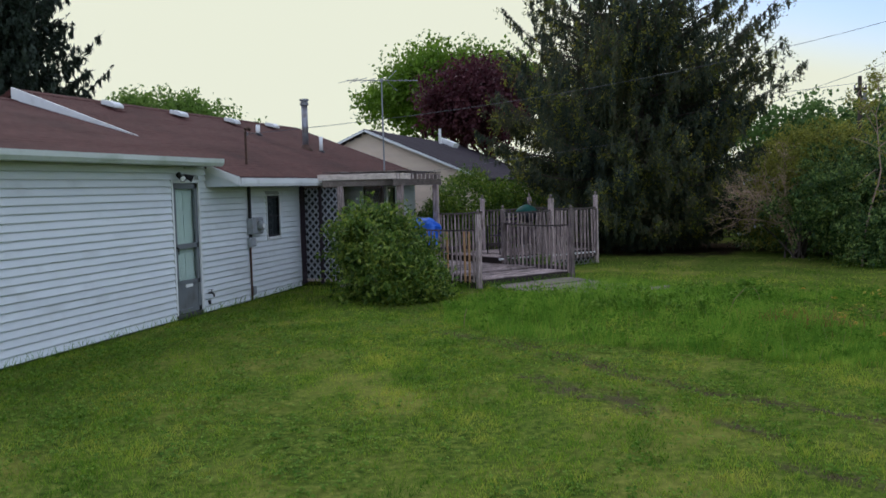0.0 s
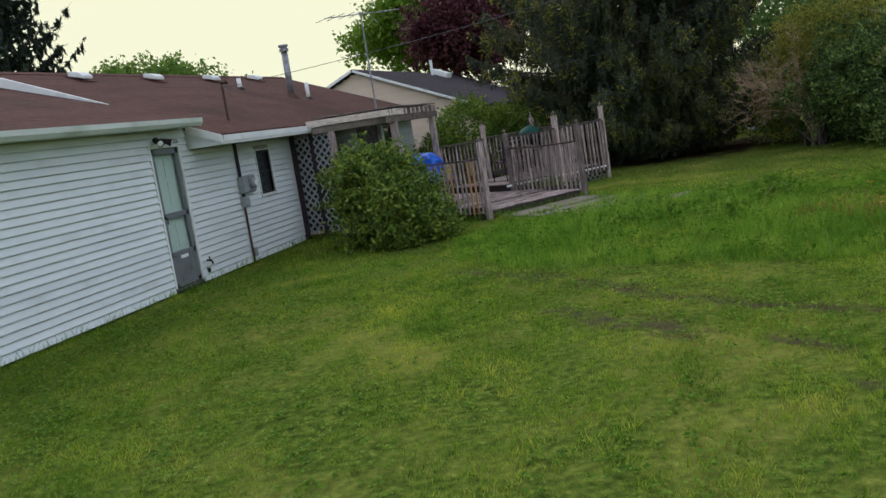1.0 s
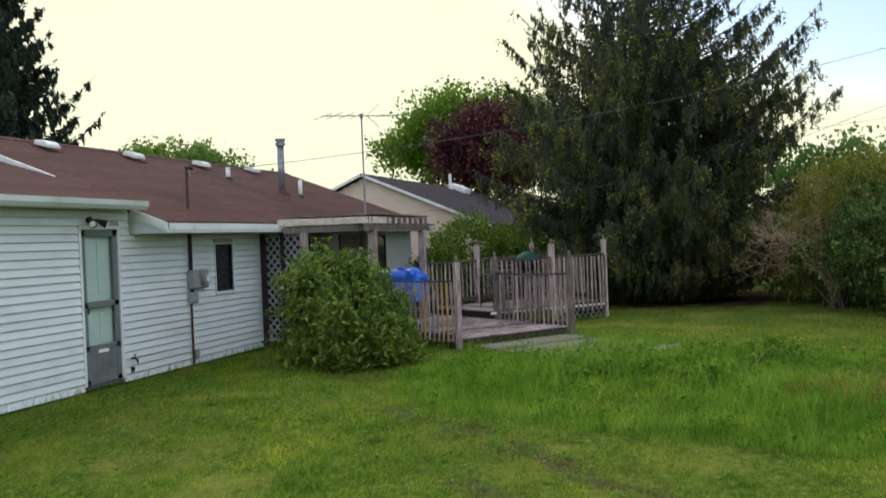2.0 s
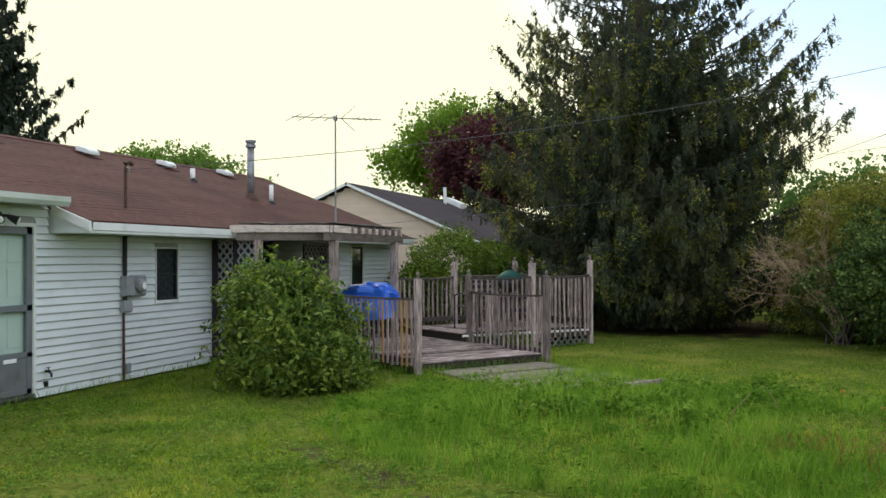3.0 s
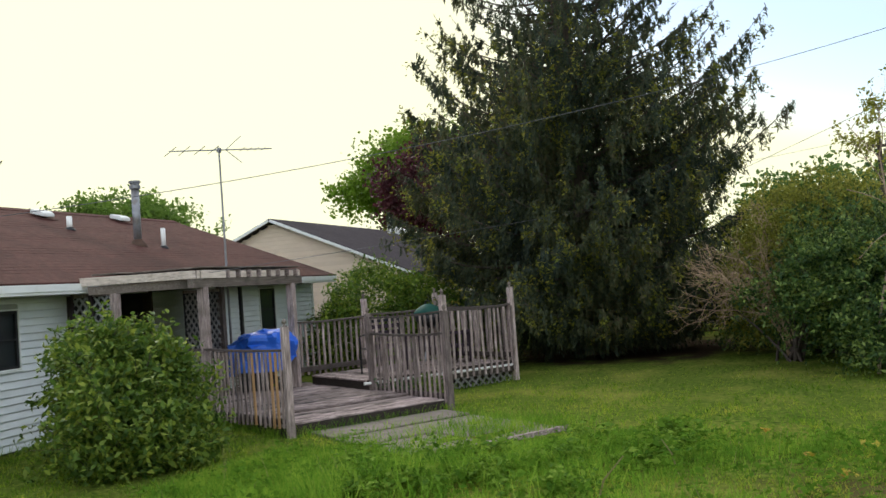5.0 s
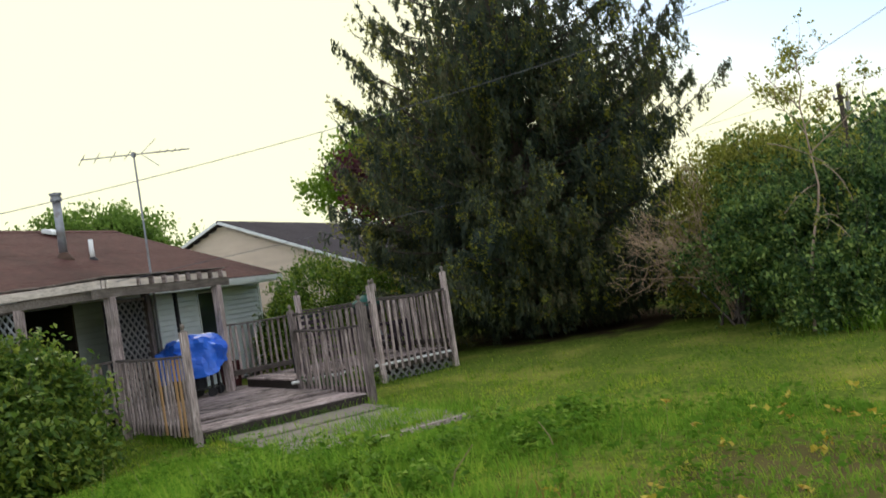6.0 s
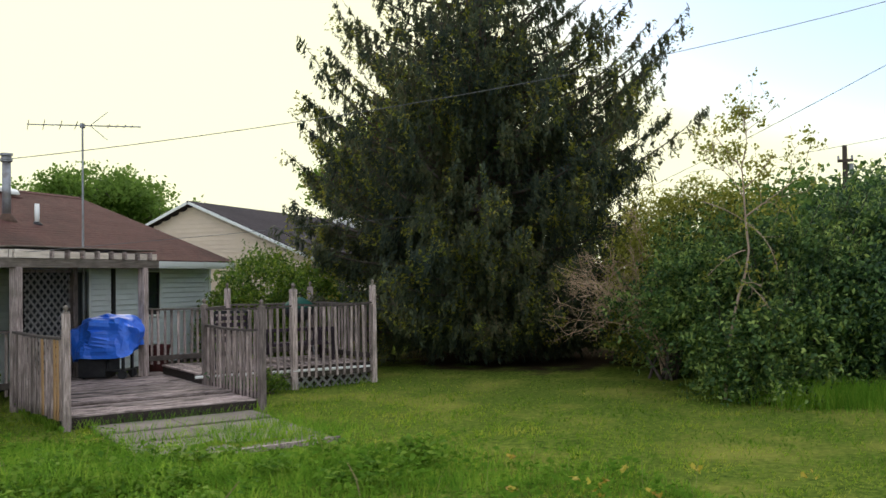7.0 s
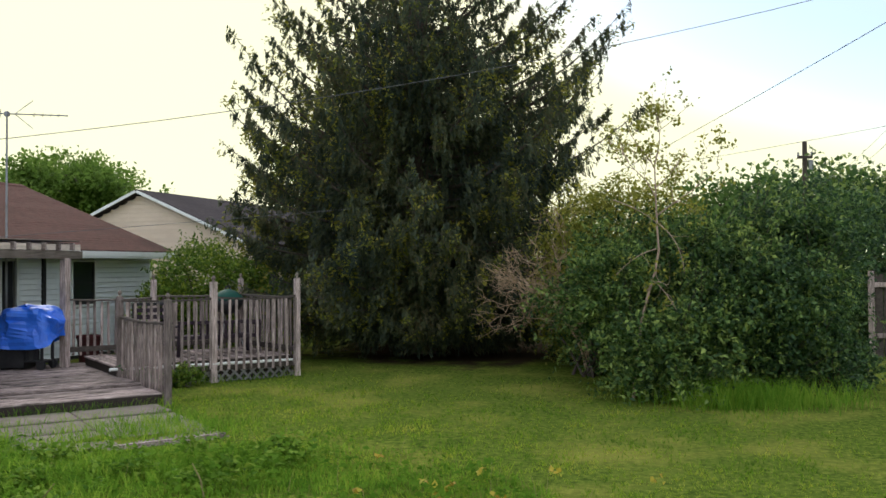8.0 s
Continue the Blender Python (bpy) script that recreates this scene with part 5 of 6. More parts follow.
def shrub(name, at, blobs, n, leaf, material, label, category="shrub", seed=1, clump=9, spread=0.11, rough=0.17, stems=14, shoots=40, depth=0.25, group="", up_bias=0.35, shoot=1.0, core=0.62):
    r = np.random.default_rng(seed)
    t = thing(name, at, label, category, group)
    c, out = shell_points(r, blobs, n // clump, rough, depth, seed=seed, core=core)
    # leaves in two ranks along short arching sprigs
    way0 = unit(out * 0.8 + r.normal(size=c.shape) * 0.55 + np.array([0, 0, 0.25]))
    along = np.tile(np.linspace(0.05, 1, clump), len(c))
    reach = np.repeat(r.uniform(1.6, 4.6, len(c)) * spread, clump)
    way = np.repeat(way0, clump, 0)
    rank = unit(np.cross(way, r.normal(size=way.shape))) * np.tile(np.where(np.arange(clump) % 2, 1.0, -1.0), len(c))[:, None]
    p = np.repeat(c, clump, 0) + way * (along * reach)[:, None] + rank * (leaf * 0.45) - np.array([0, 0, 0.35]) * (along ** 2 * reach)[:, None] + r.normal(size=way.shape) * leaf * 0.3
    o = unit(way * 0.5 + rank * 0.7)
    # leafy shoots that stand out of the outline
    base = np.array(at, float)
    tops = c[r.choice(len(c), shoots)]
    sp, so, lines = [], [], []
    for q in tops:
        way = unit(unit(q - base - np.array([0, 0, 0.3])) * 0.6 + np.array([0, 0, 0.55]) + r.normal(size=3) * 0.25)
        ln = r.uniform(0.15, 0.45) * shoot
        k = np.linspace(-0.3, 1, 5)[:, None]
        line = q + way * ln * k
        lines.append((line, np.linspace(0.006, 0.002, 5)))
        m = int(ln * 30) + 4
        f = r.uniform(0, 1, m)[:, None]
        sp.append(q + way * ln * f + r.normal(size=(m, 3)) * 0.03)
        so.append(np.repeat(way[None], m, 0))
    p = np.concatenate([p, *sp])
    o = np.concatenate([o, *so])
    axis = o * 0.7 + r.normal(size=p.shape) * 0.6 + np.array([0, 0, -0.1])
    nrm = o * 0.6 + r.normal(size=p.shape) * 0.45 + np.array([0, 0, up_bias])
    s = leaf * r.uniform(0.6, 1.3, len(p))
    keep = p[:, 2] > 0.03
    put("foliage", leaf_mesh("foliage", p[keep], axis[keep], nrm[keep], s[keep], s[keep] * 0.48, material), t, kind="stuff")
    for i in range(stems):
        q = c[r.integers(len(c))]
        mid = base * 0.5 + q * 0.5 + r.normal(size=3) * 0.12
        mid[2] = q[2] * 0.55
        foot = base + np.array([*(r.normal(size=2) * 0.12), 0.0])
        foot[2] = -0.03
        ts = np.linspace(0, 1, 7)[:, None]
        line = foot * (1 - ts) ** 2 + 2 * mid * ts * (1 - ts) + q * ts ** 2
        lines.append((line, np.linspace(0.028, 0.006, 7)))
    wood_tubes("stem_mass", lines, BARK, t, 5)
    return t


def broad_tree(name, at, height, trunk_r, limbs, crown, n, leaf, material, label, seed, clump=14, spread=0.35, low=0.35, group="", category="tree"):
    """Trunk, limbs and a crown of clumps on twig ends; crown is (rx, ry, rz, centre height)."""
    r = np.random.default_rng(seed)
    at = np.array(at, float)
    t = thing(name, at, label, category, group)
    rx, ry, rz, ch = crown
    ts = np.linspace(0, 1, 8)
    trunk = at + np.stack([0.25 * np.sin(ts * 3), 0.2 * np.sin(ts * 2.3 + 1), ts * height * 0.8 - 0.1], 1)
    wood_tubes("trunk", [(trunk, trunk_r * (1 - 0.8 * ts) + 0.02)], BARK, t, 10)
    lines, ends = [], []
    for i in range(limbs):
        f = r.uniform(low, 0.98)
        s = at + np.array([0.25 * math.sin(f * 3), 0.2 * math.sin(f * 2.3 + 1), f * height * 0.8])
        d = unit(r.normal(size=3))
        d[2] = abs(d[2]) * 0.9 - 0.25
        e = at + np.array([0, 0, ch]) + d * np.array([rx, ry, rz]) * r.uniform(0.62, 1.02)
        k = np.linspace(0, 1, 6)[:, None]
        mid = (s + e) / 2 + np.array([0, 0, 0.12 * np.linalg.norm(e - s)])
        line = s * (1 - k) ** 2 + 2 * mid * k * (1 - k) + e * k ** 2
        lines.append((line, np.linspace(trunk_r * 0.28, 0.02, 6)))
        m = 6
        kk = r.uniform(0.45, 1.05, m)[:, None]
        ends.append(s * (1 - kk) ** 2 + 2 * mid * kk * (1 - kk) + e * kk ** 2 + r.normal(size=(m, 3)) * np.array([rx, ry, rz]) * 0.12)
    wood_tubes("limb_tier", lines, BARK, t, 5)
    ends = np.concatenate(ends)
    c = ends[r.integers(len(ends), size=n // clump)] + r.normal(size=(n // clump, 3)) * spread * 1.5
    p = np.repeat(c, clump, 0) + r.normal(size=(len(c) * clump, 3)) * spread * np.array([1, 1, 0.7])
    o = unit(p - at - np.array([0, 0, ch * 0.8]))
    axis = o * 0.5 + r.normal(size=p.shape) * 0.8
    nrm = o * 0.3 + r.normal(size=p.shape) * 0.6 + np.array([0, 0, 0.5])
    s = leaf * r.uniform(0.6, 1.4, len(p))
    put("crown", leaf_mesh("crown", p, axis, nrm, s, s * 0.75, material), t, kind="stuff")
    return t


def spruce(name, at, height, reach, n_limbs, gap, needles, size, label, seed, mat_leaf, tips=None, bottom=0.5, group="", share=0.62):
    """Norway spruce: straight trunk, limbs that sag and lift at the tip, forked side twigs, hanging tassels of needles. reach(z) gives the limb length."""
    r = np.random.default_rng(seed)
    at = np.array(at, float)
    t = thing(name, at, label, "tree", group)
    k = np.linspace(0, 1, 14)
    trunk = at + np.stack([0.05 * np.sin(k * 9), 0.05 * np.cos(k * 7), k * height - 0.1], 1)
    wood_tubes("trunk", [(trunk, 0.30 * (1 - k) ** 0.8 + 0.015)], BARK, t, 12)
    lines, cen, ax, nr, sz = [], [], [], [], []
    tipc, tipa = [], []
    up = np.array([0, 0, 1.0])

    def clothe(pts, f0, f1, L, z, way):
        """Needles along a twig: a brush close to the wood, and tassels that hang from it."""
        seg = np.linalg.norm(np.diff(pts, axis=0), axis=1)
        ln = seg.sum()
        m = len(pts) - 1

        def along(s):
            i0 = np.minimum((s * m).astype(int), m - 1)
            w = (s * m - i0)[:, None]
            return pts[i0] * (1 - w) + pts[i0 + 1] * w, unit(pts[i0 + 1] - pts[i0])
        nb = max(3, int(ln / (gap * 0.42)))
        p, d = along(r.uniform(0.12, 1.0, nb))
        cen.append(p + r.normal(size=p.shape) * 0.022)
        ax.append(d * 0.9 + r.normal(size=p.shape) * 0.42)
        nr.append(r.normal(size=p.shape))
        sz.append(np.full(nb, size * 0.8))
        thin = 1.0 + 1.1 * min(1.0, max(0.0, (z - 4.0) / 2.6))
        ns = max(3, int(ln / (gap * thin)))
        s = r.uniform(0.10, 1.0, ns)
        p, d = along(s)
        f = f0 + (f1 - f0) * s
        hang = r.uniform(0.22, 1.0, ns) ** 1.3 * np.clip(1.25 - f, 0.22, 1) * (0.45 + 0.14 * L)
        g = np.linspace(0.02, 1, needles)[None] + r.normal(size=(ns, needles)) * 0.04
        sway = r.normal(size=(ns, 1, 3)) * np.array([0.10, 0.10, 0]) + way * 0.08
        P = p[:, None] - up * (g * hang[:, None])[..., None] + sway * (g * hang[:, None])[..., None] + r.normal(size=(ns, needles, 3)) * ((0.032 if z < 3.6 else 0.022) * (1.15 - 0.6 * g))[..., None]
        A = -up * 0.85 + way * 0.30 + r.normal(size=P.shape) * 0.42
        cen.append(P.reshape(-1, 3))
        ax.append(A.reshape(-1, 3))
        nr.append((way * 0.7 + r.normal(size=P.shape) * 0.5).reshape(-1, 3))
        sz.append(np.full(ns * needles, size))
        if tips and z < 6.2:
            sel = (r.random(ns) < 0.25) & (f > 0.62)
            q = np.repeat((p - up * (hang * r.uniform(0, 0.9, ns))[:, None] + way * 0.13)[sel], 12, 0)
            tipc.append(q + r.normal(size=q.shape) * np.array([0.05, 0.05, 0.09]))
            tipa.append(way * 0.6 - up * 0.1 + r.normal(size=q.shape) * 0.6)

    low_n = int(n_limbs * share)
    zs = np.concatenate([np.linspace(bottom, 6.6, low_n), 6.6 + (height - 6.9) * np.linspace(0, 1, n_limbs - low_n) ** 1.15])
    q = np.linspace(0, 1, 11)
    for i, z in enumerate(zs):
        a = i * 2.399 + r.normal() * 0.3
        arm = z > 2.9 and r.random() < 0.17            # a few long arms stand out of the crown
        L = reach(z) * (r.uniform(0.80, 1.05) if z < 2.9 else r.uniform(0.93, 1.03) if arm else r.uniform(0.72, 0.97) if z < 4.6 else r.uniform(0.64, 0.95))
        way = np.array([math.cos(a), math.sin(a), 0.0])
        perp = np.array([-way[1], way[0], 0])
        if z > 2.9 and way[0] > 0.3:
            L *= 1.13 if arm else 1.05                 # the crown reaches farther over the open lawn
        if 1.4 < z < 3.6 and way[0] < -0.4:
            L *= 1.06
        low = np.clip((3.6 - z) / 2.5, 0, 1) * np.clip(z / 1.6, 0.3, 1)
        rise = np.clip((z - 2.5) / 1.0, 0, 1) * (1.0 if arm else 0.45)
        sag = L * ((-0.14 - 0.16 * low) * (1 - 0.55 * rise) * q * (1.3 - 0.3 * q) + (0.34 - 0.10 * low + 0.20 * rise) * q ** 2.5)
        pts = at + way * (q * L)[:, None] + perp * (0.09 * L * np.sin(q * 3 + r.uniform(0, 6)) * q)[:, None]
        pts[:, 2] = np.maximum(at[2] + z + sag, 0.14)
        lines.append((pts, np.linspace(0.011 * L + 0.012, 0.004, 11)))
        clothe(pts, 0.0, 1.0, L, z, way)
        for j in range(int(3 + L * (2.3 if z < 3.6 else 1.7))):
            f = r.uniform(0.16, 0.93)
            i0 = int(f * 10)
            w = f * 10 - i0
            s = pts[i0] * (1 - w) + pts[i0 + 1] * w
            tan = unit(pts[i0 + 1] - pts[i0])
            d = unit(tan * 0.75 + perp * (1 if j % 2 else -1) * r.uniform(0.5, 1.0) - up * 0.10)
            l2 = (0.34 * L * (1 - f) ** 0.8 + 0.16) * r.uniform(0.6, 1.15)
            v = np.linspace(0, 1, 6)[:, None]
            tw = s + d * l2 * v + up * (l2 * (-0.22 * v + 0.30 * v ** 2.5))
            tw[:, 2] = np.maximum(tw[:, 2], 0.12)
            lines.append((tw, np.linspace(0.009, 0.003, 6)))
            clothe(tw, f, min(1.0, f + 0.35), L, z, way)
    wood_tubes("limb_tier", lines, BARK, t, 3)
    cen, ax, nr, sz = map(np.concatenate, (cen, ax, nr, sz))
    ok = cen[:, 2] > 0.05
    sz = sz * r.uniform(0.6, 1.35, len(sz))
    put("needle_cover", leaf_mesh("needle_cover", cen[ok], ax[ok], nr[ok], sz[ok], sz[ok] * 0.27, mat_leaf, 0.05), t, kind="stuff")
    if tips:
        tipc, tipa = np.concatenate(tipc), np.concatenate(tipa)
        ok = tipc[:, 2] > 0.35
        s = r.uniform(0.05, 0.11, ok.sum())
        put("fresh_growth", leaf_mesh("fresh_growth", tipc[ok], tipa[ok], r.normal(size=(ok.sum(), 3)), s, s * 0.42, tips), t, "olive yellow fresh shoots", kind="stuff")
    return t


# ---- trees and shrubs ----
def big_reach(z):
    if z < 2.6:
        return 3.3 + 0.85 * min(1.0, max(0.0, z - 0.5)) + 0.2 * math.sin(z * 2.7)
    if z < 3.4:
        return 4.15 + 0.65 * (z - 2.6)
    return max(0.2, 4.67 - 0.55 * (z - 3.4) if z < 5.6 else 3.46 * (16.8 - z) / 11.2)


spruce("spruce_tree", (6.2, 13.5, 0), 16.8, big_reach, 330, 0.105, 18, 0.115,
       "huge dark spruce with sagging branches reaching the lawn", 21, SPRUCE_LEAF, SPRUCE_TIP, 0.75)
spruce("spruce_tree", (-15.1, 14.0, 0), 14.0, lambda z: max(0.3, 5.9 * (1 - z / 14.5)), 300, 0.14, 10, 0.28,
       "dark bluish spruce behind the house", 22, SPRUCE_FAR, None, 2.0, share=0.30)

shrub("lilac_bush", (2.7, 2.35, 0), [((2.44, 2.50, 0.68), (0.54, 0.56, 0.42)), ((2.30, 2.62, 0.90), (0.62, 0.62, 0.50)), ((2.36, 2.60, 1.14), (0.52, 0.50, 0.38)), ((2.98, 1.76, 0.44), (0.52, 0.50, 0.46)), ((3.14, 2.25, 0.32), (0.34, 0.42, 0.30)), ((2.74, 2.12, 0.78), (0.38, 0.38, 0.36))],
      26000, 0.090, BUSH_LEAF, "rounded leafy green bush on the lawn by the deck", seed=31, clump=14, spread=0.12, rough=0.50, shoots=150, depth=0.36, shoot=1.25, core=0.42)
shrub("yard_shrub", (2.0, 12.2, 0), [((2.0, 12.2, 1.1), (1.35, 1.2, 1.15)), ((3.0, 12.0, 0.9), (1.0, 0.9, 0.95)), ((1.0, 12.6, 0.7), (0.9, 0.8, 0.8))],
      30000, 0.085, SHRUB_LEAF, "rounded green shrub between deck and neighbouring house", seed=32, shoots=24, depth=0.2, core=0.35, stems=8)
shrub("overgrown_hedge", (11.6, 9.4, 0), [((11.35, 8.6, 1.15), (1.05, 1.0, 1.0)), ((12.25, 9.4, 1.50), (1.1, 1.2, 1.30)), ((10.75, 9.5, 1.10), (0.85, 0.9, 0.95)), ((11.5, 7.95, 0.70), (0.6, 0.55, 0.72)),
                                          ((11.5, 9.9, 1.85), (1.0, 0.9, 0.9)), ((11.45, 8.1, 0.35), (0.65, 0.45, 0.38)), ((10.9, 11.2, 0.8), (0.9, 0.8, 0.75)), ((11.6, 12.4, 0.7), (1.4, 1.0, 0.7)), ((10.0, 13.0, 0.45), (0.95, 0.6, 0.50))],
      72000, 0.080, HEDGE_LEAF, "large overgrown leafy hedge at the lawn edge", seed=33, clump=20, spread=0.16, rough=0.55, stems=40, shoots=260, depth=0.46, shoot=1.7, core=0.36)
shrub("dark_hedge", (13.0, 10.1, 0), [((12.85, 10.3, 1.60), (1.0, 1.0, 1.10)), ((12.75, 9.2, 1.05), (0.95, 0.75, 0.80)), ((13.40, 10.4, 1.62), (0.72, 0.8, 0.90)), ((12.4, 9.0, 1.3), (0.7, 0.6, 0.7)), ((13.3, 10.1, 0.95), (0.5, 0.6, 0.55))],
      50000, 0.078, DARK_LEAF, "dark green overgrown hedge with shaded foot", seed=37, clump=20, spread=0.16, rough=0.50, stems=30, shoots=140, depth=0.46, shoot=1.2, core=0.36)
shrub("low_shrub", (13.65, 9.7, 0), [((13.55, 9.5, 0.30), (0.55, 0.5, 0.38)), ((13.82, 10.0, 0.32), (0.42, 0.5, 0.38))],
      7000, 0.07, DARK_LEAF, "low dark shrub at the hedge foot", seed=38, clump=9, spread=0.09, rough=0.35, stems=8, shoots=30, depth=0.35)
shrub("olive_shrub", (10.1, 10.6, 0), [((10.35, 10.9, 2.2), (0.9, 0.7, 0.75)), ((10.85, 10.2, 2.4), (0.8, 0.6, 0.6)), ((10.6, 11.3, 1.4), (0.6, 0.5, 0.9)), ((9.9, 12.1, 1.4), (0.75, 0.5, 1.1))],
      24000, 0.07, OLIVE_LEAF, "thin yellow-green shrub beside the hedge", seed=34, clump=7, spread=0.12, rough=0.3, shoots=60, depth=0.4)
_w = dk(0.92, -0.22)
shrub("foot_shrub", (_w.x, _w.y, 0), [((_w.x, _w.y, 0.13), (0.20, 0.18, 0.16)), ((_w.x - 0.14, _w.y - 0.12, 0.09), (0.16, 0.14, 0.11))],
      1500, 0.05, SHRUB_LEAF, "small leafy green plant at the foot of the deck lattice", "plant", seed=39, clump=8, spread=0.05, stems=5, shoots=10, shoot=0.35)
shrub("back_hedge", (7.5, 18.6, 0), [((3.5 + 2.3 * i, 18.4 + 0.5 * math.sin(i * 2.1), 1.3 + 0.25 * math.sin(i * 1.3)), (1.6, 1.1, 1.5)) for i in range(4)],
      12000, 0.13, HEDGE_LEAF, "dense green hedge row behind the spruce", seed=35, spread=0.16, stems=30, shoots=30)
shrub("side_hedge", (19.5, 17.5, 0), [((14.6, 16.6, 1.7), (1.7, 1.0, 1.8)), ((15.0, 16.0, 1.6), (1.3, 0.7, 1.6)), ((16.4, 16.2, 1.6), (1.5, 1.1, 1.7)), ((15.6, 17.6, 1.7), (1.9, 1.4, 1.7)), ((17.9, 17.4, 1.9), (1.9, 1.4, 1.9)), ((20.4, 17.6, 2.0), (2.0, 1.6, 2.0)), ((23.0, 17.0, 1.9), (2.0, 1.6, 1.9))],
      38000, 0.14, DARK_LEAF, "tall green hedge along the yard boundary", seed=36, spread=0.14, stems=20, shoots=60, core=0.4)


def build_sapling():
    """A thin young tree rising out of the hedge, forked, with few leaves."""
    r = np.random.default_rng(41)
    base = np.array([11.38, 8.2, 0.0])
    t = thing("sapling", base, "thin pale-stemmed sapling with sparse leaves above the hedge", "tree")
    k = np.linspace(0, 1, 12)

    def stem(f):
        bow = np.interp(f, [0.0, 0.25, 0.42, 0.53, 0.63, 0.76, 1.0], [-0.30, -0.22, -0.12, 0.0, 0.06, 0.03, 0.0])
        return base + np.stack([bow, 0.08 * np.cos(f * 5) - 0.25 * (1 - f), f * 3.2 - 0.05], -1)
    wood_tubes("trunk", [(stem(k), 0.017 * (1 - k) + 0.009)], DEADWOOD, t, 7)
    lines, P = [], []

    def twig(s, d, ln, rad, level):
        q = np.linspace(0, 1, 7)[:, None]
        line = s + d * ln * q + r.normal(size=3) * 0.16 * ln * q ** 2 + r.normal(size=3) * 0.06 * ln * np.sin(q * 5)
        lines.append((line, np.linspace(rad, rad * 0.4, 7)))
        if level:
            for _ in range(r.integers(3, 6)):
                j = r.integers(2, 7)
                twig(line[j], unit(d * 0.7 + r.normal(size=3) * 0.55 + np.array([0, 0, 0.15])), ln * r.uniform(0.35, 0.7), rad * 0.55, level - 1)
        for _ in range(r.integers(2, 5)):
            c = line[r.integers(3, 7)]
            m = r.integers(2, 6)
            P.append(c + r.normal(size=(m, 3)) * 0.045)
    for f, az, el, ln in ((1.0, 0.4, 1.3, 0.75), (0.97, 2.6, 0.9, 0.7), (0.9, 5.9, 0.75, 0.7), (0.86, 3.9, 0.7, 0.75), (0.78, 0.2, 0.55, 0.85)):
        d = np.array([math.cos(az) * math.cos(el), math.sin(az) * math.cos(el), math.sin(el)])
        twig(stem(np.array(f)), d, ln, 0.011, 2)
    for a, b, c in (((-0.52, -0.30, 2.66), (-0.10, -0.42, 2.52), (0.22, -0.45, 2.19)), ((0.03, -0.1, 2.35), (0.34, -0.40, 2.16), (0.40, -0.48, 1.72)),
                    ((0.02, -0.1, 2.0), (-0.22, -0.42, 1.95), (-0.46, -0.55, 1.66)), ((-0.05, -0.15, 1.6), (0.12, -0.46, 1.52), (0.30, -0.60, 1.22)), ((-0.1, -0.2, 1.45), (0.06, -0.50, 1.66), (0.20, -0.58, 1.50))):
        a, b, c = (np.array(v) + np.array([11.38, 8.2, 0.0]) for v in (a, b, c))
        k = np.linspace(0, 1, 9)[:, None]
        line = a * (1 - k) ** 2 + 2 * b * k * (1 - k) + c * k ** 2
        lines.append((line, np.linspace(0.008, 0.003, 9)))
        for j in (3, 5, 7):
            twig(line[j], unit(line[j] - line[j - 1] + r.normal(size=3) * 0.5), r.uniform(0.12, 0.28), 0.004, 0)
    wood_tubes("branch_tier", lines, DEADWOOD, t, 4)
    P = np.concatenate(P)
    s = r.uniform(0.035, 0.075, len(P))
    put("foliage", leaf_mesh("foliage", P, r.normal(size=P.shape), r.normal(size=P.shape) + np.array([0, 0, 0.6]), s, s * 0.65, OLIVE_LEAF), t, kind="stuff")


def build_dead_bush():
    """A bare crown of fine brown twigs on leaning stems, open below."""
    r = np.random.default_rng(42)
    base = np.array([10.15, 10.75, 0.0])
    t = thing("dead_bush", base, "bare brown dead bush between spruce and hedge", "shrub")
    lines = []

    def grow(p, d, ln, rad, level):
        q = np.linspace(0, 1, 6)
        bend = r.normal(size=3) * 0.22
        kink = r.normal(size=3) * 0.05
        line = p + d * (q * ln)[:, None] + bend * (ln * q ** 2)[:, None] + kink * (ln * np.sin(q * 7))[:, None]
        line[:, 2] = np.maximum(line[:, 2], 0.50 + 0.05 * q)
        lines.append((line, np.linspace(rad, rad * 0.5, 6)))
        if level == 0:
            return
        for _ in range(4):
            dd = unit(d * 0.8 + r.normal(size=3) * 0.58 + np.array([-0.12, -0.06, 0.0]))
            grow(line[r.integers(3, 6)], dd, ln * r.uniform(0.45, 0.70), max(rad * 0.6, 0.0038), level - 1)

    for i in range(13):
        foot = base + r.normal(size=3) * np.array([0.12, 0.12, 0]) - np.array([0, 0, 0.04])
        d = unit(np.array([r.uniform(-1.1, -0.05), r.uniform(-0.35, 0.2), r.uniform(0.35, 1.6)]))
        fork = foot + np.array([-0.10, 0, 0.62 + r.uniform(0, 0.3)]) + d * np.array([0.3, 0.3, 0.0])
        q = np.linspace(0, 1, 6)[:, None]
        lines.append((foot + (fork - foot) * q + np.array([0.06, 0, 0]) * np.sin(q * 3.1), np.linspace(0.022, 0.016, 6)))
        grow(fork, d, r.uniform(0.80, 1.05), 0.016, 3)
        wood_tubes("branch", lines, DEAD_TWIG, t, 3)
        lines.clear()


build_sapling()
build_dead_bush()

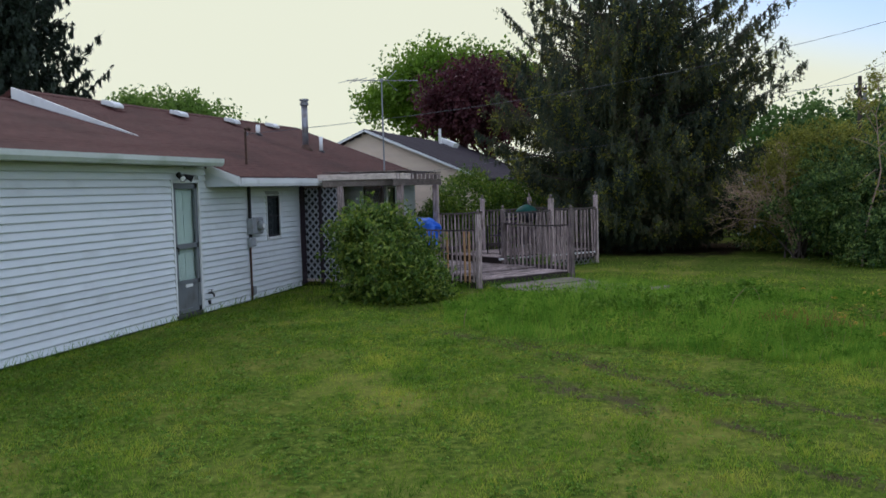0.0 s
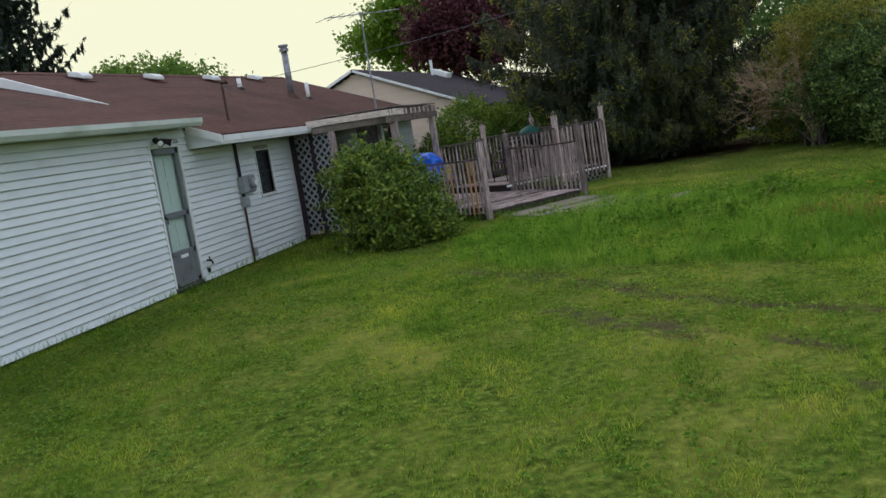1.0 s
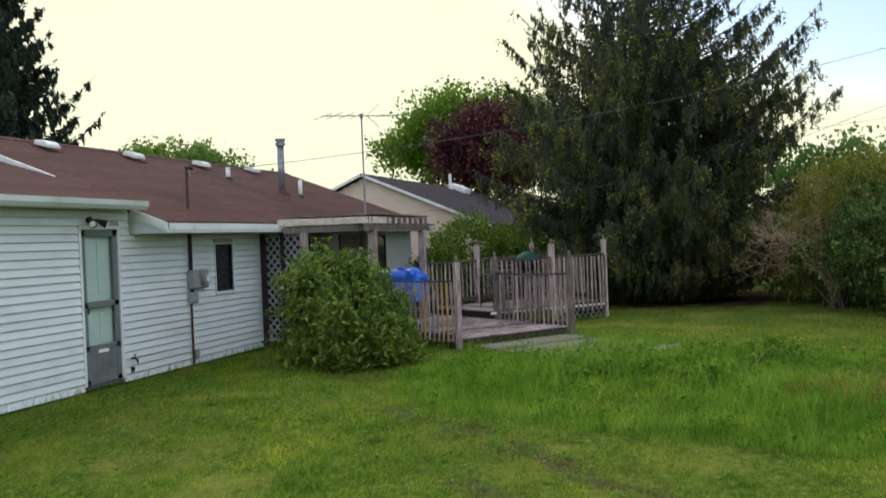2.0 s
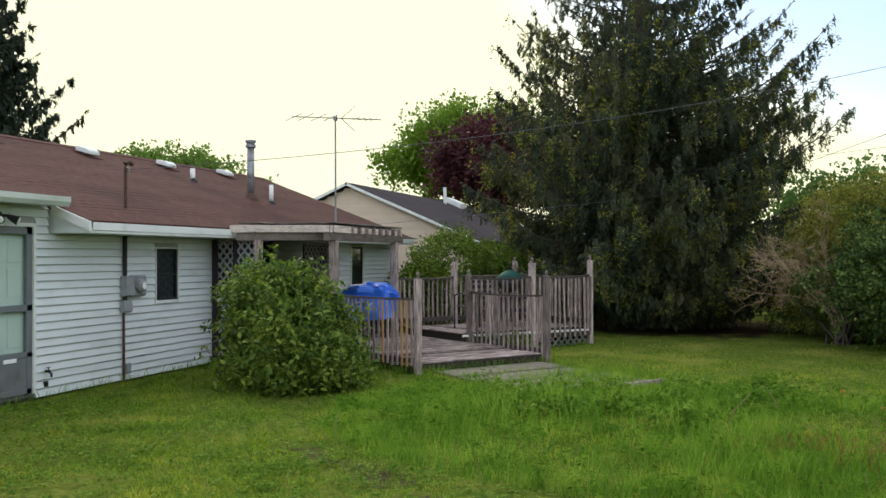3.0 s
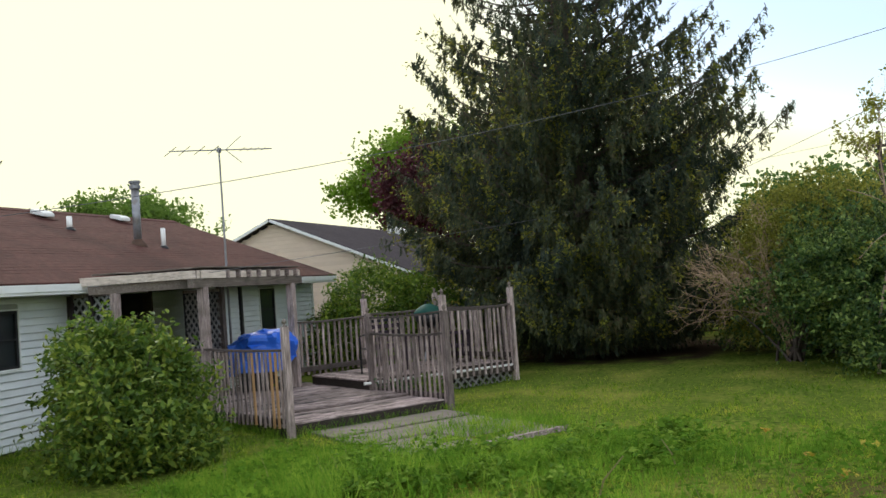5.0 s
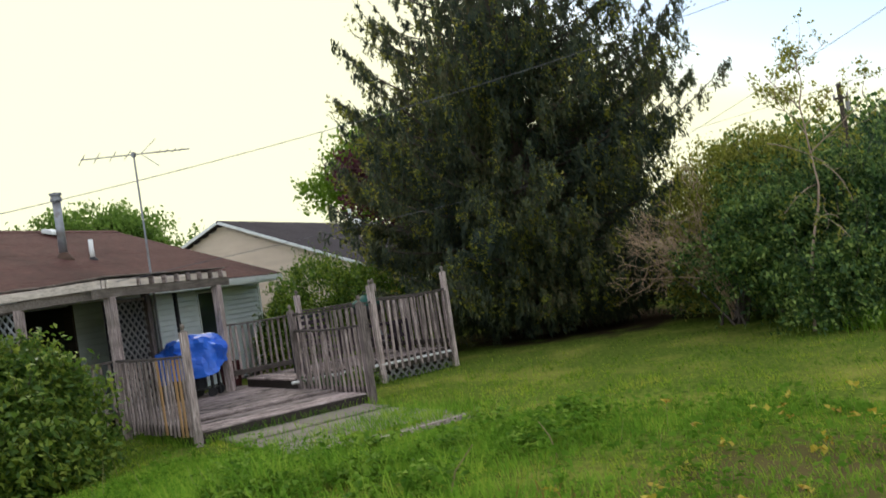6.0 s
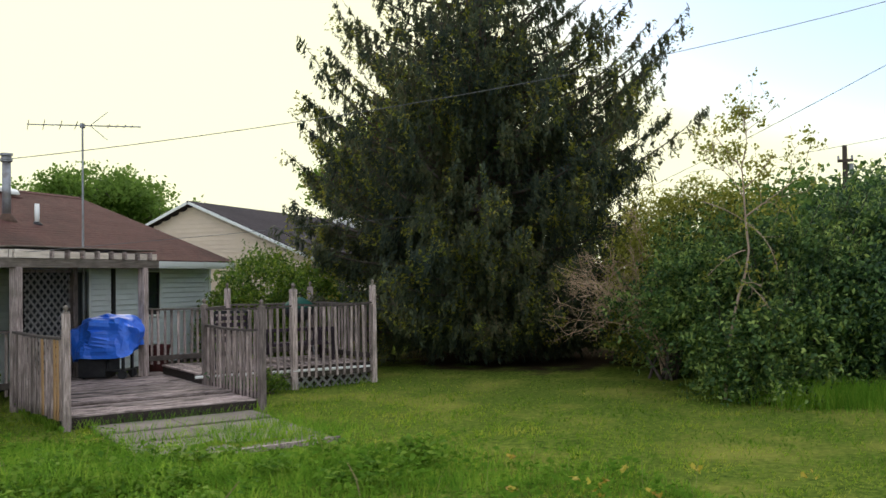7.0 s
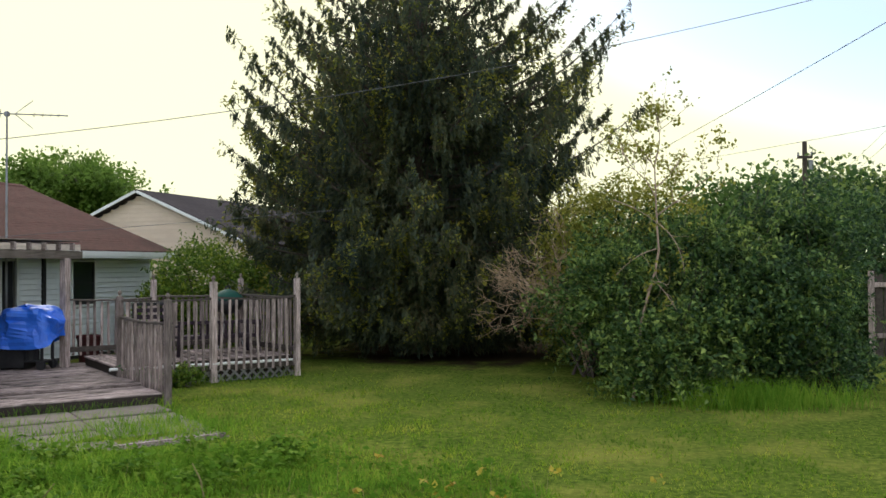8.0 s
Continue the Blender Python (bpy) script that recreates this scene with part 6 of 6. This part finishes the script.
broad_tree("maple_tree", (-6.5, 46, 0), 13.0, 0.35, 54, (6.4, 6.0, 4.1, 7.5), 50000, 0.25, MAPLE_LEAF, "tall bright green maple beyond the neighbouring house", 51, spread=0.33)
broad_tree("purple_plum_tree", (-1.6, 30.5, 0), 8.2, 0.22, 44, (3.0, 3.0, 2.6, 5.8), 30000, 0.18, PURPLE_LEAF, "dark purple-leaved tree behind the grey roof", 53, spread=0.24)
broad_tree("ash_tree", (-23.6, 38, 0), 9.0, 0.3, 56, (5.3, 5.0, 3.0, 5.9), 34000, 0.22, ASH_LEAF, "light green broadleaf tree beyond the house roof", 54, spread=0.27)
for _i, (_x, _y, _h) in enumerate(((17, 31, 6.0), (23, 34, 6.8), (30, 36, 6.5), (13, 36, 6.4), (37, 30, 7.0))):
    broad_tree("boundary_tree", (_x, _y, 0), _h, 0.18, 22, (3.6, 3.2, _h * 0.36, _h * 0.56), 6500, 0.24, FAR_LEAF if _i % 2 else HEDGE_LEAF,
               "distant green tree beyond the hedge", 60 + _i, spread=0.32, group="boundary trees")


# ---- neighbouring house, pole, wires, fence ----
def build_neighbour():
    X, Y, Z, K = -2.47, 16.05, 3.85, 0.43
    half, back = 3.75, 29.0
    t = thing("neighbour_house", (X, Y, 0), "beige-sided house with dark grey gable roof", "house")
    ze = Z - K * half
    bm = bmesh.new()
    prism(bm, [(X - half + 0.25, Y + 0.02, 0), (X + half - 0.25, Y + 0.02, 0), (X + half - 0.25, Y + 0.02, ze), (X, Y + 0.02, Z - 0.14), (X - half + 0.25, Y + 0.02, ze)], (0, back - Y - 0.3, 0))
    wall = part("wall", bm, BEIGE, t, "beige vinyl siding gable wall")
    z = 0.1
    while z < Z - 0.25:
        w = min(half - 0.25, (Z - 0.135 - z - 0.075) / K)
        if w > 0.1:
            bm = bmesh.new()
            prof = [(0.0, 0), (-0.018, 0), (-0.018, 0.008), (-0.004, 0.114), (0.0, 0.114)]
            ra = [bm.verts.new((X - w, Y + p, z + q)) for p, q in prof]
            rb = [bm.verts.new((X + w, Y + p, z + q)) for p, q in prof]
            for i in range(5):
                bm.faces.new((ra[i], ra[(i + 1) % 5], rb[(i + 1) % 5], rb[i]))
            bm.faces.new(ra[::-1])
            bm.faces.new(rb)
            part("siding_board", bm, BEIGE, wall)
        z += 0.112
    for s in (1, -1):
        bm = bmesh.new()
        xe = X + s * (half + 0.25)
        zz = Z - K * (half + 0.25)
        prism(bm, [(X, Y - 0.22, Z), (xe, Y - 0.22, zz), (xe, Y - 0.22, zz - 0.09), (X, Y - 0.22, Z - 0.09)], (0, back - Y + 0.4, 0))
        part("roof", bm, SHINGLE_GREY, t, "dark grey shingle roof slope")
        bm = bmesh.new()
        bar(bm, (X + s * 0.02, Y - 0.235, Z - 0.06), (xe, Y - 0.235, zz - 0.06), 0.03, 0.075, 0.004)
        part("rake_board", bm, TRIM, t)
    bm = bmesh.new()
    xs, ys = SKYLIGHT
    zs = Z - K * (xs - X)
    bar(bm, (xs - 0.30, ys, zs + 0.30 * K + 0.11), (xs + 0.30, ys, zs - 0.30 * K + 0.11), 0.85, 0.20, 0.02)
    part("skylight", bm, PVC, t, "white domed skylight")
    for xv, yv, h in NVENTS:
        bm = bmesh.new()
        zv = Z - K * abs(xv - X)
        tube(bm, [(xv, yv, zv - 0.05), (xv, yv, zv + h)], 0.06, 10)
        part("vent_pipe", bm, PVC, t)


def build_pole():
    x, y = 14.85, 29.8
    t = thing("utility_pole", (x, y, 0), "dark wooden utility pole beyond the hedge", "utility pole")
    bm = bmesh.new()
    tube(bm, [(x, y, -0.2), (x, y, 3), (x, y, 6.1)], [0.11, 0.10, 0.08], 12)
    part("pole", bm, POLE, t)
    stick("crossarm", (x - 0.25, y - 0.1, 5.55), (x + 0.25, y - 0.1, 5.55), 0.09, 0.10, POLE, t)
    for s in (-0.22, 0.22):
        bm = bmesh.new()
        turned(bm, (x + s, y - 0.1, 5.6), [(0.02, 0), (0.05, 0.02), (0.03, 0.07), (0.05, 0.10), (0.02, 0.13)], 10)
        part("insulator", bm, GALV, t)
    bm = bmesh.new()
    tube(bm, [(x + 0.2, y, 5.1), (x + 0.2, y, 5.45)], 0.08, 10)
    part("transformer", bm, GALV, t)


def wire(a, b, sag, r, label):
    a, b = V(a), V(b)
    bm = bmesh.new()
    pts = [a + (b - a) * (i / 36) - V((0, 0, 4 * sag * (i / 36) * (1 - i / 36))) for i in range(37)]
    tube(bm, pts, r, 6)
    ob = part("overhead_wire", bm, CABLE, None)
    tagged(ob, label, "wire", "overhead wires")


def build_far_pole(x, y, h):
    t = thing("utility_pole", (x, y, 0), "tall wooden utility pole at the yard edge", "utility pole")
    bm = bmesh.new()
    tube(bm, [(x, y, -0.2), (x, y, h / 2), (x, y, h)], [0.16, 0.14, 0.11], 12)
    part("pole", bm, POLE, t)


def build_fence():
    p = V((14.85, 14.3, 0))
    t = thing("board_fence", p, "grey weathered board fence beyond the hedge", "fence")
    stick("post", p + V((0, 0, -0.1)), p + V((0, 0, 1.66)), 0.10, 0.10, WOOD, t, up=(0, 1, 0))
    for i in range(16):
        stick("board", p + V((0.14 + i * 0.15, 0.06, 0.05)), p + V((0.14 + i * 0.15, 0.06, 1.60 + 0.02 * math.sin(i * 2.2))), 0.135, 0.02, WOOD_RAIL, t, up=(0, 1, 0))
    for z in (0.45, 1.4):
        stick("rail", p + V((0, 0.025, z)), p + V((2.5, 0.025, z)), 0.04, 0.09, WOOD, t)


def build_shed():
    t = thing("shed", (10.5, 19.8, 0), "pale grey garden shed seen through the bare twigs", "shed")
    bm = bmesh.new()
    block(bm, (9.3, 19.5, 0), (11.7, 21.6, 2.1), 0.01)
    part("wall", bm, SHED_W, t)
    bm = bmesh.new()
    prism(bm, [(9.1, 19.3, 2.1), (10.5, 19.3, 2.75), (11.9, 19.3, 2.1)], (0, 2.5, 0))
    part("roof", bm, SHINGLE_GREY, t)
    bm = bmesh.new()
    block(bm, (10.1, 19.46, 0.05), (10.9, 19.5, 1.9), 0.005)
    part("door", bm, SHED_W, t)


SKYLIGHT = (-2.0, 25.2)
NVENTS = ((-2.1, 24.1, 0.60),)
build_neighbour()
build_pole()
build_far_pole(24.4, 15.6, 10.3)
wire((0.0, 2.66, 2.93), (24.4, 15.6, 10.0), 1.22, 0.005, "black electric service cable sagging over the yard")
wire((7.6, 22.1, 3.68), (21.0, -1.9, 7.15), 0.25, 0.006, "black overhead cable crossing above the hedge")
wire((9.6, 30.0, 5.45), (27.0, 3.5, 5.5), 0.3, 0.007, "black overhead cable running past the pole")
wire((2.06, 5.15, 2.14), (7.9, 13.8, 3.24), 0.02, 0.004, "thin black cable from the pergola into the spruce")
for _d in (0.0, 0.38):
    wire((17.55 + 0.3 * _d, 65.0, 6.8 - _d), (16.4, 9.0, 5.85 - _d), 0.5, 0.008, "thin far cable along the lane beyond the hedge")
build_fence()
build_shed()

# ---- grass ----
DECK_POLY = [tuple(dk(a, b)[:2]) for a, b in ((-2.4, -1.99), (0.08, -1.99), (0.02, -0.02), (2.87, -0.02), (2.87, 2.0), (0.0, 2.0), (0.0, 2.6), (-2.5, 2.6))]
PAD_POLY = [tuple(dk(a, b)[:2]) for a, b in ((-2.05, -3.6), (-0.03, -3.6), (-0.03, -1.95), (-2.05, -1.95))]


def rut_distance(p):
    best = np.full(len(p), 9.0)
    for a, b, w in RUTS:
        a, d = np.array(a), np.array(b) - np.array(a)
        k = np.clip(((p - a) @ d) / (d @ d), 0, 1)
        best = np.minimum(best, np.linalg.norm(p - a - k[:, None] * d, axis=1) / w)
    return best


def scatter(r, x0, x1, y0, y1, density):
    n = int((x1 - x0) * (y1 - y0) * density)
    return np.stack([r.uniform(x0, x1, n), r.uniform(y0, y1, n)], 1)


def blades(name, p, h, w, lean, material, label, r, segs=1):
    """Upright blades; one bent triangle strip each."""
    n = len(p)
    z = ground_z(p[:, 0], p[:, 1])
    a = r.uniform(0, 6.283, n)
    side = np.stack([np.cos(a), np.sin(a), np.zeros(n)], 1) * (w / 2)[:, None]
    b = r.uniform(0, 6.283, n)
    tip = np.stack([np.cos(b) * lean * h, np.sin(b) * lean * h, h], 1)
    root = np.stack([p[:, 0], p[:, 1], z - 0.01], 1)
    if segs == 1:
        v = np.stack([root - side, root + side, root + tip], 1).reshape(-1, 3)
        f = np.arange(3 * n).reshape(n, 3)
    else:
        m1 = root + tip * np.array([0.25, 0.25, 0.45])
        m2 = root + tip * np.array([0.60, 0.60, 0.80])
        v = np.stack([root - side, root + side, m1 - side * 0.9, m1 + side * 0.9, m2 - side * 0.6, m2 + side * 0.6, root + tip * np.array([1, 1, 0.94])], 1).reshape(-1, 3)
        k = np.arange(n)[:, None] * 7
        f = np.concatenate([k + np.array([[0, 1, 3]]), k + np.array([[0, 3, 2]]), k + np.array([[2, 3, 5]]), k + np.array([[2, 5, 4]]), k + np.array([[4, 5, 6]])], 0)
    ob = place(new(name, np_mesh(name, v, f, material)), None)
    tagged(ob, label, "grass", kind="stuff")


def build_grass():
    r = np.random.default_rng(71)
    # mown lawn, densest where the walk passes close
    p = scatter(r, 0.06, 20.0, -16.0, 16.0, 2600)
    far = np.hypot((p[:, 0] - 7.0) * 0.75, p[:, 1] + 5.5)
    p = p[r.random(len(p)) < np.clip(1.25 - far / 13.0, 0, 1) ** 1.6 * np.clip((15.5 - p[:, 0]) / 3, 0, 1) * np.clip((p[:, 1] + 15) / 4, 0, 1)]
    out = ~inside(p[:, 0], p[:, 1], DECK_POLY) & ~inside(p[:, 0], p[:, 1], PAD_POLY)
    bed = inside(p[:, 0], p[:, 1], BED)
    rut = rut_distance(p)
    clump = 0.30 * waves(p, 81, 2.2) + 0.45 * waves(p, 85, 13.0)
    thin = (0.36 + 1.2 * clump > r.uniform(-0.6, 0.7, len(p)))
    keep = out & thin & ~(bed & (r.random(len(p)) < 0.20)) & ((rut > 1.0) | (r.random(len(p)) < 0.35))
    p = p[keep]
    h = r.uniform(0.022, 0.055, len(p)) * (1 + 0.25 * waves(p, 82, 1.5) + 0.35 * np.clip(waves(p, 85, 13.0), -1, 1))
    blades("lawn_grass", p, h, r.uniform(0.0035, 0.007, len(p)) * np.clip((p[:, 1] + 18) / 9, 1, 2.6), 0.6, LAWN_BLADE, "short mown green lawn grass", r)
    # long grass on the unmown bed
    q = scatter(r, 3.6, 12.0, -3.0, 4.2, 1700)
    e = inside(q[:, 0], q[:, 1], BED)
    dens = waves(q, 83, 1.2) * 0.30 + waves(q, 89, 4.0) * 0.35 + 0.72
    dirt = np.exp(-(((q[:, 0] - 10.4) / 1.7) ** 2 + ((q[:, 1] - 0.8) / 1.5) ** 2))
    e &= r.random(len(q)) < np.clip(dens - 0.50 * dirt, 0.06, 1)
    e &= ~(inside(q[:, 0], q[:, 1], PAD_POLY))
    q, dirt = q[e], dirt[e]
    core = np.exp(-(((q[:, 0] - 7.2) / 2.6) ** 2 + ((q[:, 1] - 0.2) / 2.0) ** 2))
    h = (0.08 + 0.30 * core * (0.70 + 0.30 * waves(q, 84, 1.7) + 0.38 * waves(q, 90, 4.5)) - 0.05 * dirt) * r.uniform(0.5, 1.3, len(q))
    h = np.clip(h, 0.04, 0.5)
    blades("tall_grass", q, h, r.uniform(0.004, 0.009, len(q)), 0.45, TALL_BLADE, "tall unmown green grass patch", r, 3)
    st = q[r.choice(len(q), 150)] + r.normal(size=(150, 2)) * 0.05
    blades("dry_stems", st, r.uniform(0.12, 0.40, 150), r.uniform(0.003, 0.005, 150), 0.35, STRAW, "thin pale dry stems among tall grass", r, 3)
    # tufts by walls, posts, slab joints and under the hedge
    tu = [scatter(r, 0.02, 0.14, -6, 4.7, 500)]
    for u in (-2.06, -0.02):
        tu.append(np.array([tuple(dk(u + r.normal() * 0.02, r.uniform(-4.6, -1.95))[:2]) for _ in range(200)]))
    for v in (-2.63, -3.33, -4.03):
        tu.append(np.array([tuple(dk(r.uniform(-2.05, 0), v + r.normal() * 0.03)[:2]) for _ in range(260)]))
    for a, b in ((dk(-2.4, -1.99), dk(0.10, -2.00)), (dk(-2.4, -1.94), dk(-2.45, 0.15)), (dk(0.15, -1.94), dk(0.10, -0.05)), (dk(0, -0.06), dk(2.9, -0.06))):
        k = r.uniform(0, 1, (420, 1))
        tu.append(np.array(a)[None, :2] * (1 - k) + np.array(b)[None, :2] * k + r.normal(size=(420, 2)) * 0.05)
    for _ in range(1100):
        k = r.uniform(-4.6, -2.5)
        if r.random() < (-2.4 - k) / 1.1:
            tu.append(np.array([tuple(dk(r.uniform(-2.1, 0.05), k)[:2])]))
    far = dk(-0.45, -3.9)
    tu.append(np.array(far)[None, :2] + r.normal(size=(900, 2)) * np.array([0.5, 0.35]))
    tu = np.concatenate(tu)
    blades("grass_tufts", tu, r.uniform(0.06, 0.19, len(tu)), r.uniform(0.004, 0.008, len(tu)), 0.5, TALL_BLADE, "longer grass tufts along walls and joints", r, 3)
    hg = np.concatenate([np.array([12.3, 7.75]) + r.normal(size=(1900, 2)) * np.array([0.42, 0.30]), np.array([13.0, 8.1]) + r.normal(size=(1100, 2)) * np.array([0.50, 0.30])])
    blades("hedge_grass", hg, r.uniform(0.10, 0.42, len(hg)), r.uniform(0.005, 0.010, len(hg)), 0.4, TALL_BLADE, "long grass growing along the hedge foot", r, 3)
    # thatch along the ruts
    th = scatter(r, 4.8, 10.0, -7.0, -1.2, 900)
    th = th[(rut_distance(th) < 1.25)]
    blades("dry_thatch", th, r.uniform(0.012, 0.05, len(th)), r.uniform(0.006, 0.014, len(th)), 1.8, THATCH, "dark dead thatch along mower ruts", r)
    # clods of soil thrown up along the ruts
    cv, cf = [], []
    for a, b, w in RUTS:
        for _ in range(6):
            k = r.uniform(0, 1)
            x, y = a[0] + (b[0] - a[0]) * k + r.normal() * w * 0.5, a[1] + (b[1] - a[1]) * k + r.normal() * w * 0.5
            z, h = float(ground_z(x, y)[0]), r.uniform(0.006, 0.020)
            ring = [(x + math.cos(g) * h * r.uniform(0.8, 1.7), y + math.sin(g) * h * r.uniform(0.8, 1.7), z - 0.01) for g in np.arange(6) * 1.047]
            top = [(x + math.cos(g) * h * r.uniform(0.3, 0.8), y + math.sin(g) * h * r.uniform(0.3, 0.8), z + h * r.uniform(0.7, 1.2)) for g in np.arange(6) * 1.047]
            i0 = len(cv)
            cv += ring + top
            cf += [(i0 + j, i0 + (j + 1) % 6, i0 + 6 + (j + 1) % 6, i0 + 6 + j) for j in range(6)]
            cf += [(i0 + 6, i0 + 7, i0 + 8, i0 + 9), (i0 + 6, i0 + 9, i0 + 10, i0 + 11)]
    tagged(place(new("soil_clods", np_mesh("soil_clods", np.array(cv), np.array(cf), CLOD)), None), "small dark soil clods along mower ruts", "soil", kind="stuff")
    cl = scatter(r, 0.5, 12.5, -9.3, 0, 26)
    blades("grass_clippings", cl, r.uniform(0.008, 0.03, len(cl)), r.uniform(0.005, 0.010, len(cl)), 2.2, STRAW, "pale dry grass clippings on the lawn", r)
    # broad weeds
    c = scatter(r, 4.2, 11.6, -2.5, 3.6, 14)
    c = c[inside(c[:, 0], c[:, 1], BED)]
    k = 11
    p = np.repeat(np.column_stack([c, r.uniform(0.03, 0.20, len(c))]), k, 0) + r.normal(size=(len(c) * k, 3)) * np.array([0.07, 0.07, 0.03])
    p[:, 2] = np.maximum(p[:, 2], 0.015)
    ax = r.normal(size=p.shape) * np.array([1, 1, 0.4])
    s = r.uniform(0.03, 0.085, len(p))
    tagged(place(new("weeds", leaf_mesh("weeds", p, ax, r.normal(size=p.shape) * 0.4 + np.array([0, 0, 1]), s, s * 0.6, WEED_LEAF)), None), "broad-leaved green weeds in the unmown bed", "weeds", kind="stuff")
    # broad weed clumps among the tall grass
    spots = np.array([(6.1, 1.4), (6.5, 1.1), (5.7, 1.7), (7.65, 0.75), (6.0, 1.0), (7.4, 2.05), (7.7, 2.7), (6.9, 2.3), (8.3, 2.2), (7.0, 1.5), (8.6, 2.9), (6.4, 2.0)])
    c = np.repeat(spots, 26, 0) + r.normal(size=(len(spots) * 26, 2)) * 0.20
    k = 12
    p = np.repeat(np.column_stack([c, r.uniform(0.05, 0.20, len(c))]), k, 0) + r.normal(size=(len(c) * k, 3)) * np.array([0.05, 0.05, 0.035])
    p[:, 2] = np.maximum(p[:, 2], 0.02)
    s = r.uniform(0.04, 0.10, len(p))
    tagged(place(new("weed_clumps", leaf_mesh("weed_clumps", p, r.normal(size=p.shape) * np.array([1, 1, 0.45]), r.normal(size=p.shape) * 0.5 + np.array([0, 0, 1]), s, s * 0.62, CLOVER)), None), "leafy green weed clumps in the tall grass", "weeds", kind="stuff")
    # weeds at the foot of the raised deck
    c = np.array(dk(0.33, -0.22))[None, :2] + r.normal(size=(60, 2)) * np.array([0.13, 0.10])
    p = np.repeat(np.column_stack([c, r.uniform(0.04, 0.30, len(c))]), 9, 0) + r.normal(size=(60 * 9, 3)) * 0.04
    p[:, 2] = np.maximum(p[:, 2], 0.02)
    s = r.uniform(0.03, 0.07, len(p))
    tagged(place(new("deck_weeds", leaf_mesh("deck_weeds", p, r.normal(size=p.shape), r.normal(size=p.shape) * 0.6 + np.array([0, 0, 0.8]), s, s * 0.6, DARK_LEAF)), None), "small leafy weeds against the deck lattice", "weeds", kind="stuff")
    # reddish seed stems at the edge of the bed
    c = np.array([8.75, -0.40]) + r.normal(size=(230, 2)) * np.array([0.32, 0.26])
    blades("sorrel_stems", c, r.uniform(0.14, 0.30, len(c)), r.uniform(0.005, 0.010, len(c)), 0.35, SORREL, "reddish brown seed stems among tall grass", r, 3)
    # lawn clover and plantain
    c = scatter(r, 0.6, 12.5, -10.5, 0.5, 190)
    c = c[(0.5 * waves(c, 88, 0.9) + 0.5 * waves(c, 92, 4.0) > r.uniform(-0.8, 1.2, len(c))) & ~inside(c[:, 0], c[:, 1], BED)]
    k = 6
    p = np.repeat(np.column_stack([c, r.uniform(0.028, 0.055, len(c))]), k, 0) + r.normal(size=(len(c) * k, 3)) * np.array([0.03, 0.03, 0.008])
    s = r.uniform(0.016, 0.042, len(p))
    tagged(place(new("clover", leaf_mesh("clover", p, r.normal(size=p.shape) * np.array([1, 1, 0.2]), r.normal(size=p.shape) * 0.3 + np.array([0, 0, 1]), s, s * 0.75, CLOVER)), None), "small clover leaves in the lawn", "weeds", kind="stuff")
    # yellow leaves on the bare bed
    c = np.array([10.5, 1.3]) + r.normal(size=(30, 2)) * np.array([0.9, 1.0])
    k = 6
    p = np.repeat(np.column_stack([c, r.uniform(0.05, 0.13, len(c))]), k, 0) + r.normal(size=(len(c) * k, 3)) * np.array([0.028, 0.028, 0.014])
    s = r.uniform(0.035, 0.075, len(p))
    tagged(place(new("yellow_weeds", leaf_mesh("yellow_weeds", p, r.normal(size=p.shape), r.normal(size=p.shape) * 0.5 + np.array([0, 0, 1]), s, s * 0.75, YELLOW)), None), "yellow flowering weeds on the bare bed", "weeds", kind="stuff")
    # a few tall straw stalks
    t = thing("straw_stalks", (4.66, -0.6, 0), "single pale dry stalks standing in the grass", "grass")
    for x, y, h, l in ((4.66, -0.62, 0.26, 0.05), (8.05, 0.35, 0.42, 0.25), (8.6, 1.6, 0.3, -0.12)):
        z = float(ground_z(x, y)[0])
        bm = bmesh.new()
        tube(bm, [(x, y, z - 0.03), (x + l * 0.4, y, z + h * 0.6), (x + l, y, z + h)], [0.008, 0.007, 0.004], 5)
        part("stalk", bm, STRAW, t)


build_grass()
